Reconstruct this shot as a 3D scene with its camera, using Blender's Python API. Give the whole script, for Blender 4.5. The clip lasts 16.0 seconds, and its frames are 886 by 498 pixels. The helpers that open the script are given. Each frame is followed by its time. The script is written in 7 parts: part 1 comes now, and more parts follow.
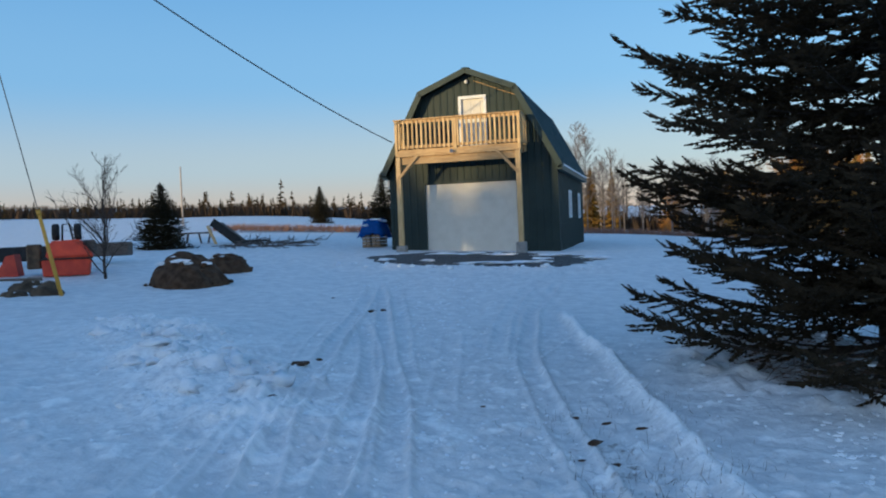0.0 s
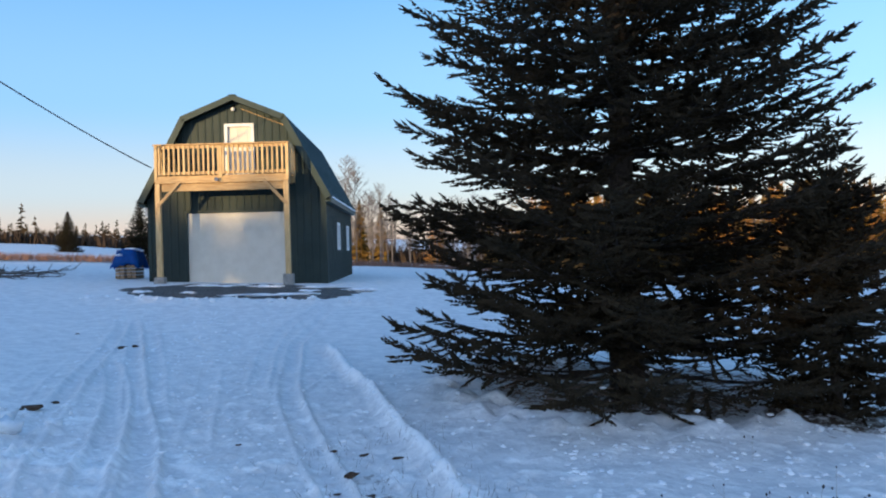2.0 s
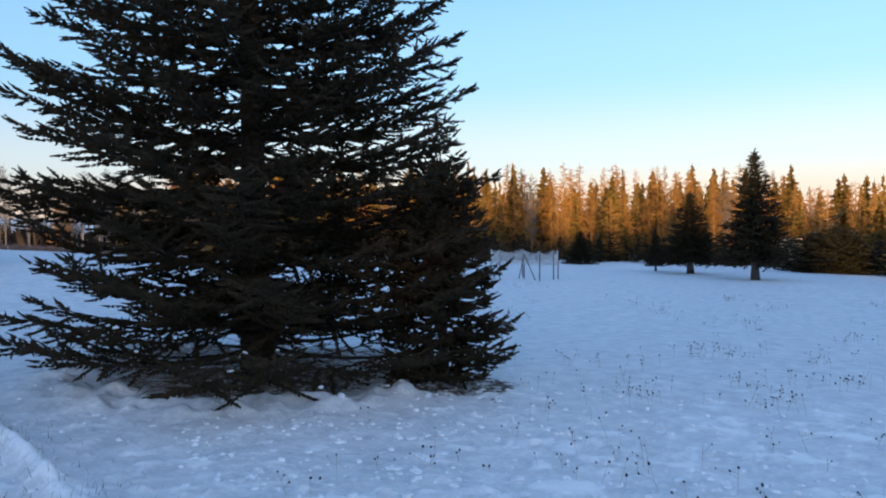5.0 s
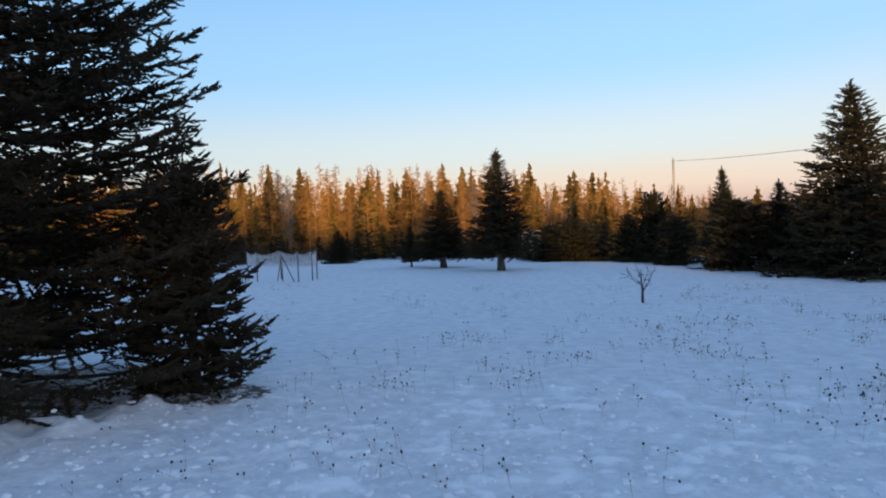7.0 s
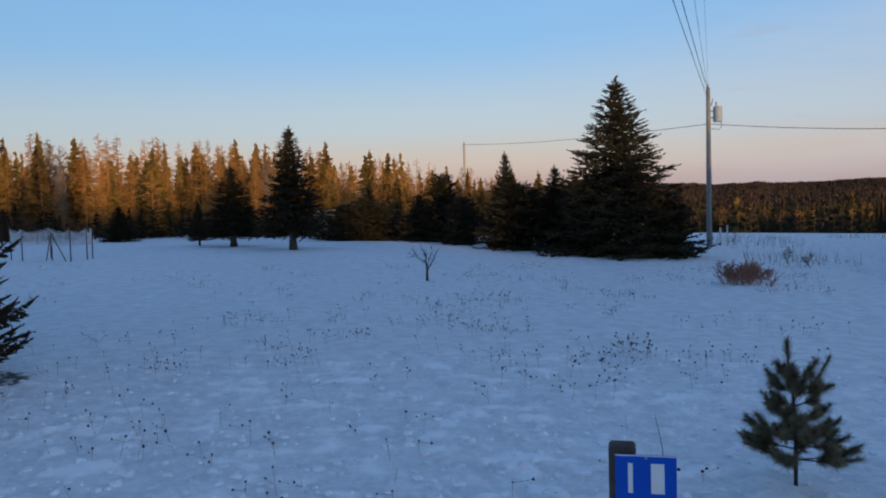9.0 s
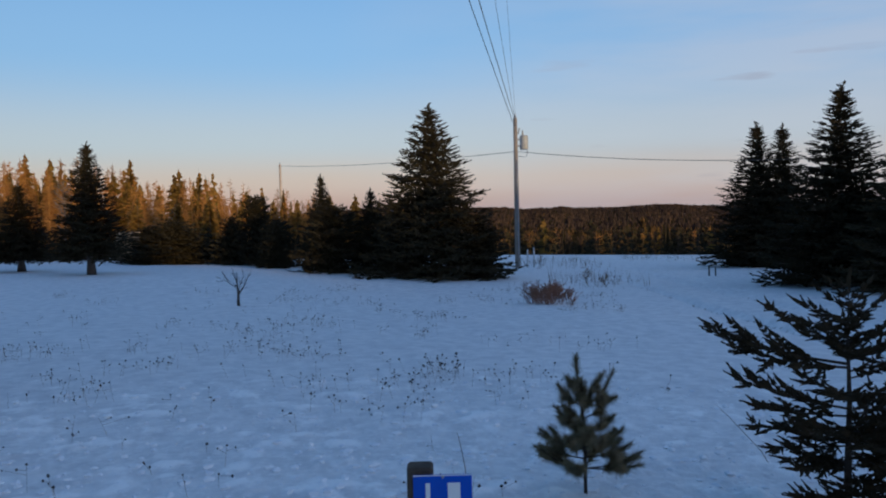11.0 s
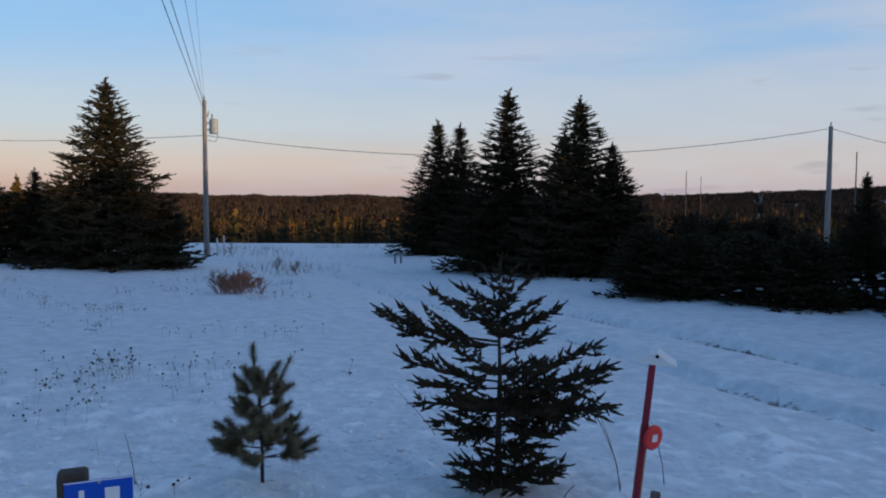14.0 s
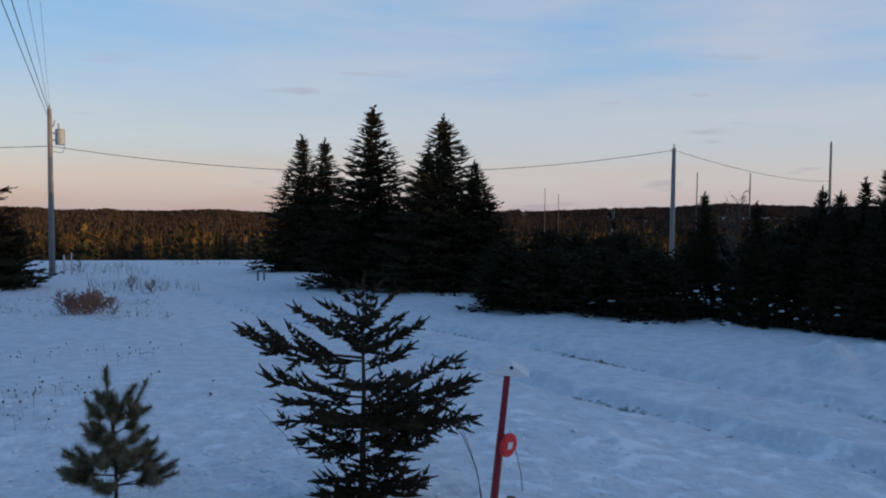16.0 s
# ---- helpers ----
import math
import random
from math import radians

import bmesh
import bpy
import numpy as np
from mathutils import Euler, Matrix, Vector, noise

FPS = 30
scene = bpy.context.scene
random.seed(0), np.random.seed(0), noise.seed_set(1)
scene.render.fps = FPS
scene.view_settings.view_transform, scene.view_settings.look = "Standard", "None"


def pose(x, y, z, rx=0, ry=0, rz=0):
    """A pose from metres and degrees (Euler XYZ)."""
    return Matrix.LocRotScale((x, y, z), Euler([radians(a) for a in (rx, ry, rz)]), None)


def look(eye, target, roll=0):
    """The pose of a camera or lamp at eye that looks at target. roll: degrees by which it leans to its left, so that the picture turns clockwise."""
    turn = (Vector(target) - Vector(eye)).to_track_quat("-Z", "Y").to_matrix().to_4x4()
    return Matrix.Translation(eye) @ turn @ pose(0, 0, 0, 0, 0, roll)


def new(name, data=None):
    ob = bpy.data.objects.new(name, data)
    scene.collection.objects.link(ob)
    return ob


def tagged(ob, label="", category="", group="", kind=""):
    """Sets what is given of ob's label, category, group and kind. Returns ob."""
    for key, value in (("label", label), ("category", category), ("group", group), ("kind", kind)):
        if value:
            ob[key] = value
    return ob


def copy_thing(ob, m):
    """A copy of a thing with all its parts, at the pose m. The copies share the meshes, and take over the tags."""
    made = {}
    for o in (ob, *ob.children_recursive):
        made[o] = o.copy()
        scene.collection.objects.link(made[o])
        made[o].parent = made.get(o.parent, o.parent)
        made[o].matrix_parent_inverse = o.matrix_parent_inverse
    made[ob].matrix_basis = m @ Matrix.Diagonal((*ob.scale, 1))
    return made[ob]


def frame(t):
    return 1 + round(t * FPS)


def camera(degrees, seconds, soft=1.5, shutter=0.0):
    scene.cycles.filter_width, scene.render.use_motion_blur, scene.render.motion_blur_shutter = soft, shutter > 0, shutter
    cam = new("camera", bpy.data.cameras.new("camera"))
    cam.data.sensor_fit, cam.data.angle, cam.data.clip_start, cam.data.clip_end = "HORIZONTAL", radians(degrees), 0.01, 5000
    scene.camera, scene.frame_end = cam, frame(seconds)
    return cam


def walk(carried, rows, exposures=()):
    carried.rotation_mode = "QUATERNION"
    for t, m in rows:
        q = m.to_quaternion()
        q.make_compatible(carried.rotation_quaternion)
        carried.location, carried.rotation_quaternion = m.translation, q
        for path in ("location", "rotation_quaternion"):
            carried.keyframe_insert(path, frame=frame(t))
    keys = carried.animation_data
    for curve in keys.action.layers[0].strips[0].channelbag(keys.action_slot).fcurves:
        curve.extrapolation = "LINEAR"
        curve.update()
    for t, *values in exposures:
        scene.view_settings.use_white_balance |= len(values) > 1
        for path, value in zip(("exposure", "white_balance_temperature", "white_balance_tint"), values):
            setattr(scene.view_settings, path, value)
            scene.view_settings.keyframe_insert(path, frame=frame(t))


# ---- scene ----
cam = camera(58.47, 16.0, soft=2.0)
# seconds, x, y, z, yaw, pitch, roll
PATH = [
    (0.0, 0.047, -0.024, 1.599, 0.01, -1.36, 2.35),
    (0.5, 0.071, 0.014, 1.591, -3.90, -0.69, 1.94),
    (1.0, 0.090, 0.007, 1.589, -7.92, -0.94, 1.01),
    (1.5, 0.116, 0.002, 1.592, -12.70, -0.10, 1.10),
    (2.0, 0.131, -0.034, 1.596, -16.48, 0.39, 1.67),
    (2.5, 0.183, -0.067, 1.596, -20.53, 0.10, 2.29),
    (3.0, 0.197, -0.095, 1.599, -25.18, -0.03, 2.14),
    (3.5, 0.221, -0.112, 1.592, -29.53, -0.43, 1.88),
    (4.0, 0.243, -0.130, 1.589, -33.92, -0.74, 1.95),
    (4.2, 0.251, -0.138, 1.592, -35.41, -0.78, 1.82),
    (6.3, 0.275, -0.155, 1.573, -52.31, -2.59, 1.77),
    (6.5, 0.273, -0.171, 1.572, -54.05, -2.56, 2.27),
    (7.0, 0.303, -0.229, 1.578, -58.87, -2.08, 3.05),
    (7.5, 0.305, -0.291, 1.580, -61.76, -1.64, 2.40),
    (8.0, 0.264, -0.364, 1.583, -67.68, -2.23, 2.11),
    (8.5, 0.227, -0.388, 1.579, -71.06, -2.72, 2.19),
    (8.7, 0.180, -0.470, 1.587, -71.89, -3.48, 2.02),
    (10.8, 0.238, -0.586, 1.583, -85.22, -2.98, 1.74),
    (11.0, 0.213, -0.597, 1.587, -86.48, -2.96, 1.40),
    (11.5, 0.220, -0.631, 1.585, -90.13, -3.20, 1.37),
    (12.0, 0.212, -0.679, 1.583, -92.19, -3.34, 1.67),
    (12.5, 0.192, -0.716, 1.583, -97.01, -3.96, 1.35),
    (13.0, 0.199, -0.721, 1.584, -101.83, -4.43, 0.28),
    (13.5, 0.211, -0.713, 1.579, -105.29, -4.58, -0.06),
    (14.0, 0.198, -0.692, 1.585, -108.30, -4.03, -0.18),
    (14.5, 0.189, -0.683, 1.589, -110.43, -3.86, -0.26),
    (15.0, 0.166, -0.676, 1.593, -112.75, -3.37, -0.26),
    (15.5, 0.144, -0.672, 1.595, -115.35, -3.09, -0.64),
    (16.0, 0.116, -0.674, 1.601, -117.99, -2.86, -0.43),
]
EXPOSURES = [(0.0, -0.10, 5400, 2), (1.5, 0.20, 5590, 6), (2.5, 0.41, 5660, 8), (4.0, 0.43, 5720, 9), (6.5, 0.09, 5980, 11), (7.0, 0.04, 5980, 11), (7.5, -0.31, 5680, 11),
             (8.5, -0.47, 5560, 11), (11.0, -0.55, 5580, 11), (12.0, -0.54, 5660, 11), (14.0, -0.38, 5800, 12), (16.0, -0.43, 5940, 12)]
walk(cam, [(t, pose(x, y, z, 90 + pitch, roll, yaw)) for t, x, y, z, yaw, pitch, roll in PATH], EXPOSURES)

# ---- light ----
SUN_AZIMUTH, SUN_HEIGHT = 230.0, 4.0          # degrees clockwise from +y, degrees up
world = bpy.data.worlds.new("winter_dusk_sky")
scene.world = world
world.use_nodes = True
wn, wl = world.node_tree.nodes, world.node_tree.links
wn.clear()


def wnode(kind, **values):
    n = wn.new(kind)
    for key, value in values.items():
        n.inputs[key].default_value = value
    return n


sky = wn.new("ShaderNodeTexSky")
sky.sky_type = "NISHITA"
sky.sun_disc = False
sky.sun_elevation, sky.sun_rotation = radians(SUN_HEIGHT), radians(SUN_AZIMUTH)
sky.air_density, sky.dust_density, sky.ozone_density = 1.0, 0.6, 1.5
tex = wn.new("ShaderNodeTexCoord")
sep = wn.new("ShaderNodeSeparateXYZ")
wl.new(tex.outputs["Generated"], sep.inputs[0])
ramp = wn.new("ShaderNodeValToRGB")            # dusk colours from the horizon to the zenith
ramp.color_ramp.interpolation = "EASE"
for i, (p, c) in enumerate(((0.0, (0.58, 0.40, 0.37)), (0.035, (0.66, 0.51, 0.48)), (0.085, (0.55, 0.58, 0.64)),
                            (0.19, (0.30, 0.52, 0.78)), (0.42, (0.14, 0.38, 0.72)), (1.0, (0.098, 0.200, 0.405)))):
    e = ramp.color_ramp.elements[i] if i < 2 else ramp.color_ramp.elements.new(p)
    e.position, e.color = p, (*c, 1)
wl.new(sep.outputs["Z"], ramp.inputs["Fac"])
# thin streaks of cloud, flattened towards the horizon
stretch = wn.new("ShaderNodeMapping")
stretch.inputs["Scale"].default_value = (1.5, 1.5, 9.0)
wl.new(tex.outputs["Generated"], stretch.inputs["Vector"])
streak = wnode("ShaderNodeTexNoise", Scale=2.4, Detail=5.0, Roughness=0.5)
wl.new(stretch.outputs[0], streak.inputs["Vector"])
thin = wnode("ShaderNodeMapRange")
for k, v in ((1, 0.30), (2, 0.66), (3, 0.10), (4, 0.85)):
    thin.inputs[k].default_value = v
wl.new(streak.outputs["Fac"], thin.inputs[0])
side = wnode("ShaderNodeVectorMath")           # the cloud bank lies to the south-east
side.operation = "DOT_PRODUCT"
side.inputs[1].default_value = (0.62, -0.78, 0.0)
wl.new(tex.outputs["Generated"], side.inputs[0])
bank = wnode("ShaderNodeMapRange")
for k, v in ((1, 0.45), (2, 0.90), (3, 0.0), (4, 1.0)):
    bank.inputs[k].default_value = v
wl.new(side.outputs["Value"], bank.inputs[0])
cover = wn.new("ShaderNodeMath")
cover.operation = "MULTIPLY"
wl.new(thin.outputs[0], cover.inputs[0])
wl.new(bank.outputs[0], cover.inputs[1])
veil = wn.new("ShaderNodeMixRGB")
veil.inputs["Color2"].default_value = (0.63, 0.625, 0.68, 1)
wl.new(cover.outputs[0], veil.inputs["Fac"])
wl.new(ramp.outputs["Color"], veil.inputs["Color1"])
puff_map = wn.new("ShaderNodeMapping")         # small grey-violet cloudlets low in the bank
puff_map.inputs["Scale"].default_value = (2.2, 2.2, 15.0)
wl.new(tex.outputs["Generated"], puff_map.inputs["Vector"])
puff = wnode("ShaderNodeTexNoise", Scale=3.1, Detail=3.0, Roughness=0.45)
wl.new(puff_map.outputs[0], puff.inputs["Vector"])
puff_edge = wnode("ShaderNodeMapRange")
for k, v in ((1, 0.655), (2, 0.73), (3, 0.0), (4, 0.75)):
    puff_edge.inputs[k].default_value = v
wl.new(puff.outputs["Fac"], puff_edge.inputs[0])
puff_band = wnode("ShaderNodeMapRange")
for k, v in ((1, 0.22), (2, 0.14), (3, 0.0), (4, 1.0)):
    puff_band.inputs[k].default_value = v
wl.new(sep.outputs["Z"], puff_band.inputs[0])
puff_low = wn.new("ShaderNodeMath")
puff_low.operation = "MULTIPLY"
wl.new(puff_edge.outputs[0], puff_low.inputs[0])
wl.new(puff_band.outputs[0], puff_low.inputs[1])
puff_fac = wn.new("ShaderNodeMath")
puff_fac.operation = "MULTIPLY"
wl.new(puff_low.outputs[0], puff_fac.inputs[0])
wl.new(bank.outputs[0], puff_fac.inputs[1])
puffs = wn.new("ShaderNodeMixRGB")
puffs.inputs["Color2"].default_value = (0.44, 0.40, 0.47, 1)
wl.new(puff_fac.outputs[0], puffs.inputs["Fac"])
wl.new(veil.outputs["Color"], puffs.inputs["Color1"])
dim = wn.new("ShaderNodeMixRGB")
dim.blend_type = "MULTIPLY"
dim.inputs["Fac"].default_value = 1.0
dim.inputs["Color2"].default_value = (0.55, 0.55, 0.55, 1)
wl.new(sky.outputs["Color"], dim.inputs["Color1"])
both = wn.new("ShaderNodeMixRGB")
both.inputs["Fac"].default_value = 0.85
wl.new(dim.outputs["Color"], both.inputs["Color1"])
wl.new(puffs.outputs["Color"], both.inputs["Color2"])
glow_side = wnode("ShaderNodeVectorMath")      # afterglow round the low sun
glow_side.operation = "DOT_PRODUCT"
glow_side.inputs[1].default_value = (math.sin(radians(SUN_AZIMUTH)), math.cos(radians(SUN_AZIMUTH)), 0.15)
wl.new(tex.outputs["Generated"], glow_side.inputs[0])
glow_fac = wnode("ShaderNodeMapRange")
for k, v in ((1, 0.35), (2, 1.0), (3, 0.0), (4, 1.0)):
    glow_fac.inputs[k].default_value = v
wl.new(glow_side.outputs["Value"], glow_fac.inputs[0])
glow = wn.new("ShaderNodeMixRGB")
glow.blend_type = "ADD"
glow.inputs["Color2"].default_value = (0.36, 0.23, 0.13, 1)
wl.new(glow_fac.outputs[0], glow.inputs["Fac"])
wl.new(both.outputs["Color"], glow.inputs["Color1"])
tilt = wnode("ShaderNodeMapRange")               # the south-east of the sky is paler than the north
for k, v in ((1, -0.65), (2, 0.45), (3, 0.89), (4, 1.11)):
    tilt.inputs[k].default_value = v
wl.new(side.outputs["Value"], tilt.inputs[0])
paler = wn.new("ShaderNodeMixRGB")
paler.blend_type = "MULTIPLY"
paler.inputs["Fac"].default_value = 1.0
wl.new(glow.outputs["Color"], paler.inputs["Color1"])
wl.new(tilt.outputs[0], paler.inputs["Color2"])
bg = wnode("ShaderNodeBackground", Strength=1.0)
wl.new(paler.outputs["Color"], bg.inputs["Color"])
out = wn.new("ShaderNodeOutputWorld")
wl.new(bg.outputs[0], out.inputs["Surface"])

sun = new("sun", bpy.data.lights.new("sun", "SUN"))
sun.data.energy, sun.data.angle, sun.data.color = 5.0, radians(0.6), (1.0, 0.64, 0.26)
SUN_WAY = Vector((math.sin(radians(SUN_AZIMUTH)), math.cos(radians(SUN_AZIMUTH)), math.tan(radians(SUN_HEIGHT))))
sun.matrix_world = look(SUN_WAY * 40, (0, 0, 0))

# ---- materials ----
def material(name, base, rough=0.7, second=None, scale=8.0, detail=5.0, bump=0.0, bump_scale=60.0, metal=0.0, vary=0.0,
             stretch=(1, 1, 1), spec=0.3, low=0.35, high=0.65):
    """A mix of two tones by noise, with fine relief and, where vary is set, a change from object to object."""
    m = bpy.data.materials.new(name)
    m.use_nodes = True
    n, l = m.node_tree.nodes, m.node_tree.links
    b = n["Principled BSDF"]
    b.inputs["Roughness"].default_value, b.inputs["Metallic"].default_value = rough, metal
    b.inputs["Specular IOR Level"].default_value = spec
    co = n.new("ShaderNodeTexCoord")
    mp = n.new("ShaderNodeMapping")
    mp.inputs["Scale"].default_value = stretch
    l.new(co.outputs["Object"], mp.inputs["Vector"])
    no = n.new("ShaderNodeTexNoise")
    no.inputs["Scale"].default_value, no.inputs["Detail"].default_value = scale, detail
    l.new(mp.outputs[0], no.inputs["Vector"])
    rg = n.new("ShaderNodeMapRange")
    rg.inputs[1].default_value, rg.inputs[2].default_value = low, high
    l.new(no.outputs["Fac"], rg.inputs[0])
    mx = n.new("ShaderNodeMixRGB")
    mx.inputs["Color1"].default_value = (*base, 1)
    mx.inputs["Color2"].default_value = (*(second or [c * 0.7 for c in base]), 1)
    l.new(rg.outputs[0], mx.inputs["Fac"])
    last = mx.outputs["Color"]
    if vary:
        ob = n.new("ShaderNodeObjectInfo")
        hs = n.new("ShaderNodeHueSaturation")
        vr = n.new("ShaderNodeMapRange")
        vr.inputs[3].default_value, vr.inputs[4].default_value = 1 - vary, 1 + vary
        l.new(ob.outputs["Random"], vr.inputs[0])
        l.new(vr.outputs[0], hs.inputs["Value"])
        l.new(last, hs.inputs["Color"])
        last = hs.outputs["Color"]
    l.new(last, b.inputs["Base Color"])
    if bump:
        bn = n.new("ShaderNodeTexNoise")
        bn.inputs["Scale"].default_value, bn.inputs["Detail"].default_value = bump_scale, 4
        l.new(mp.outputs[0], bn.inputs["Vector"])
        bp = n.new("ShaderNodeBump")
        bp.inputs["Strength"].default_value, bp.inputs["Distance"].default_value = bump, 0.02
        l.new(bn.outputs["Fac"], bp.inputs["Height"])
        l.new(bp.outputs[0], b.inputs["Normal"])
    return m


def snow_material():
    m = bpy.data.materials.new("trodden_snow")
    m.use_nodes = True
    n, l = m.node_tree.nodes, m.node_tree.links
    b = n["Principled BSDF"]
    b.inputs["Roughness"].default_value = 0.65
    b.inputs["Specular IOR Level"].default_value = 0.08
    co = n.new("ShaderNodeTexCoord")
    tone = n.new("ShaderNodeTexNoise")
    tone.inputs["Scale"].default_value, tone.inputs["Detail"].default_value = 4.5, 8
    l.new(co.outputs["Object"], tone.inputs["Vector"])
    mx = n.new("ShaderNodeMixRGB")
    mx.inputs["Color1"].default_value, mx.inputs["Color2"].default_value = (0.645, 0.655, 0.675, 1), (0.82, 0.82, 0.825, 1)
    spread = n.new("ShaderNodeMapRange")
    spread.inputs[1].default_value, spread.inputs[2].default_value = 0.32, 0.68
    l.new(tone.outputs["Fac"], spread.inputs[0])
    l.new(spread.outputs[0], mx.inputs["Fac"])
    # clean snow thrown up along the drive's edges; the ridge's sunlight is whitened in
    fr = n.new("ShaderNodeAttribute")
    fr.attribute_name = "fresh_and_lit"
    clean = n.new("ShaderNodeMixRGB")
    clean.inputs["Color2"].default_value = (0.96, 0.96, 0.96, 1)
    blot = n.new("ShaderNodeTexNoise")
    blot.inputs["Scale"].default_value, blot.inputs["Detail"].default_value, blot.inputs["Roughness"].default_value = 15.0, 3, 0.55
    l.new(co.outputs["Object"], blot.inputs["Vector"])
    amount = n.new("ShaderNodeMath")
    amount.operation = "MULTIPLY_ADD"
    amount.inputs[1].default_value = 0.62
    l.new(fr.outputs["Fac"], amount.inputs[0])
    l.new(blot.outputs["Fac"], amount.inputs[2])
    patchy = n.new("ShaderNodeMapRange")
    patchy.inputs[1].default_value, patchy.inputs[2].default_value = 0.56, 1.02
    l.new(amount.outputs[0], patchy.inputs[0])
    l.new(patchy.outputs[0], clean.inputs["Fac"])
    l.new(mx.outputs["Color"], clean.inputs["Color1"])
    # earth and litter where the snow is thin or gone
    at = n.new("ShaderNodeAttribute")
    at.attribute_name = "dirt"
    gn = n.new("ShaderNodeTexNoise")
    gn.inputs["Scale"].default_value, gn.inputs["Detail"].default_value, gn.inputs["Roughness"].default_value = 9.0, 8, 0.7
    l.new(co.outputs["Object"], gn.inputs["Vector"])
    ad = n.new("ShaderNodeMath")
    ad.operation = "ADD"
    l.new(at.outputs["Fac"], ad.inputs[0])
    l.new(gn.outputs["Fac"], ad.inputs[1])
    th = n.new("ShaderNodeMapRange")
    th.inputs[1].default_value, th.inputs[2].default_value = 0.86, 1.02
    l.new(ad.outputs[0], th.inputs[0])
    earth = n.new("ShaderNodeMixRGB")
    earth.inputs["Color1"].default_value, earth.inputs["Color2"].default_value = (0.048, 0.034, 0.024, 1), (0.105, 0.076, 0.056, 1)
    l.new(gn.outputs["Fac"], earth.inputs["Fac"])
    mix = n.new("ShaderNodeMixRGB")
    l.new(th.outputs[0], mix.inputs["Fac"])
    l.new(clean.outputs["Color"], mix.inputs["Color1"])
    l.new(earth.outputs["Color"], mix.inputs["Color2"])
    l.new(mix.outputs["Color"], b.inputs["Base Color"])
    prev = None
    for scale, dist in ((3.5, 0.028), (14.0, 0.016), (70.0, 0.006)):
        bn = n.new("ShaderNodeTexNoise")
        bn.inputs["Scale"].default_value, bn.inputs["Detail"].default_value = scale, 3
        l.new(co.outputs["Object"], bn.inputs["Vector"])
        bp = n.new("ShaderNodeBump")
        bp.inputs["Strength"].default_value, bp.inputs["Distance"].default_value = 0.8, dist
        l.new(bn.outputs["Fac"], bp.inputs["Height"])
        if prev:
            l.new(prev.outputs[0], bp.inputs["Normal"])
        prev = bp
    l.new(prev.outputs[0], b.inputs["Normal"])
    return m


SNOW = snow_material()
SNOW_CLUMP = material("snow_clump", (0.93, 0.94, 0.95), 0.7, (0.76, 0.80, 0.86), 6, bump=0.5, bump_scale=30)
GRAVEL = material("wet_gravel", (0.055, 0.055, 0.058), 0.85, (0.13, 0.125, 0.12), 14, bump=0.9, bump_scale=55)
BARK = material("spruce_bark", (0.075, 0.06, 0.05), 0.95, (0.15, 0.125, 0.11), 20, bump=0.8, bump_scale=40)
# the bark above at half brightness: shade put into the colour
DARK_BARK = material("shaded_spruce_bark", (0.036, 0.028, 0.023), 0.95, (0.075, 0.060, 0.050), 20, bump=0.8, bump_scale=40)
NEEDLE = material("spruce_needles", (0.022, 0.020, 0.012), 0.8, (0.044, 0.036, 0.020), 3.0, vary=0.2, spec=0.06)
NEEDLE_NEAR = material("dark_spruce_needles", (0.028, 0.022, 0.013), 0.8, (0.056, 0.041, 0.024), 4.0, spec=0.06)
# orange-olive copy of the spruce needles: low sun put into the colour
NEEDLE_SUNLIT = material("sun_toned_needles", (0.100, 0.072, 0.018), 0.85, (0.195, 0.108, 0.026), 0.8, vary=0.3, spec=0.1)
TREELINE = material("treeline_needles", (0.050, 0.037, 0.018), 0.85, (0.088, 0.060, 0.028), 0.5, spec=0.05)
PINE = material("pine_needles", (0.135, 0.125, 0.070), 0.7, (0.22, 0.175, 0.105), 9, spec=0.2)
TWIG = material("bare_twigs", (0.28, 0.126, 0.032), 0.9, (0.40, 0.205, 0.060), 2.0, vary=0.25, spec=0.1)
GREY_TWIG = material("grey_twigs", (0.14, 0.12, 0.11), 0.9, (0.22, 0.19, 0.17), 2.0, vary=0.2, spec=0.1)
WEED = material("dry_weeds", (0.17, 0.135, 0.11), 0.95, (0.27, 0.22, 0.18), 8, spec=0.1)
DEAD_TWIG = material("dead_spruce_twigs", (0.24, 0.175, 0.135), 0.95, (0.14, 0.10, 0.075), 8, spec=0.05)
STALK = material("pale_weed_stalks", (0.30, 0.26, 0.23), 0.95, (0.40, 0.36, 0.33), 8, spec=0.1)
SEED = material("dark_seed_heads", (0.035, 0.028, 0.024), 0.95, spec=0.1)
STEEL_GREEN = material("green_steel_siding", (0.013, 0.027, 0.026), 0.5, (0.019, 0.035, 0.033), 2.2, bump=0.12, bump_scale=5, metal=0.0, spec=0.3)
ROOF_GREEN = material("green_steel_roofing", (0.012, 0.034, 0.040), 0.5, (0.018, 0.042, 0.048), 2.0, bump=0.1, bump_scale=5, metal=0.0, spec=0.3)
TRIM_GREEN = material("green_trim", (0.020, 0.038, 0.036), 0.5, (0.028, 0.047, 0.044), 3, bump=0.1, spec=0.3)
LUMBER = material("new_lumber", (0.68, 0.49, 0.25), 0.75, (0.50, 0.33, 0.15), 5.0, bump=0.3, bump_scale=20, vary=0.16, stretch=(6, 6, 0.8))
LUMBER_H = material("new_lumber_beams", (0.60, 0.41, 0.20), 0.75, (0.45, 0.28, 0.125), 5.0, bump=0.3, bump_scale=20, vary=0.12, stretch=(0.8, 6, 6))
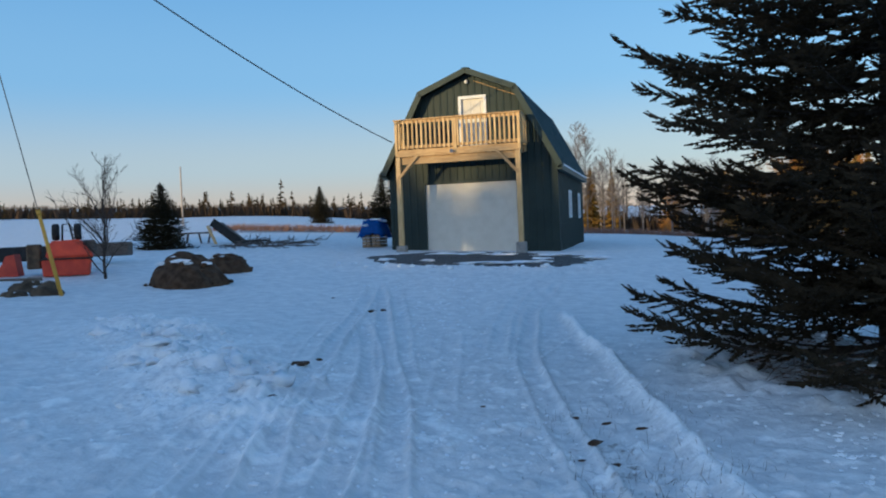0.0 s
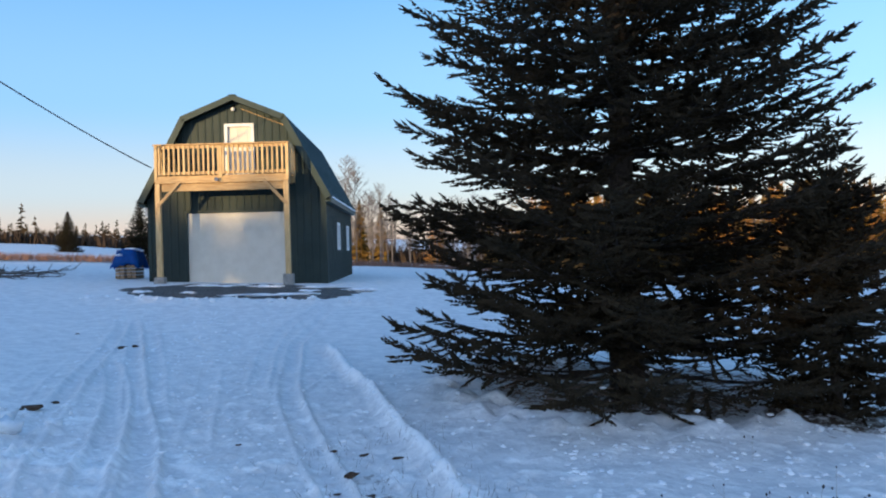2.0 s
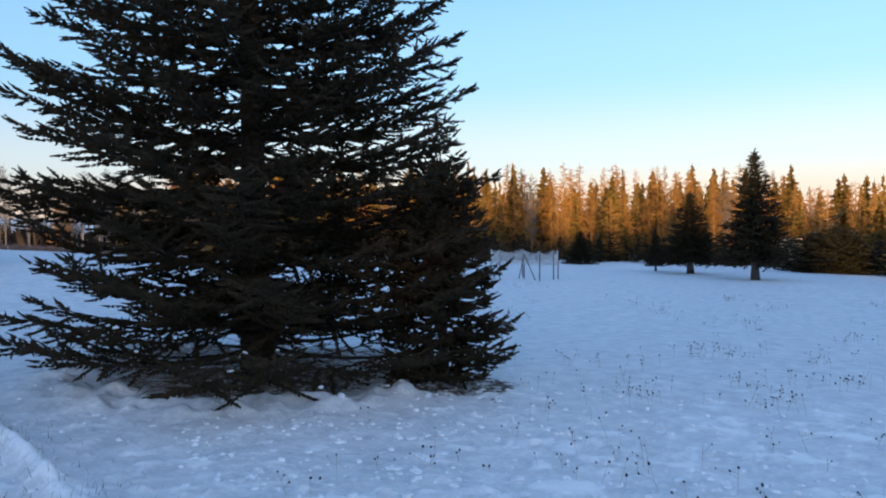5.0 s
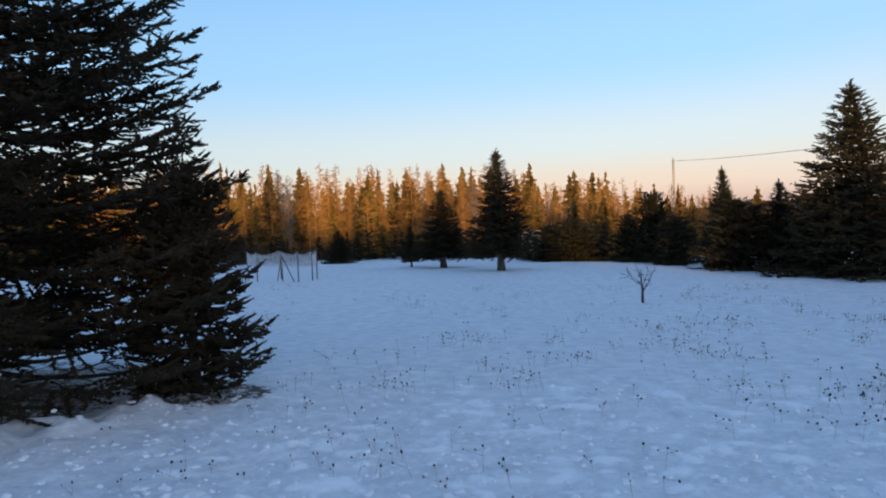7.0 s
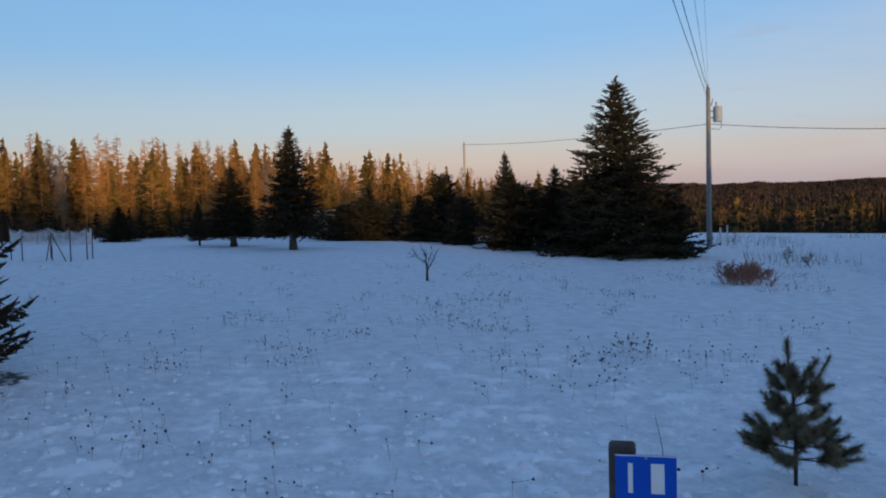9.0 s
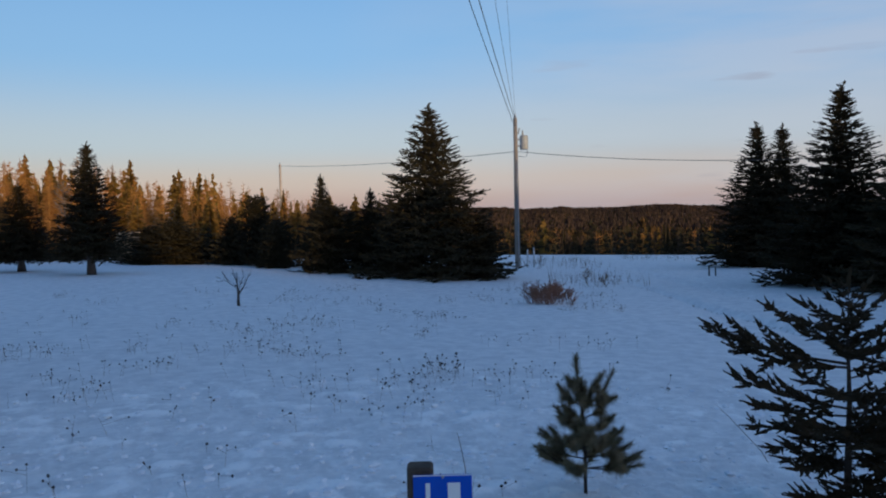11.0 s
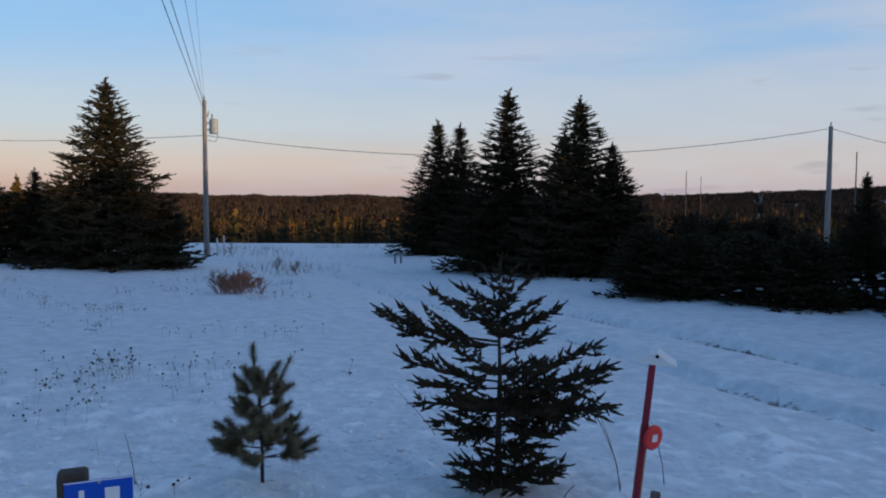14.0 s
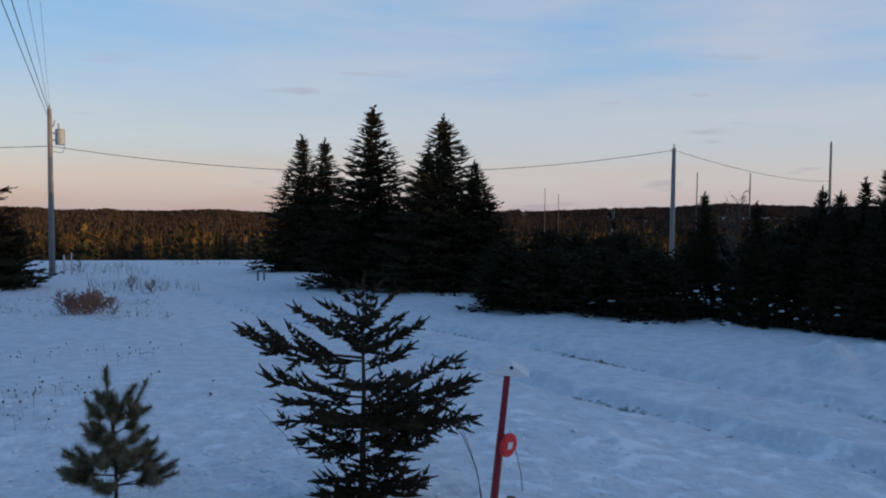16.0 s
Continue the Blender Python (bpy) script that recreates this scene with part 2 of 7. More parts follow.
WHITE = material("white_door_paint", (0.68, 0.64, 0.56), 0.5, (0.63, 0.59, 0.51), 4, bump=0.06, spec=0.4)
WHITE_TRIM = material("white_trim", (0.78, 0.78, 0.77), 0.5, (0.70, 0.70, 0.69), 6, bump=0.05)
CONCRETE = material("concrete", (0.33, 0.32, 0.30), 0.9, (0.23, 0.22, 0.21), 9, bump=0.5)
DARK = material("black_rubber", (0.018, 0.018, 0.018), 0.8, (0.03, 0.03, 0.03), 12, bump=0.2)
METAL = material("galvanised_metal", (0.42, 0.43, 0.44), 0.45, (0.33, 0.34, 0.35), 10, bump=0.1, metal=0.8)
POLE_WOOD = material("weathered_pole_wood", (0.30, 0.27, 0.24), 0.9, (0.20, 0.175, 0.155), 7, bump=0.5, stretch=(5, 5, 0.5))
POLE_PALE = material("pale_pole_wood", (0.50, 0.42, 0.34), 0.9, (0.36, 0.30, 0.25), 7, bump=0.5, stretch=(5, 5, 0.5))
TRANSFORMER = material("grey_tank_paint", (0.34, 0.36, 0.37), 0.5, (0.28, 0.30, 0.31), 6, bump=0.05)
WIRE = material("dull_cable", (0.07, 0.07, 0.075), 0.7)
RED = material("faded_red_paint", (0.60, 0.085, 0.045), 0.6, (0.46, 0.06, 0.04), 5, bump=0.15)
RED_POST = material("crimson_post_paint", (0.26, 0.018, 0.035), 0.55, (0.18, 0.015, 0.03), 7, bump=0.15)
DISC_RED = material("red_reflector", (0.72, 0.04, 0.03), 0.35, (0.62, 0.03, 0.03), 20)
YELLOW = material("yellow_plastic", (0.70, 0.40, 0.06), 0.55, (0.60, 0.32, 0.05), 5, bump=0.1)
BLUE = material("blue_tarpaulin", (0.022, 0.14, 0.52), 0.5, (0.015, 0.10, 0.40), 6, bump=0.4, bump_scale=9)
SIGN_BLUE = material("blue_sign_face", (0.010, 0.085, 0.52), 0.4, (0.012, 0.075, 0.46), 8)
SOIL = material("frozen_soil", (0.040, 0.023, 0.012), 0.95, (0.098, 0.058, 0.034), 7, bump=1.0, bump_scale=12)
STONE = material("field_stone", (0.13, 0.095, 0.062), 0.9, (0.055, 0.042, 0.030), 6, bump=0.8, bump_scale=14)
OLD_WOOD = material("old_grey_wood", (0.10, 0.08, 0.066), 0.9, (0.17, 0.14, 0.12), 8, bump=0.5, stretch=(0.8, 6, 6))
SPLIT_WOOD = material("split_firewood", (0.42, 0.29, 0.17), 0.85, (0.28, 0.18, 0.10), 9, bump=0.5, vary=0.25)
POST_WOOD = material("dark_treated_wood", (0.06, 0.045, 0.035), 0.9, (0.10, 0.08, 0.06), 9, bump=0.4)
# dark colour also holds painted shade: woods' foot and valley trees
UNDER = material("dark_and_shaded_growth", (0.040, 0.030, 0.022), 0.95, (0.075, 0.052, 0.036), 0.8, spec=0.05)
NET = material("pale_netting", (0.68, 0.68, 0.69), 0.8, (0.45, 0.45, 0.46), 10)
GLASS = material("window_glass", (0.30, 0.34, 0.38), 0.08, (0.26, 0.30, 0.34), 2, spec=0.8)
FAR_TWIG = material("distant_bare_woods", (0.050, 0.036, 0.030), 0.95, (0.085, 0.058, 0.044), 0.02, spec=0.05)
# golden copy of the distant bare woods: sunlit patches put into the colour
FAR_SUNLIT = material("distant_sun_toned_woods", (0.11, 0.066, 0.026), 0.95, (0.17, 0.098, 0.036), 0.02, spec=0.05)
BRUSH = material("russet_brush", (0.27, 0.16, 0.12), 0.95, (0.18, 0.11, 0.085), 1.5, spec=0.1)
HOUSE = material("pale_shed_paint", (0.60, 0.60, 0.60), 0.7, (0.5, 0.5, 0.5), 3)

# ---- builders ----
def sstep(a, b, x):
    u = np.clip((np.asarray(x, float) - a) / (b - a), 0, 1)
    return u * u * (3 - 2 * u)


def lattice(ix, iy, seed):
    h = (ix.astype(np.int64) * 374761393 + iy.astype(np.int64) * 668265263 + seed * 1442695041) & 0x7FFFFFFF
    h = ((h ^ (h >> 13)) * 1274126177) & 0x7FFFFFFF
    return ((h ^ (h >> 16)) & 0xFFFF) / 65535.0


def vnoise(x, y, seed=0):
    """Smooth noise between -1 and 1 over the plane."""
    x, y = np.asarray(x, float), np.asarray(y, float)
    ix, iy = np.floor(x), np.floor(y)
    fx, fy = x - ix, y - iy
    fx, fy = fx * fx * (3 - 2 * fx), fy * fy * (3 - 2 * fy)
    a, b = lattice(ix, iy, seed), lattice(ix + 1, iy, seed)
    c, d = lattice(ix, iy + 1, seed), lattice(ix + 1, iy + 1, seed)
    return 2 * (a + (b - a) * fx + (c - a) * fy + (a - b - c + d) * fx * fy) - 1


def soft(x, y, seed=0):
    """Noise whose lattice does not show: two turned layers."""
    return 0.75 * (vnoise(0.83 * x + 0.56 * y, -0.56 * x + 0.83 * y, seed) + vnoise(0.41 * x - 0.91 * y + 7.3, 0.91 * x + 0.41 * y, seed + 400))


def mesh_from(name, verts, faces, mat, smooth=False):
    me = bpy.data.meshes.new(name)
    me.from_pydata([tuple(v) for v in verts], [], [tuple(f) for f in faces])
    if mat:
        me.materials.append(mat)
    if smooth:
        me.polygons.foreach_set("use_smooth", [True] * len(me.polygons))
    me.update()
    return me


def soup_mesh(name, tris, mat):
    """A mesh of loose triangles from an array (n, 3, 3)."""
    tris = np.asarray(tris, np.float32).reshape(-1, 3, 3)
    n = len(tris)
    me = bpy.data.meshes.new(name)
    me.vertices.add(n * 3)
    me.vertices.foreach_set("co", tris.ravel())
    me.loops.add(n * 3)
    me.loops.foreach_set("vertex_index", np.arange(n * 3, dtype=np.int32))
    me.polygons.add(n)
    me.polygons.foreach_set("loop_start", np.arange(0, n * 3, 3, dtype=np.int32))
    me.update(calc_edges=True)
    me.materials.append(mat)
    return me


def hang(ob, parent):
    ob.parent = parent
    return ob


def part(name, bm, mat, parent, label=""):
    """Links a bmesh as one mesh object under a thing or a part."""
    me = bpy.data.meshes.new(name)
    bm.to_mesh(me)
    bm.free()
    me.materials.append(mat)
    ob = new(name, me)
    ob.parent = parent
    return tagged(ob, label)


def thing(name, m, label, category, group=""):
    ob = new(name)
    ob.matrix_world = m
    ob.empty_display_size = 0.2
    return tagged(ob, label, category, group)


def box(bm, x0, x1, y0, y1, z0, z1, bevel=0.0, m=None):
    made = bmesh.ops.create_cube(bm, size=1)["verts"]
    for v in made:
        v.co = Vector((x0 + (v.co.x + 0.5) * (x1 - x0), y0 + (v.co.y + 0.5) * (y1 - y0), z0 + (v.co.z + 0.5) * (z1 - z0)))
    if bevel:
        edges = list({e for v in made for e in v.link_edges})
        made = list({v for f in bmesh.ops.bevel(bm, geom=edges, offset=bevel, segments=1, affect="EDGES")["faces"] for v in f.verts} | {v for v in made if v.is_valid})
    if m is not None:
        for v in made:
            v.co = m @ v.co
    return bm


def boxed(*args, **kw):
    return box(bmesh.new(), *args, **kw)


def tube(bm, points, radii, sides=8, cap=True):
    """A round tube through points."""
    pts = [Vector(p) for p in points]
    rings = []
    for i, p in enumerate(pts):
        d = (pts[min(i + 1, len(pts) - 1)] - pts[max(i - 1, 0)]).normalized()
        a = d.orthogonal().normalized()
        b = d.cross(a)
        r = radii[i] if hasattr(radii, "__len__") else radii
        rings.append([bm.verts.new(p + (a * math.cos(k * math.tau / sides) + b * math.sin(k * math.tau / sides)) * r) for k in range(sides)])
    for i in range(len(rings) - 1):
        q0, q1 = rings[i], rings[i + 1]
        # keep the rings from twisting
        best = min(range(sides), key=lambda s: sum((q0[k].co - q1[(k + s) % sides].co).length for k in range(0, sides, 2)))
        q1 = rings[i + 1] = q1[best:] + q1[:best]
        for k in range(sides):
            f = bm.faces.new((q0[k], q0[(k + 1) % sides], q1[(k + 1) % sides], q1[k]))
            f.smooth = True
    if cap:
        bm.faces.new(list(reversed(rings[0])))
        bm.faces.new(rings[-1])
    return bm


def lathe(bm, profile, sides=16, m=None):
    """A turned form round z from (radius, height) pairs."""
    rings = [[bm.verts.new(((m or Matrix()) @ Vector((r * math.cos(k * math.tau / sides), r * math.sin(k * math.tau / sides), z)))) for k in range(sides)] for r, z in profile]
    for a, b in zip(rings, rings[1:]):
        for k in range(sides):
            bm.faces.new((a[k], a[(k + 1) % sides], b[(k + 1) % sides], b[k])).smooth = True
    bm.faces.new(list(reversed(rings[0])))
    bm.faces.new(rings[-1])
    return bm


def lump(bm, cx, cy, cz, rx, ry, rz, seed, rough=0.25, sub=3):
    """A rounded, uneven lump."""
    made = bmesh.ops.create_icosphere(bm, subdivisions=sub, radius=1)["verts"]
    for v in made:
        k = 1 + rough * noise.noise(v.co * 1.6 + Vector((seed * 3.1, seed, 0))) + rough * 0.5 * noise.noise(v.co * 4.3 + Vector((0, seed * 2.3, seed)))
        v.co = Vector((cx + v.co.x * rx * k, cy + v.co.y * ry * k, cz + v.co.z * rz * k))
    return bm


# ---- trees ----
def unit(v):
    return v / np.maximum(np.linalg.norm(v, axis=-1, keepdims=True), 1e-9)


def sticks(p0, p1, r0, r1):
    """Three-sided tapered sticks between arrays of points, as triangles."""
    p0, p1 = np.asarray(p0, float), np.asarray(p1, float)
    r0, r1 = np.broadcast_to(r0, len(p0))[:, None], np.broadcast_to(r1, len(p0))[:, None]
    d = unit(p1 - p0)
    ref = np.where(np.abs(d[:, 2:3]) > 0.9, [[1.0, 0, 0]], [[0, 0, 1.0]])
    a = unit(np.cross(d, ref))
    b = np.cross(d, a)
    lo, hi = [], []
    for k in range(3):
        w = a * math.cos(k * math.tau / 3) + b * math.sin(k * math.tau / 3)
        lo.append(p0 + w * r0)
        hi.append(p1 + w * r1)
    out = []
    for k in range(3):
        j = (k + 1) % 3
        out.append(np.stack([lo[k], lo[j], hi[j]], 1))
        out.append(np.stack([lo[k], hi[j], hi[k]], 1))
    return np.concatenate(out)


def shoots(rng, p, d, length, needle, width, count, core, rake0=0.45, rake1=0.95):
    """Needled shoots: a thin core and count needles each, raked forward."""
    p, d = np.asarray(p, float), unit(np.asarray(d, float))
    n = len(p)
    length, needle = np.broadcast_to(length, n), np.broadcast_to(needle, n)
    ref = np.where(np.abs(d[:, 2:3]) > 0.9, [[1.0, 0, 0]], [[0, 0, 1.0]])
    a = unit(np.cross(d, ref))
    b = np.cross(d, a)
    # the core: a slim three-sided spike
    rim = [p + (a * math.cos(k * math.tau / 3) + b * math.sin(k * math.tau / 3)) * core * 1.2 for k in range(3)]
    tris = [np.stack([rim[k], rim[(k + 1) % 3], p + d * length[:, None] * 1.08], 1) for k in range(3)]
    for k in range(count):
        s = (k + rng.random(n)) / count
        turn = rng.random(n) * math.tau
        rake = rake0 + (rake1 - rake0) * rng.random(n)
        out = a * np.cos(turn)[:, None] + b * np.sin(turn)[:, None]
        across = -a * np.sin(turn)[:, None] + b * np.cos(turn)[:, None]
        foot = p + d * (length * s)[:, None]
        size = needle * (0.75 + 0.5 * rng.random(n)) * (1.0 - 0.35 * s)
        tip = foot + (d * np.cos(rake)[:, None] + out * np.sin(rake)[:, None]) * size[:, None]
        tris.append(np.stack([foot + across * (width * needle / needle.max())[:, None], foot - across * (width * needle / needle.max())[:, None], tip], 1))
    return np.concatenate(tris)


def limb_point(root, away, length, rise, sag, s):
    at = root + away * (length * s) + np.array([0, 0, 1.0]) * length * (rise * s + sag * s * s)
    at[2] = max(at[2], 0.05)
    return at


def spruce_parts(seed, height, radius, whorl, per, twig_step, shoot_len, needle, width, count, core, low=0.25, power=0.75, inner=0.3,
                 sag=0.16, droop=-0.25, ragged=0.25, extra=(), keep=1.0, lift=(-0.35, 0.12), twig=0.42, bare_below=0.0, top_rise=0.55,
                 jitter=0.4, fine_to=99.0, blunt=0.6, rake=(0.45, 0.95), plume=0.0):
    """Wood and needle triangles of a spruce that stands at the origin. extra: single limbs as (height, turn, length, rise, sag).
    Boughs above fine_to are fewer and coarser; plume packs the twigs towards the ends of the boughs."""
    rng = np.random.default_rng(seed)
    w0, w1, wr0, wr1 = [], [], [], []
    sp, sd, sl = [], [], []
    limbs = []
    z = low
    while z < height * 0.985:
        f = z / height
        reach = radius * (1 - f) ** power
        first = rng.random() * math.tau
        number = per if z < fine_to else max(5, per // 2)
        for k in range(number):
            if rng.random() > keep:
                continue
            limbs.append((z + rng.uniform(-jitter, jitter) * whorl, first + (k + rng.uniform(-0.4, 0.4)) * math.tau / number,
                          max(reach * (1 + ragged * (1 - 0.5 * f) * rng.uniform(-1.3, 0.8)), 0.05 * radius),
                          droop + (top_rise - droop) * f ** 1.3 + rng.uniform(-0.08, 0.08), sag * (1 - f) + rng.uniform(-0.04, 0.06)))
        z += whorl * (1 - 0.62 * f) * (1.0 if z < fine_to else 1.25)
    limbs += list(extra)
    up = np.array([0, 0, 1.0])
    for z0, turn, length, rise, bend in limbs:
        rise = max(rise, -max(z0 - 0.10, 0.0) / length - 0.5 * bend)
        rough = 1.0 if z0 < fine_to else 1.7
        root = np.array([0, 0, z0])
        fine = min(1.0, 0.45 + 0.9 * length / max(radius, 0.5)) * (1.0 if rough == 1 else 1.4)
        away = np.array([math.cos(turn), math.sin(turn), 0])
        side = np.array([-away[1], away[0], 0])
        steps = max(3, int(length / 0.3))
        curve = [limb_point(root, away, length, rise, bend, s) for s in np.linspace(0, 1, steps + 1)]
        for i in range(steps):
            w0.append(curve[i])
            w1.append(curve[i + 1])
            wr0.append(0.010 * length * (1 - i / steps) + 0.003)
            wr1.append(0.010 * length * (1 - (i + 1) / steps) + 0.003)
        first = inner if z0 > bare_below else max(inner, 0.55)
        s = first * (0.6 + 0.6 * rng.random())
        while s < 1.0:
            here = limb_point(root, away, length, rise, bend, s)
            ahead = unit(limb_point(root, away, length, rise, bend, min(s + 0.05, 1.05)) - here)
            for sign in (-1, 1):
                reach = (0.07 * fine * min(1.0, length) + twig * length * (1 - s) ** blunt * min(1, s / inner * 0.8)) * rng.uniform(0.55, 1.15)
                reach = min(reach, 0.9)
                way = unit(ahead * rng.uniform(0.55, 0.95) + side * sign * rng.uniform(0.6, 0.95) + up * rng.uniform(*lift))
                tip = here + way * reach
                w0.append(here)
                w1.append(tip)
                wr0.append(0.004)
                wr1.append(0.0015)
                across = np.cross(way, up)
                q = 0.15 * rng.random()
                while q * reach < reach - 0.3 * shoot_len:
                    base = here + way * (q * reach)
                    for lean in (-1, 1):
                        sp.append(base)
                        sd.append(way * rng.uniform(0.5, 1.0) + across * lean * rng.uniform(0.3, 0.9) + up * rng.uniform(-0.5, 0.4))
                        sl.append(fine * shoot_len * rng.uniform(0.6, 1.1) * (1 - 0.4 * q))
                    q += rough * shoot_len * 0.62 / max(reach, 0.05)
                sp.append(tip - way * min(shoot_len * 0.4, reach * 0.5))
                sd.append(way + up * 0.12)
                sl.append(fine * shoot_len * 1.1)
            s += rough * twig_step * (1 + 0.5 * plume - plume * s) / length * rng.uniform(0.7, 1.3)
        sp.append(curve[-1])
        sd.append(curve[-1] - curve[-2] + up * 0.05 * length)
        sl.append(fine * shoot_len * 1.3)
    for k in range(4):
        sp.append(np.array([0, 0, height * (0.95 + 0.012 * k)]))
        sd.append(np.array([0.0 + 0.1 * rng.normal(), 0.1 * rng.normal(), 1.0]))
        sl.append(min(height * 0.05, 1.3 * shoot_len))
    wood = sticks(w0, w1, np.array(wr0), np.array(wr1))
    green = shoots(rng, sp, sd, np.array(sl), needle * np.clip(np.array(sl) / shoot_len, 0.45, 1.3), width, count, core, *rake)
    return wood, green


def trunk_mesh(name, height, r, mat, seed=0, bend=0.02):
    bm = bmesh.new()
    pts = [(bend * height * noise.noise((seed, i * 0.7, 1.0)) * (i / 8), bend * height * noise.noise((seed + 5, i * 0.7, 2.0)) * (i / 8), height * i / 8) for i in range(9)]
    tube(bm, [(0, 0, -0.15)] + pts[1:], [r * (1 - 0.93 * i / 8) + (0.3 * r if i == 0 else 0) for i in range(9)], 8)
    me = bpy.data.meshes.new(name)
    bm.to_mesh(me)
    bm.free()
    me.materials.append(mat)
    return me


def spruce(name, m, label, trunk_r, needles=None, group="", category="spruce tree", bark=None, **kw):
    """A spruce: trunk, limbs and needled crown."""
    ob = thing(name, m, label, category, group)
    wood, green = spruce_parts(**kw)
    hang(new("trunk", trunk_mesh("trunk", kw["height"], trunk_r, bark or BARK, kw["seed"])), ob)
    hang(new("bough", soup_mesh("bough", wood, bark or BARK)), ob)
    hang(new("crown", soup_mesh("crown", green, needles or NEEDLE)), ob)
    return ob


def bare_parts(seed, height, spread, limbs, twigs, fine, rise=0.5, low=0.15, trunk_r=0.05, fork=False):
    """Triangles of a leafless tree: trunk, limbs, twigs and fine ends."""
    rng = np.random.default_rng(seed)
    a, b, ra, rb = [], [], [], []

    def add(p, q, r0, r1):
        a.append(p), b.append(q), ra.append(r0), rb.append(r1)

    lean = np.array([rng.uniform(-0.04, 0.04), rng.uniform(-0.04, 0.04), 1.0])
    stem = [lean * height * i / 8 + np.array([rng.normal(0, 0.006), rng.normal(0, 0.006), 0]) * height for i in range(9)]
    stem[0] = np.array([0, 0, -0.1])
    for i in range(8):
        add(stem[i], stem[i + 1], trunk_r * (1 - i / 8.3), trunk_r * (1 - (i + 1) / 8.3))
    for k in range(limbs):
        f = low + (0.97 - low) * (k + rng.random()) / limbs
        root = stem[int(f * 8)] * (1 - (f * 8) % 1) + stem[min(int(f * 8) + 1, 8)] * ((f * 8) % 1)
        turn = rng.random() * math.tau
        out = np.array([math.cos(turn), math.sin(turn), rise + rng.uniform(-0.2, 0.35)])
        long = spread * (1 - f) ** 0.6 * rng.uniform(0.5, 1.1) + 0.04 * height
        p, d = root, unit(out)
        r = max(trunk_r * (1 - f) * 0.45, 0.004)
        for j in range(4):
            q = p + d * long / 4
            add(p, q, r * (1 - j / 4.5), r * (1 - (j + 1) / 4.5))
            for w in range(twigs):
                t0 = p + (q - p) * rng.random()
                td = unit(d + rng.normal(0, 0.55, 3) + np.array([0, 0, 0.2]))
                tl = long * rng.uniform(0.18, 0.42) * (1.1 - j / 6)
                t1 = t0 + td * tl
                add(t0, t1, r * 0.3 + 0.002, 0.0022)
                for y in range(fine):
                    e0 = t0 + (t1 - t0) * rng.uniform(0.2, 1)
                    add(e0, e0 + unit(td + rng.normal(0, 0.6, 3)) * tl * rng.uniform(0.25, 0.5), 0.003, 0.0018)
            p, d = q, unit(d + rng.normal(0, 0.12, 3) + np.array([0, 0, 0.08]))
    return sticks(a, b, np.array(ra), np.array(rb))


def bare_tree(name, m, label, mat, group="", category="bare tree", widen=1.0, **kw):
    ob = thing(name, m, label, category, group)
    hang(new("bare_crown", soup_mesh("bare_crown", bare_parts(**kw), mat)), ob)
    return ob


def slivers(p, q, width, rng):
    """Single thin triangles from p, width across, to a point at q."""
    p, q = np.asarray(p, float), np.asarray(q, float)
    d = unit(q - p)
    w = unit(np.cross(d, unit(rng.normal(size=d.shape)))) * np.broadcast_to(width, len(p))[:, None]
    return np.stack([p + w, p - w, q], 1)


def plain_spruce_parts(seed, height, radius, power=0.9, whorls=26, per=8, low=0.04):
    """A spruce for the middle distance: ragged blades of foliage round the stem."""
    rng = np.random.default_rng(seed)
    a, b, c = [], [], []
    for i in range(whorls):
        f = low + (0.985 - low) * (i / whorls) ** 0.9
        reach = radius * (1 - f) ** power + 0.03 * radius
        for k in range(per if f < 0.8 else 6):
            t = rng.random() * math.tau
            long = reach * rng.uniform(0.6, 1.2)
            away = np.array([math.cos(t), math.sin(t), 0])
            side = np.array([-away[1], away[0], 0])
            z = height * f + rng.uniform(-0.5, 0.5) * height / whorls
            lift = (-0.28 + 0.55 * f + rng.uniform(-0.12, 0.12)) * long
            root = np.array([0, 0, z])
            end = root + away * long + np.array([0, 0, lift])
            for s, wide, drop in ((0.2, 0.30, 0.10), (0.45, 0.34, 0.14), (0.7, 0.26, 0.10)):
                p = root + (end - root) * s
                for sign in (-1, 1):
                    tip = p + away * long * rng.uniform(0.10, 0.24) + side * sign * long * wide * rng.uniform(0.6, 1.2) - np.array([0, 0, rng.uniform(0.2, 1.3) * drop * long + 0.02 * height])
                    a.append(p - away * long * 0.10), b.append(p + away * long * 0.12), c.append(tip)
            a.append(root + side * long * 0.10 + (end - root) * 0.4), b.append(root - side * long * 0.10 + (end - root) * 0.4), c.append(end)
            a.append(root + np.array([0, 0, 0.03 * height])), b.append(root - np.array([0, 0, 0.03 * height])), c.append(end)
    a.append(np.array([0.03 * radius, 0, height * 0.9])), b.append(np.array([-0.03 * radius, 0, height * 0.9])), c.append(np.array([0, 0, height * 1.02]))
    return np.stack([np.array(a), np.array(b), np.array(c)], 1)


def plain_spruce(name, m, label, needles, group, **kw):
    ob = thing(name, m, label, "spruce tree", group)
    hang(new("trunk", trunk_mesh("trunk", kw["height"], 0.09, BARK, kw["seed"])), ob)
    hang(new("crown", soup_mesh("crown", plain_spruce_parts(**kw), needles)), ob)
    return ob


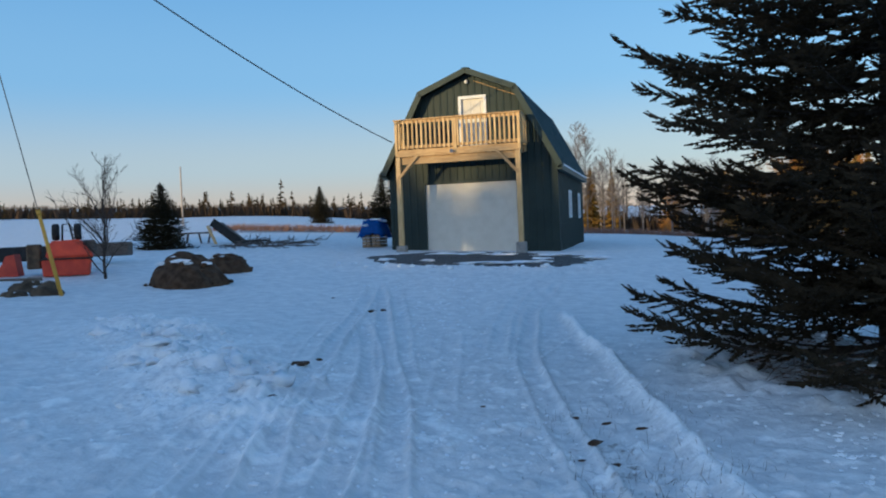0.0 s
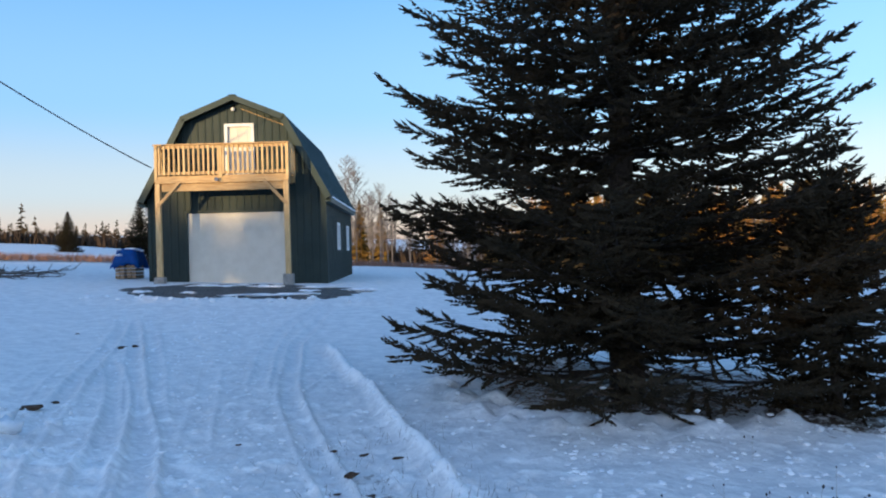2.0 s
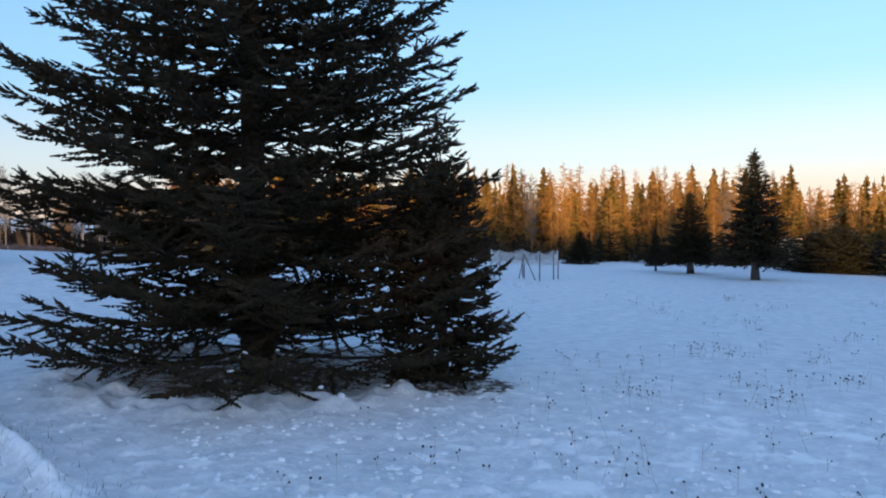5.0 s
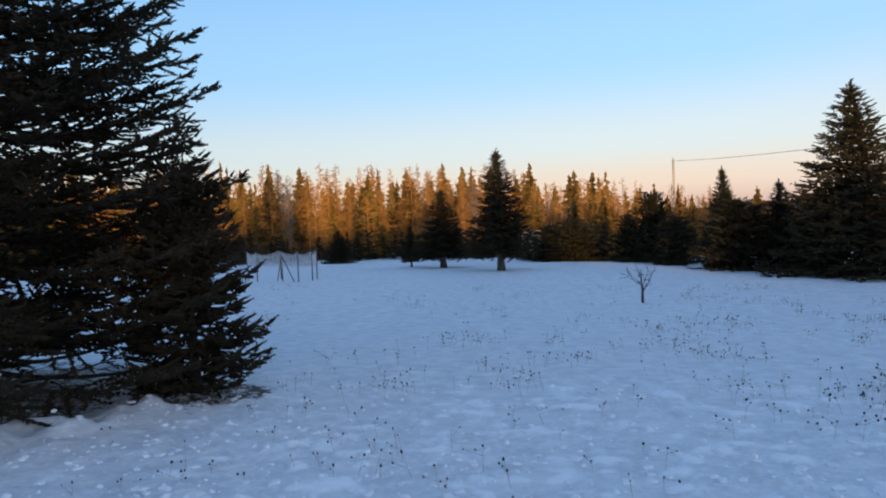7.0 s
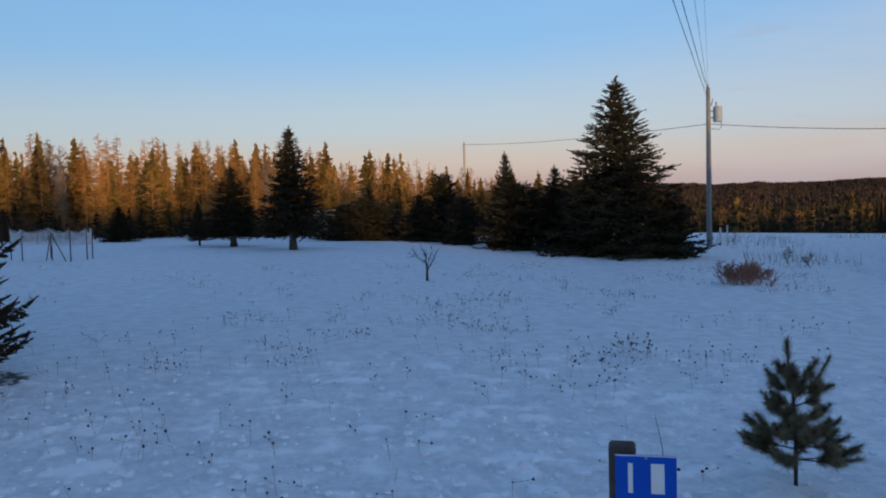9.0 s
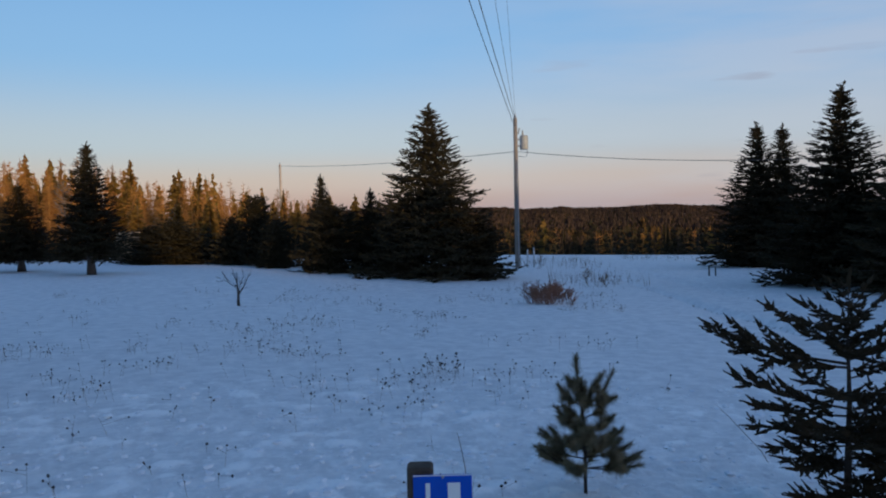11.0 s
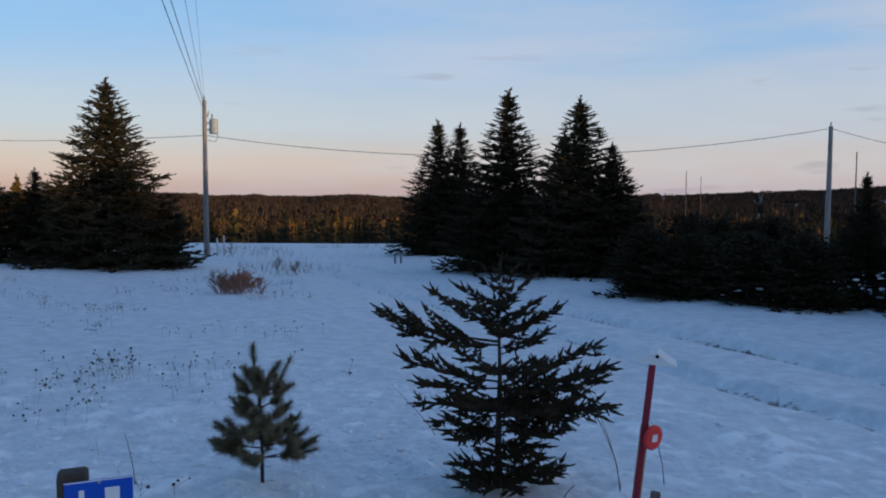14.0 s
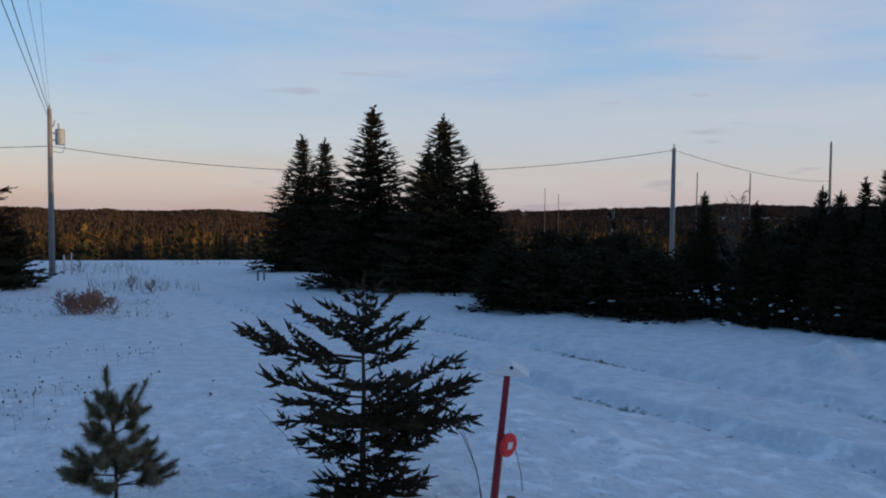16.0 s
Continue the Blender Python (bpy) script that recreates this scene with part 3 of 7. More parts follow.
def plain_bare_parts(seed, height, spread, limbs, twigs, rise, low, width, rounded=False):
    """A leafless tree for the middle distance: stem, limbs and twigs as slivers."""
    rng = np.random.default_rng(seed)
    p, q, w = [], [], []
    for k in range(limbs):
        f = low + (0.97 - low) * (k + rng.random()) / limbs
        t = rng.random() * math.tau
        long = spread * (math.sin(math.pi * (0.12 + 0.85 * (f - low) / (1 - low))) * 0.7 if rounded else (1 - f) ** 0.8) * rng.uniform(0.5, 1.1) + 0.015 * height
        d = unit(np.array([math.cos(t), math.sin(t), rise + rng.uniform(-0.25, 0.3)]))
        root = np.array([0, 0, height * f])
        p.append(root), q.append(root + d * long), w.append(width * 1.3)
        for j in range(twigs):
            s = rng.uniform(0.15, 0.95)
            r = root + d * long * s
            e = unit(d + rng.normal(0, 0.55, 3) + np.array([0, 0, 0.25 if rise > 0.5 else -0.05]))
            p.append(r), q.append(r + e * long * rng.uniform(0.2, 0.5)), w.append(width)
    trunk = sticks([(0, 0, -0.1), (0, 0, height * 0.5)], [(0, 0, height * 0.5), (0, 0, height)], np.array([0.085, 0.05]), np.array([0.05, 0.01]))
    return np.concatenate([slivers(p, q, np.array(w), rng), trunk])


def plain_bare(name, m, label, mat, group, **kw):
    ob = thing(name, m, label, "bare tree", group)
    hang(new("bare_crown", soup_mesh("bare_crown", plain_bare_parts(**kw), mat)), ob)
    return ob


def grove(name, label, spots, forms_list, mat, category="woods"):
    """Many far trees as one object. spots: (x, y, height, turn, width)."""
    r = random.Random(len(spots))
    out = []
    for x, y, h, turn, wide in spots:
        t = r.choice(forms_list)
        c, s, k = math.cos(turn), math.sin(turn), h / 7.0
        q = t * np.array([k * wide, k * wide, k])
        out.append(np.stack([q[..., 0] * c - q[..., 1] * s + x, q[..., 0] * s + q[..., 1] * c + y, q[..., 2] + float(lie(x, y))], -1))
    return tagged(new(name, soup_mesh(name, np.concatenate(out), mat)), label, category, kind="stuff")

# ---- ground ----
RUTS = [(-1.42, 4.4, -1.42, 8.5, -1.50, 17.0, 0.050), (-1.10, 4.4, -1.30, 7.5, -1.45, 11.0, 0.040), (-0.72, 4.4, -0.71, 7.2, -1.23, 11.8, 0.050),
        (-0.33, 4.4, -0.60, 8.6, -1.39, 17.0, 0.060), (-0.39, 8.1, -0.66, 11.7, -0.93, 15.3, 0.040), (0.02, 7.2, 0.06, 9.0, 0.11, 10.6, 0.028),
        (0.90, 4.4, 1.00, 9.65, 2.46, 16.7, 0.060), (0.66, 9.25, 1.07, 13.0, 2.75, 18.7, 0.045), (0.98, 8.9, 1.30, 9.7, 1.62, 10.5, 0.030),
        (-1.78, 4.4, -1.85, 8.0, -1.95, 12.0, 0.030)]     # three points x, y of each wheel track and its depth
SPRUCE_AT, SPRUCELET_AT = (4.50, 7.75), (5.76, 6.08)


def lie(x, y):
    """The broad lie of the land."""
    x, y = np.asarray(x, float), np.asarray(y, float)
    r = np.hypot(x, y)
    az = np.degrees(np.arctan2(x, y))
    far = np.minimum(1.0, 1700 / np.maximum(r, 1.0))
    z = (0.020 * y - 0.032 * x) * far                       # the land falls away to the valley
    z = z + (0.42 + 0.10 * sstep(-3, -5, x)) * sstep(12, 24, y) * sstep(-30, -8, x) * sstep(20, 8, x) + 1.5 * sstep(15, 90, y) * sstep(5, -25, x)
    valley = sstep(68, 84, az) * sstep(179, 150, az)
    z = z - valley * 8.5 * sstep(57, 120, r) + valley * (51 + 8 * vnoise(az / 6.0, 0 * az, 31) + 3 * vnoise(az / 1.3, 0 * az, 33)) * sstep(420, 2300, r)
    z = z + valley * 30 * sstep(112, 138, az) * sstep(420, 2300, r)
    z = z + (1 - valley) * 14 * sstep(300, 1500, r)
    z = z + 0.12 * vnoise(x / 9.0, y / 9.0, 3) * sstep(6, 20, r) * sstep(-2, -8, -x - 0 * y) * sstep(30, 14, y)
    return z


def track(x):
    """The line of the road's nearer wheel track."""
    return -5.25 - 0.95 * sstep(20, 3, x)


def snow_top(x, y):
    """The snow's surface with ruts, banks and trodden lumps."""
    x, y = np.asarray(x, float), np.asarray(y, float)
    z = lie(x, y)
    r = np.hypot(x, y)
    near = sstep(60, 20, r)
    z = z + near * (0.020 * vnoise(x / 0.9, y / 0.9, 5) + 0.008 * vnoise(x / 0.33, y / 0.33, 6) * sstep(13, 6, r))
    z = z + near * (0.040 * np.maximum(0, soft(x / 0.15, y / 0.15, 61) - 0.3) + 0.045 * np.maximum(0, soft(x / 0.07, y / 0.07, 77) - 0.35)) * (0.6 + 0.4 * vnoise(x / 1.7, y / 1.7, 62)) * sstep(12, 6, r + 0 * x)
    # trodden, tyre-marked drive up to the barn
    g = (y - 4.6) / 8.4
    left, right = -1.75 - 0.55 * np.clip(g, 0, 1.2), 1.35 + 0.60 * np.clip(g, 0, 1.2)
    drive = sstep(-0.5, 0.1, x - left) * sstep(0.4, -0.1, x - right) * sstep(20.3, 18.5, y) * sstep(-3, 1, y)
    z = z + drive * (-0.03 + 0.012 * soft(x / 0.30, y / 0.40, 7) + 0.016 * np.maximum(-0.2, soft(x / 0.11, y / 0.13, 8)) * sstep(-1.0, -0.2, x) + 0.012 * soft(x / 0.6, y / 1.8, 9) + 0.005 * soft(x / 0.05, y / 0.05, 74))
    for i, (x0, y0, x1, y1, x2, y2, deep) in enumerate(RUTS):
        v = np.clip(y, y0 - 3, y2 + 2)
        k = (x1 - x0) / (y1 - y0)
        c = x0 + k * (v - y0) + ((x2 - x1) / (y2 - y1) - k) / (y2 - y0) * (v - y0) * (v - y1) + 0.05 * vnoise(y / 2.2, 0 * y + i * 3.7, 12)
        d = x - c
        cut = sstep(y2 + 1.0, y2 - 1.0, y) * (sstep(y0 - 1.0, y0 + 0.7, y) if y0 > 5 else 1.0) * (0.75 + 0.35 * vnoise(y / 1.4, 0 * y + i, 13))
        deep = deep * (1.0 + 0.05 * vnoise(y / 0.30, 0 * y + 7 * i, 63) + 0.30 * vnoise(y / 1.3, 0 * y + 5 * i, 64))
        crumb = 1.0 + 0.16 * soft(x / 0.06, y / 0.16, 65)
        z = z - cut * deep * 0.40 * np.exp(-(d / 0.095) ** 4) + cut * deep * crumb * (1.0 * np.exp(-((d - 0.13) / 0.026) ** 2) + 0.55 * np.exp(-((d + 0.13) / 0.026) ** 2))
    # ridge thrown up along the drive
    c = 1.64 + (y - 3.7) * 0.033 + 0.04 * vnoise(y / 0.8, 0 * y, 15)
    z = z + (0.105 + 0.03 * vnoise(y / 0.5, 0 * y, 16) + 0.018 * vnoise(x / 0.07, y / 0.10, 68)) * np.exp(-(np.where(x > c, (x - c) * 1.2, (x - c) * 0.75) / (0.065 + 0.02 * sstep(9, 4, y))) ** 2) * sstep(13.2, 11.5, y) * sstep(2.2, 3.6, y)
    # lumpy bank pushed aside on the other edge
    c = -2.15 - 0.55 * (y - 7.5)
    bank = np.exp(-((x - c) / 0.95) ** 2) * sstep(4.5, 6.5, y) * sstep(12.8, 10.8, y)
    z = z + bank * (0.10 + 0.06 * soft(x / 0.7, y / 0.7, 17) + 0.10 * sstep(0.0, 0.7, soft(x / 0.40, y / 0.44, 18)) * (0.9 + 0.15 * soft(x / 0.14, y / 0.14, 79)) + 0.035 * sstep(0.1, 0.7, soft(x / 0.16, y / 0.17, 66)) + 0.018 * soft(x / 0.05, y / 0.05, 73))
    wide = sstep(-1.8, -2.6, x) * sstep(-9, -6, x) * sstep(2.0, 3.5, y) * sstep(13, 11, y)
    z = z + wide * (0.04 * soft(x / 0.9, y / 0.9, 19) + 0.035 * sstep(0.1, 0.8, soft(x / 0.40, y / 0.40, 20)) * (0.9 + 0.3 * soft(x / 0.12, y / 0.12, 67))) * (0.35 + 0.65 * sstep(5.0, 7.5, y))
    # snow edge left in front of the barn's pad
    z = z + 0.09 * np.exp(-((y - 19.1 + 0.18 * (x - 1) + 0.15 * vnoise(x / 0.6, 0 * x, 21)) / 0.28) ** 2) * sstep(-3.4, -2.4, x) * sstep(4.6, 3.9, x) * (1 + 0.7 * vnoise(x / 0.25, y / 0.25, 22))
    # road with wheel tracks
    for c, deep in ((0.0, 0.085), (-1.75, 0.075), (-2.5, 0.04)):
        d = y - track(x) - c - 0.07 * vnoise(x / 1.7, 0 * x + c, 23)
        z = z + deep * (1 + 0.4 * vnoise(x / 0.4, y / 0.3, 69)) * (0.9 * np.exp(-((d + 0.26) / 0.09) ** 2) - np.exp(-(d / 0.17) ** 2)) * sstep(46, 36, x) * sstep(0, 2, x)
    z = z + 0.014 * vnoise(x / 1.3, y / 0.5, 70) * sstep(-4.6, -5.4, y) * sstep(-10.8, -9.8, y) * sstep(30, 20, x)
    z = z - 0.06 * sstep(-4.6, -5.4, y) * sstep(-10.8, -9.8, y) * sstep(50, 40, x) * sstep(-3, 2, x)
    # snow pushed up at the road's far side
    k = np.hypot((x - 6.3) / 1.1, (y + 10.2) / 0.9)
    z = z + np.exp(-k ** 2) * (0.28 + 0.22 * vnoise(x / 0.35, y / 0.35, 71) + 0.10 * np.maximum(0, vnoise(x / 0.15, y / 0.15, 72)))
    # hollow melted round the big spruce
    k = np.hypot(x - SPRUCE_AT[0], y - SPRUCE_AT[1])
    z = z + np.exp(-((k - 1.85) / 0.42) ** 2) * (0.07 + 0.16 * np.maximum(0, vnoise(x / 0.42, y / 0.42, 75)) + 0.06 * vnoise(x / 0.15, y / 0.15, 76)) - 0.06 * np.exp(-(k / 1.2) ** 2)
    return z


def bare_earth(x, y):
    """How far the snow is worn off, 0 to 1."""
    x, y = np.asarray(x, float), np.asarray(y, float)
    k = np.hypot(x - SPRUCE_AT[0], y - SPRUCE_AT[1]) + 0.25 * vnoise(x / 0.4, y / 0.4, 41)
    e = 0.50 * sstep(1.70, 0.8, k + 0.45 * vnoise(x / 0.6, y / 0.6, 43))
    k = np.hypot(x - SPRUCELET_AT[0], y - SPRUCELET_AT[1]) + 0.2 * vnoise(x / 0.3, y / 0.3, 42)
    e = np.maximum(e, 0.5 * sstep(1.0, 0.6, k))
    for c in (0.0, -1.75):
        d = y - track(x) - c - 0.07 * vnoise(x / 1.7, 0 * x + c, 23)
        e = np.maximum(e, (0.52 + 0.02 * c) * np.exp(-((d + 0.05) / 0.12) ** 2) * sstep(46, 30, x) * sstep(1, 3, x) * (0.75 + 0.25 * vnoise(x / 1.1, y, 24)))
    worn = np.exp(-((x - 1.15) / 0.38) ** 2) * np.exp(-((y - 4.9) / 1.3) ** 2)
    e = np.maximum(e, 0.36 * worn)
    far = np.hypot(x, y)
    az = np.degrees(np.arctan2(x, y))
    clearing = sstep(131, 134, az) * sstep(143, 141, az) * sstep(1480, 1520, far) * sstep(1620, 1580, far)
    e = np.maximum(e, 1.3 * sstep(90, 130, far) * sstep(72, 80, az) * (1 - clearing))
    e = np.maximum(e, 0.5 * np.exp(-((y - 46 - 0.25 * x) / 3.5) ** 2) * sstep(-16, -10, x) * sstep(2, -4, x))
    return e


def clean_and_lit_snow(x, y):
    """Where loose clean snow lies and the ridge is painted sunlit white, 0 to 1."""
    c = 1.64 + (y - 3.7) * 0.033 + 0.04 * vnoise(y / 0.8, 0 * y, 15)
    f = np.exp(-((x - c) / 0.075) ** 2) * sstep(13.2, 11.5, y)
    c = -2.15 - 0.55 * (y - 7.5)
    f = np.maximum(f, np.exp(-((x - c) / 1.1) ** 2) * sstep(4.5, 6.5, y) * sstep(12.8, 10.8, y) * (0.5 + 0.5 * vnoise(x / 0.5, y / 0.5, 17)))
    r = np.hypot(x, y)
    f = np.maximum(f, 0.16 * sstep(9.5, 6.0, r) * sstep(1.9, 2.6, x + 0 * y))
    return np.clip(f + 0.5 * np.maximum(0, vnoise(x / 0.16, y / 0.16, 61) - 0.35) * sstep(14, 9, np.hypot(x, y)) + 1.3 * np.maximum(0, soft(x / 0.15, y / 0.15, 61) - 0.3) * sstep(12, 6, np.hypot(x, y)), 0, 1)


def build_ground():
    angles = np.radians(np.concatenate([np.arange(-40, -30, 0.5), np.arange(-30, 24, 0.15), np.arange(24, 152, 0.42), np.arange(152, 320, 3.5)]))
    radii = np.concatenate([np.geomspace(0.25, 3.3, 48), np.geomspace(3.32, 16, 330), np.geomspace(16.2, 62, 110), np.geomspace(64, 4500, 60)])
    az, rr = np.meshgrid(angles, radii)
    x, y = rr * np.sin(az), rr * np.cos(az)
    z = snow_top(x, y)
    na, nr = len(angles), len(radii)
    co = np.stack([x.ravel(), y.ravel(), z.ravel()], 1)
    co = np.vstack([co, [[0, 0, float(snow_top(0.0, 0.0))]]])
    i = np.arange(nr - 1)[:, None] * na
    k = np.arange(na)[None, :]
    j = (k + 1) % na
    quads = np.stack([i + k, i + j, i + na + j, i + na + k], -1).reshape(-1, 4)
    tris = np.stack([np.full(na, nr * na), (np.arange(na) + 1) % na, np.arange(na)], 1)
    me = bpy.data.meshes.new("snowy_ground")
    me.vertices.add(len(co))
    me.vertices.foreach_set("co", co.astype(np.float32).ravel())
    me.loops.add(quads.size + tris.size)
    me.loops.foreach_set("vertex_index", np.concatenate([quads.ravel(), tris.ravel()]).astype(np.int32))
    me.polygons.add(len(quads) + len(tris))
    me.polygons.foreach_set("loop_start", np.concatenate([np.arange(len(quads)) * 4, quads.size + np.arange(len(tris)) * 3]).astype(np.int32))
    me.polygons.foreach_set("use_smooth", np.ones(len(quads) + len(tris), bool))
    me.update(calc_edges=True)
    dirt = me.attributes.new("dirt", "FLOAT", "POINT")
    dirt.data.foreach_set("value", bare_earth(co[:, 0], co[:, 1]).astype(np.float32))
    fresh_and_lit = me.attributes.new("fresh_and_lit", "FLOAT", "POINT")
    fresh_and_lit.data.foreach_set("value", clean_and_lit_snow(co[:, 0], co[:, 1]).astype(np.float32))
    me.materials.append(SNOW)
    return tagged(new("ground", me), "snow-covered ground with tyre tracks and a trodden drive", "ground", kind="structure")


build_ground()


def on_ground(x, y, dz=0.0, turn=0.0, size=1.0):
    return pose(x, y, float(snow_top(x, y)) + dz, 0, 0, turn) @ Matrix.Diagonal((size, size, size, 1))


# ---- gravel pad in front of the barn ----
def build_pad():
    n_r, n_a = 26, 120
    verts, faces = [], []
    for i in range(n_r + 1):
        for k in range(n_a):
            a = k * math.tau / n_a
            edge = 1 + 0.10 * float(vnoise(math.cos(a) * 3 + 9, math.sin(a) * 3, 51)) + 0.07 * float(vnoise(math.cos(a) * 11, math.sin(a) * 11 + 4, 52))
            q = i / n_r * edge
            px, py = 1.05 + 3.15 * q * math.cos(a) + 0.25 * q * math.sin(a), 21.55 + 2.25 * q * math.sin(a) - 0.5 * q * math.cos(a)
            drop = 0.03 - 0.10 * max(0, i / n_r - 0.86) / 0.14
            verts.append((px, py, float(lie(px, py)) + drop + 0.02 + 0.014 * float(vnoise(px / 0.2, py / 0.2, 53))))
    for i in range(n_r):
        for k in range(n_a):
            j = (k + 1) % n_a
            faces.append((i * n_a + k, (i + 1) * n_a + k, (i + 1) * n_a + j, i * n_a + j))
    ob = new("pavement", mesh_from("gravel_pad", verts, faces, GRAVEL, True))
    tagged(ob, "dark wet gravel pad before the barn door", "pavement", kind="structure")
    rng = random.Random(5)
    for x, y, rx, ry in ((0.9, 19.9, 1.0, 0.16), (2.1, 20.1, 0.6, 0.12), (-0.4, 20.6, 0.18, 0.09), (2.6, 20.9, 0.3, 0.1), (3.0, 22.0, 0.55, 0.14), (0.2, 22.6, 0.8, 0.12), (1.5, 22.3, 0.5, 0.1), (4.0, 21.3, 0.5, 0.22), (-1.5, 21.0, 0.25, 0.1)):
        bm = lump(bmesh.new(), 0, 0, 0, rx, ry, 0.05, rng.random() * 9, 0.7, 3)
        me = bpy.data.meshes.new("snow_patch")
        bm.to_mesh(me)
        bm.free()
        me.materials.append(SNOW_CLUMP)
        p = new("snow_patch", me)
        p.location = (x, y, float(lie(x, y)) + 0.045)
        p.rotation_euler.z = -0.22
        tagged(p, "thin patch of snow remaining on gravel", "snow", "snow on the pad")


build_pad()

# ---- barn ----
BARN = pose(-1.27, 24.90, -0.36, 0, 0, -15.16)       # x along the front, y back into the barn
BASE, EAVE, KNEE, RIDGE = 1.15, 3.97, 6.36, 7.00
WALL_L, WALL_R, FRONT, BACK, MID = -0.67, 4.83, 1.1, 9.3, 2.08


def ribbed_sheet(bm, a, b, c, d, pitch=0.23, rib=0.016):
    """A ribbed steel sheet over the quad a b (foot) c d (top); ribs run from foot to top."""
    a, b, c, d = (Vector(p) for p in (a, b, c, d))
    width = max((b - a).length, (c - d).length)
    n = max(1, round(width / pitch))
    normal = (b - a).cross(d - a).normalized()
    cuts = []
    for i in range(n):
        for f, h in ((0.0, 0), (0.72, 0), (0.80, 1), (0.92, 1)):
            cuts.append(((i + f) / n, h))
    cuts.append((1.0, 0))
    lo, hi = [], []
    for f, h in cuts:
        lo.append(bm.verts.new(a + (b - a) * f + normal * rib * h))
        hi.append(bm.verts.new(d + (c - d) * f + normal * rib * h))
    for i in range(len(cuts) - 1):
        bm.faces.new((lo[i], lo[i + 1], hi[i + 1], hi[i]))


def gable_top(x):
    """Height of the wall's top at x on the gable."""
    q = abs(x - MID)
    half = (WALL_R - WALL_L) / 2
    if q < 1.55:
        return RIDGE - 0.10 - (RIDGE - KNEE) * q / 1.55
    return KNEE - 0.10 - (KNEE - EAVE) * (q - 1.55) / (half - 1.55)


def build_barn():
    barn = thing("barn", BARN, "dark green steel-clad gambrel barn with timber balcony", "barn")

    def wall_with_holes(name, y, outward, holes):
        bm = bmesh.new()
        pitch, rib = 0.23, 0.016
        xs = np.arange(WALL_L, WALL_R - 0.01, pitch)
        cuts = []
        for x in xs:
            for f, h in ((0.0, 0), (0.72, 0), (0.80, 1), (0.92, 1)):
                cuts.append((x + f * pitch, h))
        for h in holes:
            cuts += [(h[0], 0), (h[1], 0)]
        for x in (MID, MID - 1.55, MID + 1.55):
            cuts.append((x, 0))
        cuts = sorted(c for c in cuts if WALL_L <= c[0] < WALL_R) + [(WALL_R, 0)]
        for (x0, h0), (x1, h1) in zip(cuts, cuts[1:]):
            if x1 - x0 < 1e-4:
                continue
            c = (x0 + x1) / 2
            spans, z = [], BASE
            for h in sorted((h for h in holes if h[0] <= c <= h[1]), key=lambda h: h[2]):
                spans.append((z, z, h[2], h[2]))
                z = h[3]
            spans.append((z, z, gable_top(x0), gable_top(x1)))
            for z0, z1, t0, t1 in spans:
                if t0 - z0 < 0.02:
                    continue
                v = [bm.verts.new(p) for p in ((x0, y + outward * rib * h0, z0), (x1, y + outward * rib * h1, z1), (x1, y + outward * rib * h1, t1), (x0, y + outward * rib * h0, t0))]
                bm.faces.new(v if outward < 0 else v[::-1])
        # inner leaf gives the wall its thickness
        for (x0, _), (x1, _) in zip(cuts, cuts[1:]):
            c = (x0 + x1) / 2
            z = BASE
            for h in sorted((h for h in holes if h[0] <= c <= h[1]), key=lambda h: h[2]):
                if h[2] - z > 0.02:
                    bm.faces.new([bm.verts.new(p) for p in ((x0, y - outward * 0.14, z), (x0, y - outward * 0.14, h[2]), (x1, y - outward * 0.14, h[2]), (x1, y - outward * 0.14, z))])
                z = h[3]
            bm.faces.new([bm.verts.new(p) for p in ((x0, y - outward * 0.14, z), (x0, y - outward * 0.14, gable_top(x0)), (x1, y - outward * 0.14, gable_top(x1)), (x1, y - outward * 0.14, z))])
        return part(name, bm, STEEL_GREEN, barn)

    GARAGE = (0.48, 3.58, BASE, 3.50)
    UPPER = (1.78, 2.62, 4.60, 6.17)
    wall_with_holes("front_wall", FRONT, -1, [GARAGE, UPPER])
    wall_with_holes("rear_wall", BACK, 1, [])
    for name, x, flip in (("side_wall", WALL_R, 1), ("side_wall", WALL_L, -1)):
        bm = bmesh.new()
        if flip > 0:
            wins = [(3.95, 4.65), (7.20, 7.90)]
            stops = [FRONT, 3.95, 4.65, 7.20, 7.90, BACK]
            for i, (y0, y1) in enumerate(zip(stops, stops[1:])):
                if (y0, y1) in wins:
                    ribbed_sheet(bm, (x, y0, BASE), (x, y1, BASE), (x, y1, 2.26), (x, y0, 2.26))
                    ribbed_sheet(bm, (x, y0, 3.14), (x, y1, 3.14), (x, y1, EAVE), (x, y0, EAVE))
                else:
                    ribbed_sheet(bm, (x, y0, BASE), (x, y1, BASE), (x, y1, EAVE), (x, y0, EAVE))
        else:
            ribbed_sheet(bm, (x, BACK, BASE), (x, FRONT, BASE), (x, FRONT, EAVE), (x, BACK, EAVE))
        box(bm, x - flip * 0.14 - 0.005, x - flip * 0.14 + 0.005, FRONT + 0.15, BACK - 0.15, BASE, EAVE)
        part(name, bm, STEEL_GREEN, barn)
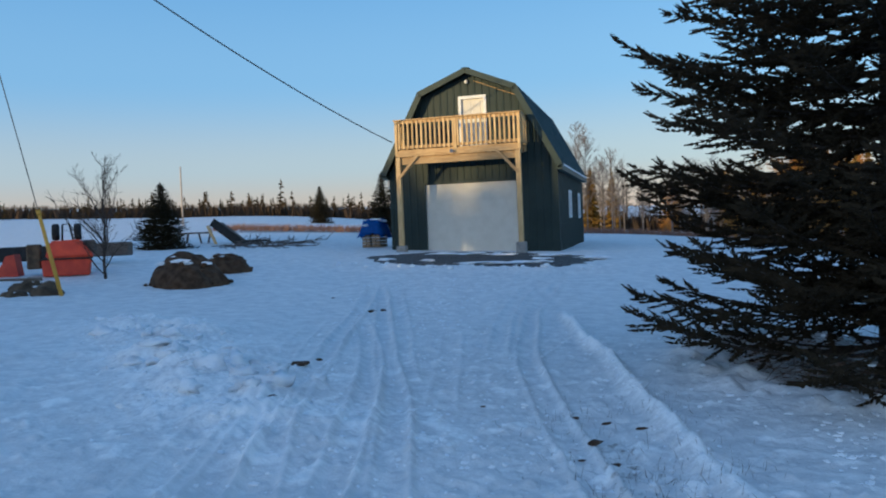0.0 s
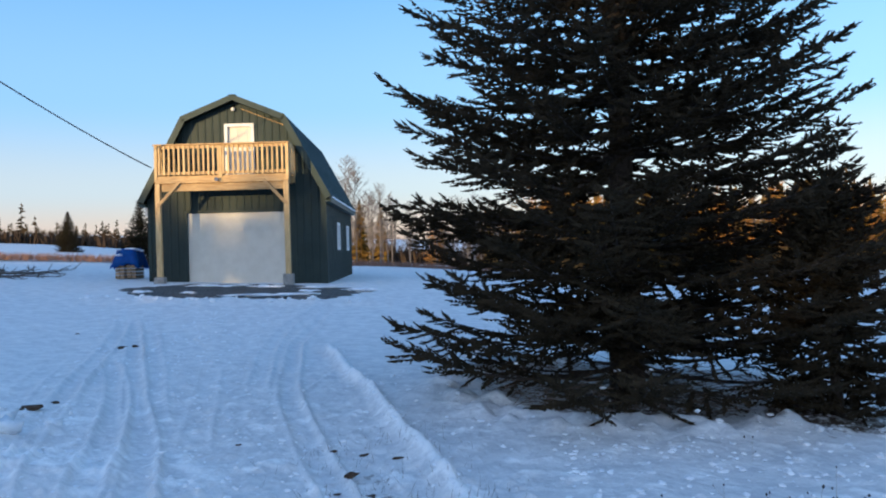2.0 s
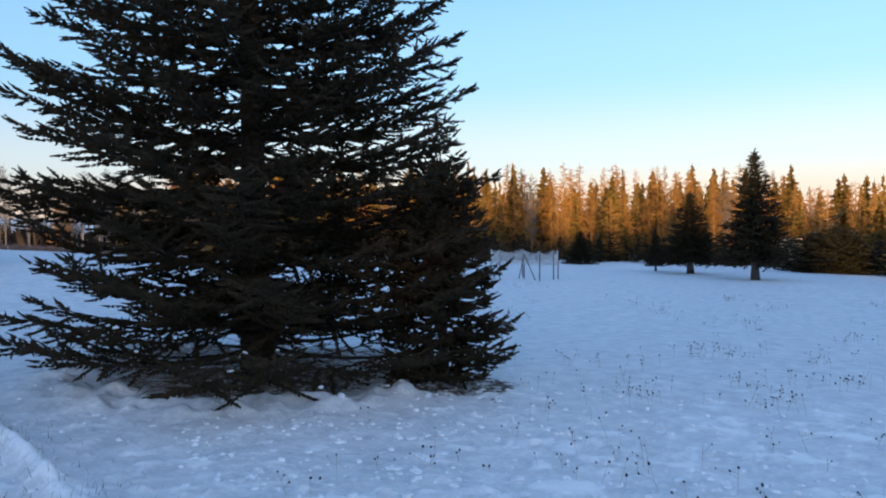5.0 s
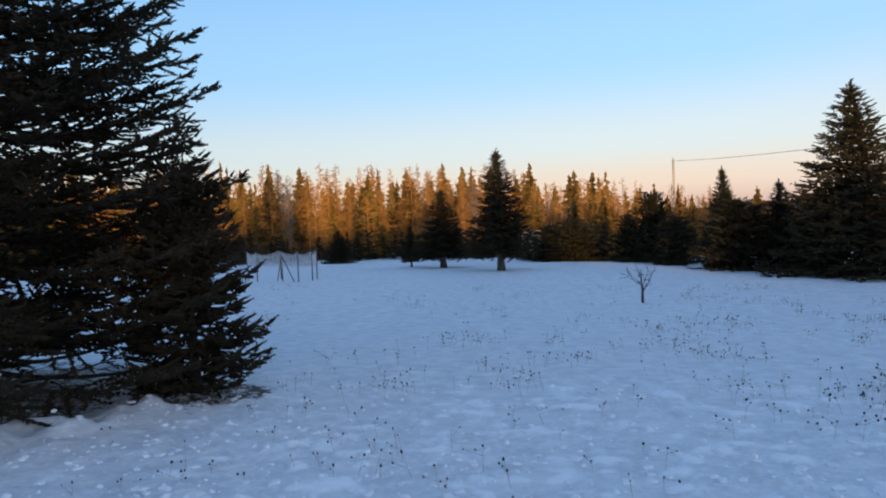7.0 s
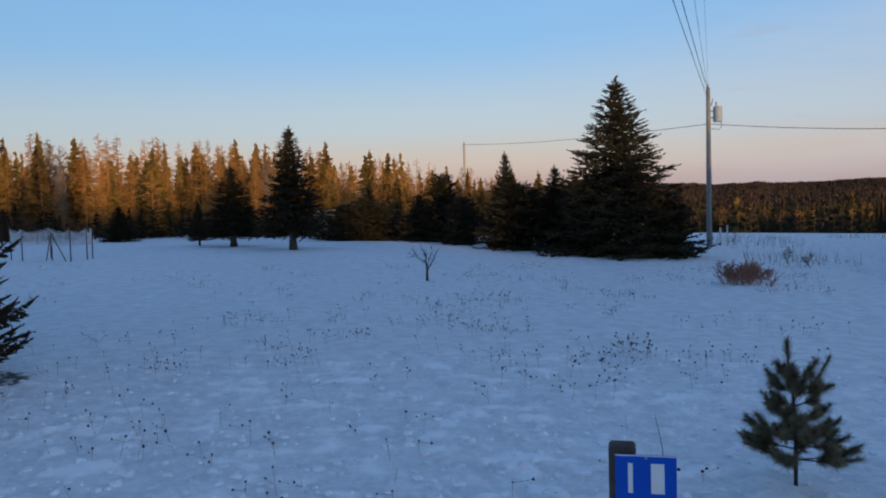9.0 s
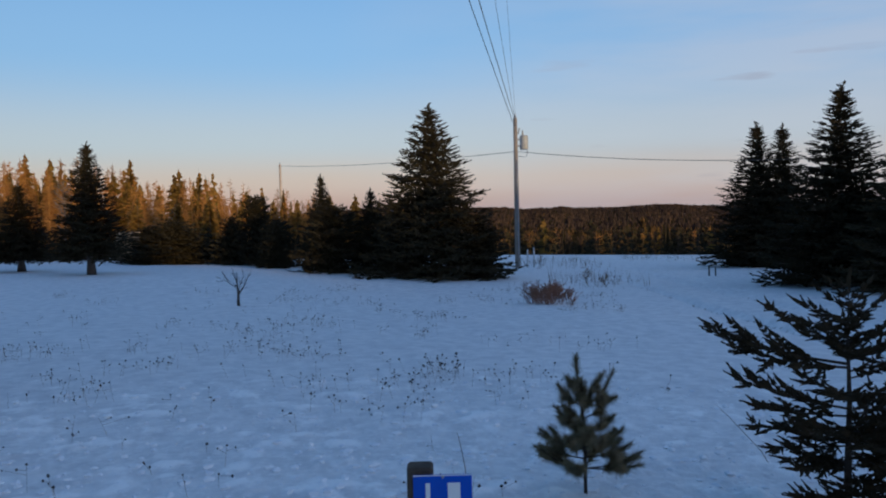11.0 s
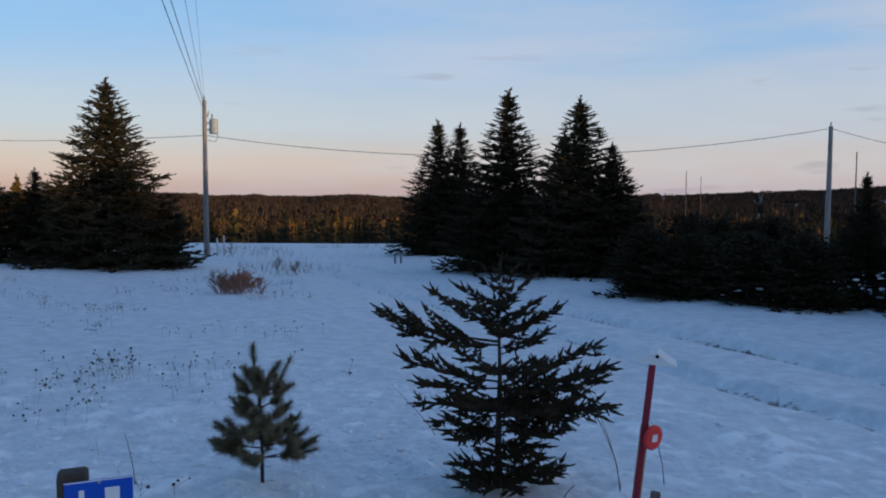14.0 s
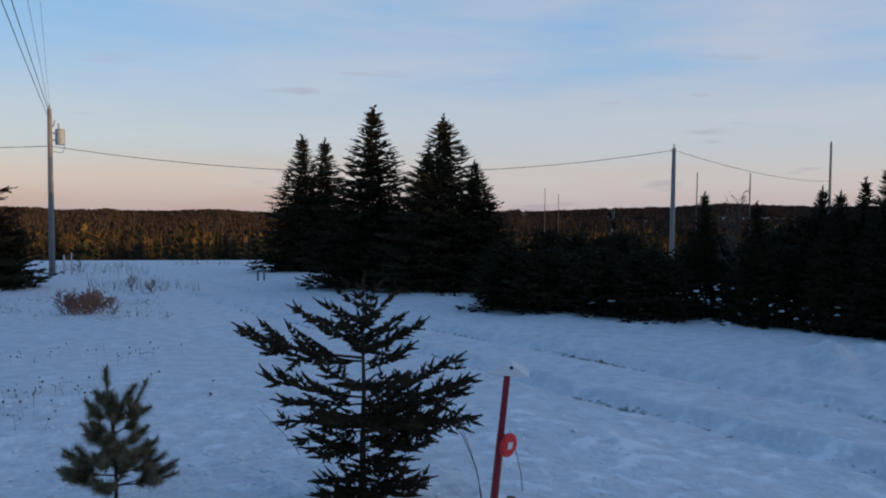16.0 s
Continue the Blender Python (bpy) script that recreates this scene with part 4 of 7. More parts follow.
    for y0, y1 in ((3.95, 4.65), (7.20, 7.90)):
        win = part("window", boxed(WALL_R - 0.06, WALL_R - 0.05, y0, y1, 2.26, 3.14), GLASS, barn, "pale window in a white frame")
        for nm, c in (("frame", (y0 - 0.04, y0 + 0.05, 2.22, 3.18)), ("frame", (y1 - 0.05, y1 + 0.04, 2.22, 3.18)), ("frame", (y0 + 0.05, y1 - 0.05, 3.09, 3.18)), ("sill", (y0 + 0.05, y1 - 0.05, 2.22, 2.31)), ("frame", (y0 + 0.05, y1 - 0.05, 2.67, 2.72))):
            part(nm, boxed(WALL_R - 0.045, WALL_R + 0.05, *c, bevel=0.006), WHITE_TRIM, win)
    # corner trims, base trim
    for x in (WALL_L - 0.02, WALL_R - 0.08):
        part("corner_trim", boxed(x, x + 0.10, FRONT - 0.03, FRONT + 0.09, BASE, EAVE - 0.02, bevel=0.004), STEEL_GREEN, barn)
    part("footing", boxed(WALL_L + 0.03, WALL_R - 0.03, FRONT + 0.05, BACK - 0.05, 0.9, BASE + 0.03), CONCRETE, barn)
    # gambrel roof: four planes of ribbed steel with thickness
    over, y0, y1 = 0.30, FRONT - 0.32, BACK + 0.3
    drop = (KNEE - EAVE) / (2.75 - 1.55)
    eave_q, eave_z = 2.75 + 0.18, EAVE - drop * 0.06
    for s in (-1, 1):
        def at(q, y, z):
            return (MID + s * q, y, z)
        for q0, z0, q1, z1 in ((eave_q, eave_z, 1.58, KNEE + 0.03), (1.60, KNEE + 0.03, 0.0, RIDGE + 0.04)):
            bm = bmesh.new()
            if s > 0:
                ribbed_sheet(bm, at(q0, y0, z0), at(q0, y1, z0), at(q1, y1, z1), at(q1, y0, z1), 0.25, 0.02)
            else:
                ribbed_sheet(bm, at(q0, y1, z0), at(q0, y0, z0), at(q1, y0, z1), at(q1, y1, z1), 0.25, 0.02)
            low = [bm.verts.new(p) for p in (at(q0 - 0.02, y0, z0 - 0.07), at(q0 - 0.02, y1, z0 - 0.07), at(max(q1 - 0.02, 0), y1, z1 - 0.07), at(max(q1 - 0.02, 0), y0, z1 - 0.07))]
            bm.faces.new(low if s < 0 else low[::-1])
            part("roof_panel", bm, ROOF_GREEN, barn)
            # rake board at the front and back edges
            for yy in (y0 - 0.035, y1):
                d = Vector((q1 - q0, 0, z1 - z0)).normalized()
                nrm = Vector((-d.z, 0, d.x))
                bm = bmesh.new()
                pts = [(q0, z0, 0.03), (q1, z1, 0.03), (q1, z1, -0.16), (q0, z0, -0.16)]
                ring = []
                for q, z, o in pts:
                    w = Vector((q, 0, z)) - nrm * (-o) * (1 if nrm.z > 0 else -1)
                    ring.append((MID + s * max(w.x, 0.0), w.z))
                f = [bm.verts.new((x, yy, z)) for x, z in ring]
                g = [bm.verts.new((x, yy + 0.035, z)) for x, z in ring]
                bm.faces.new(f), bm.faces.new(g[::-1])
                for i in range(4):
                    bm.faces.new((f[i], g[i], g[(i + 1) % 4], f[(i + 1) % 4]))
                bmesh.ops.recalc_face_normals(bm, faces=bm.faces)
                part("rake_board", bm, TRIM_GREEN, barn)
            # boarded underside of the front overhang
        part("soffit", boxed(*sorted((MID + s * (eave_q - 0.02), MID + s * 2.74)), y0, y1, eave_z - 0.16, eave_z - 0.10), TRIM_GREEN, barn)
        part("eave_board", boxed(*sorted((MID + s * (eave_q + 0.01), MID + s * (eave_q - 0.02))), y0, y1, eave_z - 0.17, eave_z - 0.01, bevel=0.005), TRIM_GREEN, barn)
    part("snow_strip", boxed(MID + eave_q - 0.08, MID + eave_q + 0.02, y0 + 0.5, y1 - 0.2, eave_z - 0.01, eave_z + 0.055, bevel=0.02), SNOW_CLUMP, barn, "line of snow left along the eave")
    part("ridge_cap", boxed(MID - 0.12, MID + 0.12, y0 - 0.02, y1, RIDGE + 0.02, RIDGE + 0.075, bevel=0.02), ROOF_GREEN, barn)
    part("rake_soffit_strip", boxed(-0.70, 0.70, FRONT - 0.10, FRONT - 0.07, -0.008, 0.008, m=pose(MID + 0.86, 0, RIDGE - 0.60, 0, math.degrees(math.atan2(RIDGE - KNEE, 1.55)), 0)), LUMBER_H, barn)

    # garage door: four panels, frame
    gx0, gx1, gz0, gz1 = GARAGE
    door = part("garage_door", boxed(gx0 + 0.04, gx1 - 0.04, FRONT + 0.065, FRONT + 0.10, gz0, gz1 - 0.02), WHITE, barn, "off-white sectional garage door, closed")
    h = (gz1 - 0.03 - gz0) / 4
    for i in range(4):
        part("panel", boxed(gx0 + 0.05, gx1 - 0.05, FRONT + 0.04, FRONT + 0.064, gz0 + i * h + 0.001, gz0 + (i + 1) * h - 0.001, bevel=0.002), WHITE, door)
    part("weather_seal", boxed(gx0 + 0.05, gx1 - 0.05, FRONT + 0.03, FRONT + 0.07, gz0 - 0.03, gz0 + 0.004), DARK, door)
    for x0, x1, z0, z1 in ((gx0 - 0.05, gx0 + 0.05, gz0, gz1 + 0.05), (gx1 - 0.05, gx1 + 0.05, gz0, gz1 + 0.05), (gx0 + 0.05, gx1 - 0.05, gz1 - 0.05, gz1 + 0.05)):
        part("door_frame", boxed(x0, x1, FRONT - 0.03, FRONT + 0.12, z0, z1, bevel=0.005), STEEL_GREEN if x0 < 0.6 else WHITE_TRIM, barn)
    # upper door
    ux0, ux1, uz0, uz1 = UPPER
    door = part("upper_door", boxed(ux0 + 0.07, ux1 - 0.04, FRONT + 0.05, FRONT + 0.09, uz0, uz1 - 0.05), WHITE, barn, "cream steel door onto the balcony, closed")
    for x0, x1, z0, z1 in ((0.17, 0.38, 0.15, 0.75), (0.48, 0.69, 0.15, 0.75), (0.17, 0.38, 0.9, 1.45), (0.48, 0.69, 0.9, 1.45)):
        part("door_panel", boxed(ux0 + x0 - 0.02, ux0 + x1 - 0.02, FRONT + 0.040, FRONT + 0.05, uz0 + z0, uz0 + z1, bevel=0.008), WHITE, door)
    part("door_knob", lathe(bmesh.new(), [(0.012, 0), (0.012, 0.03), (0.03, 0.045), (0.03, 0.07), (0.012, 0.08)], 12, pose(ux1 - 0.11, FRONT + 0.05, uz0 + 0.85, 90)), METAL, door)
    for x0, x1, z0, z1 in ((ux0 - 0.04, ux0 + 0.06, uz0, uz1 + 0.05), (ux1 - 0.06, ux1 + 0.04, uz0, uz1 + 0.05), (ux0 + 0.06, ux1 - 0.06, uz1 - 0.05, uz1 + 0.05)):
        part("door_casing", boxed(x0, x1, FRONT - 0.035, FRONT + 0.1, z0, z1, bevel=0.006), WHITE_TRIM, barn)
    lamp = part("gable_lamp", lathe(bmesh.new(), [(0.03, 0), (0.04, 0.02), (0.06, 0.05), (0.06, 0.08), (0.045, 0.11), (0.02, 0.12)], 16, pose(2.04, FRONT - 0.01, 6.66, 90)), WHITE_TRIM, barn, "round white lamp below the ridge")

    # balcony
    deck_z, rail_z = 4.48, 5.42
    d0, d1 = -0.06, 3.88                   # along the front
    for i in range(9):
        y = 0.0 + i * 0.135
        part("deck_board", boxed(d0, d1, y, y + 0.128, deck_z, deck_z + 0.035, bevel=0.004), LUMBER_H, barn)
    for y in (-0.045, 1.12):
        part("rim_joist", boxed(d0, d1, y, y + 0.042, deck_z - 0.19, deck_z - 0.003), LUMBER_H, barn)
    for x in np.arange(d0 + 0.045, d1 - 0.05, 0.42):
        part("joist", boxed(float(x), float(x) + 0.04, 0.0, 1.115, deck_z - 0.19, deck_z - 0.003), LUMBER_H, barn)
    part("beam", boxed(d0 + 0.16, d1 - 0.16, 0.02, 0.10, deck_z - 0.42, deck_z - 0.195, bevel=0.006), LUMBER_H, barn)
    for x in (0.0, 3.80):
        part("post", boxed(x - 0.075, x + 0.075, -0.05, 0.10, 1.50, deck_z - 0.2, bevel=0.008), LUMBER, barn)
        part("pier", boxed(x - 0.15, x + 0.15, -0.12, 0.18, 0.95, 1.52, bevel=0.02), CONCRETE, barn, "grey concrete pier under the post")
        s = 1 if x < 1 else -1
        ang = math.degrees(math.atan2(0.72, 0.66))
        part("knee_brace", boxed(-0.5, 0.5, -0.045, 0.045, -0.045, 0.045, bevel=0.005, m=pose(x + s * 0.33, -0.02, deck_z - 0.50, 0, -s * ang, 0)), LUMBER_H, barn)
    for x in (d0 + 0.03, d1 - 0.03):
        for y in (-0.01, 1.10):
            part("rail_post", boxed(x - 0.045, x + 0.045, y - 0.045, y + 0.045, deck_z - 0.15, rail_z, bevel=0.005), LUMBER, barn)
    part("rail_post", boxed(MID - 0.25, MID - 0.16, -0.055, 0.035, deck_z - 0.15, rail_z - 0.04, bevel=0.005), LUMBER, barn)
    part("top_rail", boxed(d0 - 0.04, d1 + 0.04, -0.09, 0.05, rail_z, rail_z + 0.038, bevel=0.006), LUMBER_H, barn)
    for z in (deck_z + 0.07, rail_z - 0.09):
        part("rail", boxed(d0 + 0.08, d1 - 0.08, -0.02, 0.02, z, z + 0.085, bevel=0.004), LUMBER_H, barn)
    for x in (d0, d1):
        part("top_rail", boxed(x - 0.05, x + 0.05, 0.06, 1.16, rail_z, rail_z + 0.038, bevel=0.006), LUMBER_H, barn)
        for z in (deck_z + 0.07, rail_z - 0.09):
            part("rail", boxed(x - 0.02, x + 0.02, 0.04, 1.05, z, z + 0.085, bevel=0.004), LUMBER_H, barn)
    rng = random.Random(11)
    n = 26
    for i in range(n):
        x = d0 + 0.13 + (d1 - d0 - 0.30) * i / (n - 1)
        part("baluster", boxed(x - 0.028, x + 0.028, -0.055, -0.022, deck_z + 0.05 + rng.uniform(-0.015, 0.015), rail_z - 0.005, bevel=0.003), LUMBER, barn)
    for x in (d0, d1):
        for i in range(7):
            y = 0.14 + i * 0.138
            o = 0.022 if x > 1 else -0.055
            part("baluster", boxed(x + o, x + o + 0.033, y - 0.028, y + 0.028, deck_z + 0.05, rail_z - 0.005, bevel=0.003), LUMBER, barn)
    lamp = part("floodlight", lathe(bmesh.new(), [(0.02, 0), (0.03, 0.06), (0.06, 0.10), (0.06, 0.14)], 12, pose(1.72, -0.05, deck_z - 0.08, 100, 0, 25)), METAL, barn, "small grey floodlight under the balcony")
    part("meter_box", boxed(WALL_L - 0.14, WALL_L - 0.02, FRONT + 0.1, FRONT + 0.3, 3.40, 3.80, bevel=0.02), METAL, barn)
    return barn


build_barn()

# ---- the big spruce by the drive ----
FINGERS = dict(shoot_len=0.085, needle=0.033, width=0.0125, count=5, core=0.0155, rake=(0.45, 0.95), blunt=0.62, twig=0.33, plume=0.85)
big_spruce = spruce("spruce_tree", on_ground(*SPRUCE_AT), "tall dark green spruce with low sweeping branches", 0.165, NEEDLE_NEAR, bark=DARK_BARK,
                    seed=3, height=13.0, radius=2.66, whorl=0.36, per=13, twig_step=0.140, low=0.36, power=0.54, inner=0.17, sag=0.34, droop=-0.24,
                    ragged=0.15, bare_below=0.6, lift=(-0.45, 0.35), jitter=0.26, fine_to=4.8, **FINGERS,
                    extra=((2.45, math.radians(150), 2.74, 0.27, 0.20), (2.5, math.radians(146), 2.45, 0.2, 0.22), (1.6, math.radians(152), 2.7, 0.03, 0.20),
                           (2.7, math.radians(-28), 2.25, 0.10, 0.22), (3.1, math.radians(-32), 2.3, 0.08, 0.24), (3.6, math.radians(-24), 2.3, 0.10, 0.22),
                           (1.0, math.radians(-118), 1.9, -0.17, 0.13), (1.05, math.radians(-108), 2.0, -0.17, 0.13), (1.1, math.radians(-130), 2.0, -0.17, 0.13), (1.3, math.radians(-122), 2.1, -0.17, 0.13),
                           (1.0, math.radians(-95), 1.8, -0.17, 0.13), (1.0, math.radians(-142), 1.9, -0.17, 0.13)))
spruce("spruce_tree", on_ground(*SPRUCELET_AT), "bushy young spruce beside the tall one", 0.06, NEEDLE_NEAR, bark=DARK_BARK,
       seed=8, height=2.30, radius=0.66, whorl=0.16, per=11, twig_step=0.11, low=0.10, power=0.36, inner=0.25, sag=0.2, droop=-0.1, ragged=0.16, lift=(-0.6, 0.4), **FINGERS)

# ---- woodland trees: a few forms, copied ----
MEDIUM = dict(whorl=0.27, per=11, twig_step=0.30, shoot_len=0.24, needle=0.105, width=0.046, count=3, core=0.026, inner=0.2, ragged=0.24, lift=(-0.6, 0.35), twig=0.45, droop=-0.12, sag=0.10, top_rise=0.38, rake=(0.4, 0.9))
COARSE = dict(whorl=0.30, per=6, twig_step=0.56, shoot_len=0.44, needle=0.23, width=0.105, count=3, core=0.03, inner=0.15, ragged=0.4, lift=(-0.6, 0.45), top_rise=0.45)
forms = [spruce("spruce_tree", pose(300 + 8 * i, -300, 0), "dark green spruce in the snowy field", 0.09, NEEDLE, "spruces round the field", seed=20 + i, height=h, radius=r, power=p, low=0.10, **MEDIUM)
         for i, (h, r, p) in enumerate(((6.0, 1.78, 0.94), (6.0, 1.66, 1.06), (6.0, 2.2, 0.92)))]
forms.append(spruce("spruce_tree", pose(326, -300, 0), "dark spruce on a short bare trunk in the field", 0.16, NEEDLE, "spruces round the field", seed=27, height=6.0, radius=1.7, power=0.9, low=0.95, **MEDIUM))
low_forms = [spruce("spruce_tree", pose(300 + 8 * i, -320, 0), "dense low spruce with snow at its foot", 0.09, NEEDLE, "spruces round the field", seed=30 + i, height=6.0, radius=2.1, power=p, low=0.10, **COARSE)
             for i, p in enumerate((0.55, 0.48, 0.62))]
far_forms = [plain_spruce("spruce_tree", pose(330 + 8 * i, -300, 0), "spruce at the edge of the woods", NEEDLE_SUNLIT, "woodland edge spruces", seed=40 + i, height=7.0, radius=r, power=p)
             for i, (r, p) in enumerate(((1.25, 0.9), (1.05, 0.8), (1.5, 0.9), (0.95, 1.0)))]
larch_forms = [plain_bare("larch_tree", pose(360 + 8 * i, -300, 0), "leafless russet larch in the woods", TWIG, "woodland larches", seed=60 + i, height=7.0, spread=s, limbs=140, twigs=13, rise=0.12, low=0.04, width=0.019)
               for i, s in enumerate((1.4, 1.1, 1.6))]
birch_forms = [plain_bare("birch_tree", pose(390 + 8 * i, -300, 0), "leafless grey tree near the woods", GREY_TWIG, "bare trees by the woods", seed=70 + i, height=7.0, spread=s, limbs=60, twigs=22, rise=1.0, low=0.22, width=0.011, rounded=True)
               for i, s in enumerate((2.2, 1.8))]
stock = forms + low_forms + far_forms + larch_forms + birch_forms


def plant(form, x, y, h, turn, wide=1.0, label=""):
    full = 6.0 if form in forms + low_forms else 7.0
    k = h / full
    ob = copy_thing(form, pose(x, y, float(snow_top(x, y)) - 0.02, 0, 0, turn))
    ob.scale = (k * wide, k * wide, k)
    return tagged(ob, label)


rng = random.Random(77)
# spruces that stand by themselves: form, x, y, height, width
for i, x, y, h, wide in ((2, 28.8, 1.6, 6.15, 1.22), (0, 31.5, 4.2, 3.3, 1.25), (0, 32.5, 6.4, 3.9, 0.9), (2, 30.6, 3.0, 2.5, 1.3), (1, 30.8, 5.6, 2.6, 1.6), (2, 29.0, -0.2, 2.2, 1.4),
                         (3, 28.7, 14.3, 4.8, 1.15), (3, 31.0, 18.4, 3.5, 1.55), (3, 32.0, 20.8, 2.0, 1.0), (0, 36.0, 28.4, 1.9, 1.8),
                         (1, 37.0, -12.6, 6.4, 1.4), (1, 37.2, -13.8, 6.3, 1.35), (1, 25.5, -11.4, 6.1, 1.5), (0, 21.8, -12.2, 5.3, 1.5), (1, 24.0, -12.8, 4.6, 1.4), (2, 21.6, -13.2, 4.0, 1.1), (2, 27.5, -12.6, 3.0, 1.3),
                         (2, 17.3, -11.6, 2.3, 1.5), (0, 15.6, -12.5, 2.0, 1.9), (2, 14.6, -13.6, 2.2, 1.6), (0, 13.2, -13.4, 1.9, 1.8), (2, 12.4, -14.6, 2.4, 1.4), (0, 11.0, -13.9, 2.2, 1.7), (1, 10.2, -15.0, 2.8, 1.3), (2, 17.9, -13.4, 2.9, 1.3), (2, 16.4, -14.0, 2.7, 1.5), (1, 14.0, -15.2, 3.0, 1.4), (0, 11.8, -16.0, 3.0, 1.5), (2, 9.6, -16.4, 3.2, 1.3), (2, 6.6, -16.2, 3.0, 1.4), (2, 8.8, -14.4, 2.5, 1.5), (0, 7.2, -14.6, 2.7, 1.4), (2, 5.4, -15.2, 2.6, 1.5), (1, 8.0, -16.6, 3.4, 1.2), (0, 19.2, -12.8, 2.6, 1.6),
                         (0, 10.5, -15.6, 2.7, 1.9), (1, 12.6, -16.2, 2.9, 1.8), (2, 14.9, -16.4, 2.8, 1.9), (0, 17.2, -15.4, 2.9, 1.9), (1, 19.6, -14.6, 3.0, 1.7), (2, 7.4, -17.4, 2.6, 1.9), (0, 13.4, -14.4, 2.5, 2.0), (1, 15.9, -13.2, 2.3, 2.0), (2, 18.4, -14.8, 2.9, 1.8),
                         (0, 35.0, 9.0, 2.1, 1.5), (2, 33.6, 8.6, 2.0, 1.2), (2, 38.5, 15.0, 2.1, 2.6), (2, 39.0, 16.6, 1.9, 2.6), (2, 40.0, 13.0, 1.5, 2.2), (2, 39.2, 15.6, 2.2, 2.0), (2, 37.6, 11.9, 2.3, 1.3), (1, 36.6, 10.4, 3.2, 1.0),
                         (0, -9.1, 25.8, 2.15, 1.5), (1, -3.05, 41.0, 3.3, 1.15), (0, -9.5, 62.0, 2.9, 1.1)):
    h *= (0.60 if x > 12 else 0.72 if x > 9.5 else 0.95) if h < 3.25 and y < -10 and x < 20.5 else 1.0
    plant(low_forms[i] if h < 3.25 and i < 3 and y < 20 else forms[i], x, y, h, rng.uniform(0, 360), wide)
for form, x, y, h, wide in ((forms[1], 12.2, -13.3, 2.6, 1.0), (forms[0], 10.6, -13.0, 2.3, 1.1), (forms[1], 8.4, -13.6, 2.9, 1.1), (forms[0], 10.1, -14.2, 2.65, 1.0), (forms[1], 9.5, -14.6, 2.8, 1.0), (forms[0], 9.3, -13.6, 2.5, 1.1),
                            (low_forms[0], 15.5, -10.5, 1.45, 1.8), (low_forms[1], 14.5, -10.9, 1.35, 2.0), (low_forms[2], 13.3, -11.5, 1.4, 2.0), (low_forms[0], 12.2, -11.9, 1.4, 1.9)):
    plant(form, x, y, h, rng.uniform(0, 360), wide)
# woodland edge
for i in range(430):
    az = rng.uniform(23, 88)
    d = rng.uniform(52, 84) if az < 72 else rng.uniform(50, 70)
    if az > 79 and d > 56:
        continue
    x, y = d * math.sin(radians(az)), d * math.cos(radians(az))
    kind = rng.random()
    form = rng.choice(larch_forms) if kind < 0.60 else rng.choice(far_forms) if kind < 0.96 else rng.choice(birch_forms)
    h = rng.uniform(4.4, 7.6) * (d / 66) * (1 - 0.28 * float(sstep(60, 80, az)))
    plant(form, x, y, h, rng.uniform(0, 360), rng.uniform(0.9, 1.25) * (1.3 if form in far_forms else 1.0))
# trees behind the barn and the spruce
for i in range(46):
    az = rng.uniform(8, 26)
    d = rng.uniform(46, 70)
    x, y = d * math.sin(radians(az)), d * math.cos(radians(az))
    form = rng.choice(larch_forms + birch_forms * 3) if rng.random() < 0.93 else rng.choice(far_forms)
    plant(form, x, y, rng.uniform(3.2, 5.4), rng.uniform(0, 360), rng.uniform(1.0, 1.3))
for x, y, h in ((8.1, 47.0, 6.6), (8.9, 48.5, 6.0), (9.9, 46.0, 5.0)):
    plant(birch_forms[0], x, y, h, rng.uniform(0, 360), 1.0)
# treeline past the left-hand field, and the depth of the woods
light = [plain_spruce_parts(seed=140 + i, height=7.0, radius=r, power=p, whorls=16, per=6) for i, (r, p) in enumerate(((1.3, 0.9), (1.1, 0.85), (1.6, 0.95)))]
sparse = [plain_spruce_parts(seed=150 + i, height=7.0, radius=r, power=p, whorls=10, per=5) for i, (r, p) in enumerate(((1.4, 0.9), (1.2, 0.85), (1.7, 0.95)))]
bare = [plain_bare_parts(seed=160 + i, height=7.0, spread=1.4, limbs=34, twigs=8, rise=0.15, low=0.08, width=0.035) for i in range(2)]
spots = []
for i in range(260):
    az = rng.uniform(-38, 1)
    d = rng.uniform(88, 118)
    spots.append((d * math.sin(radians(az)), d * math.cos(radians(az)), (rng.uniform(1.3, 2.4) if rng.random() < 0.85 else rng.uniform(2.4, 3.5)) * (1.2 if az > -14 else 1.0 if az > -24 else 0.8), rng.uniform(0, 6.3), rng.uniform(1.2, 1.7)))
grove("far_treeline", "dark spruce treeline beyond the snowy field", spots, sparse, TREELINE)
spots = []
for i in range(200):
    az = rng.uniform(19, 78)
    d = rng.uniform(80, 105)
    spots.append((d * math.sin(radians(az)), d * math.cos(radians(az)), rng.uniform(5.0, 8.5) * (0.75 if az < 24 else 1), rng.uniform(0, 6.3), rng.uniform(1.0, 1.4)))
grove("deep_woods", "spruces deeper in the sunlit woods", spots, light, NEEDLE_SUNLIT)
spots = [(x + rng.uniform(-3, 3), y + rng.uniform(-3, 3), h * 0.95, t, w) for x, y, h, t, w in spots]
grove("deep_woods", "leafless larches deeper in the sunlit woods", spots, bare, TWIG)
spots = [(d * math.sin(radians(az)), d * math.cos(radians(az)), rng.uniform(3.4, 5.6), rng.uniform(0, 6.3), rng.uniform(1.1, 1.6)) for az, d in [(rng.uniform(3, 22), rng.uniform(66, 98)) for i in range(110)]]
grove("deep_woods", "grey leafless woods behind the barn", spots, bare, GREY_TWIG)
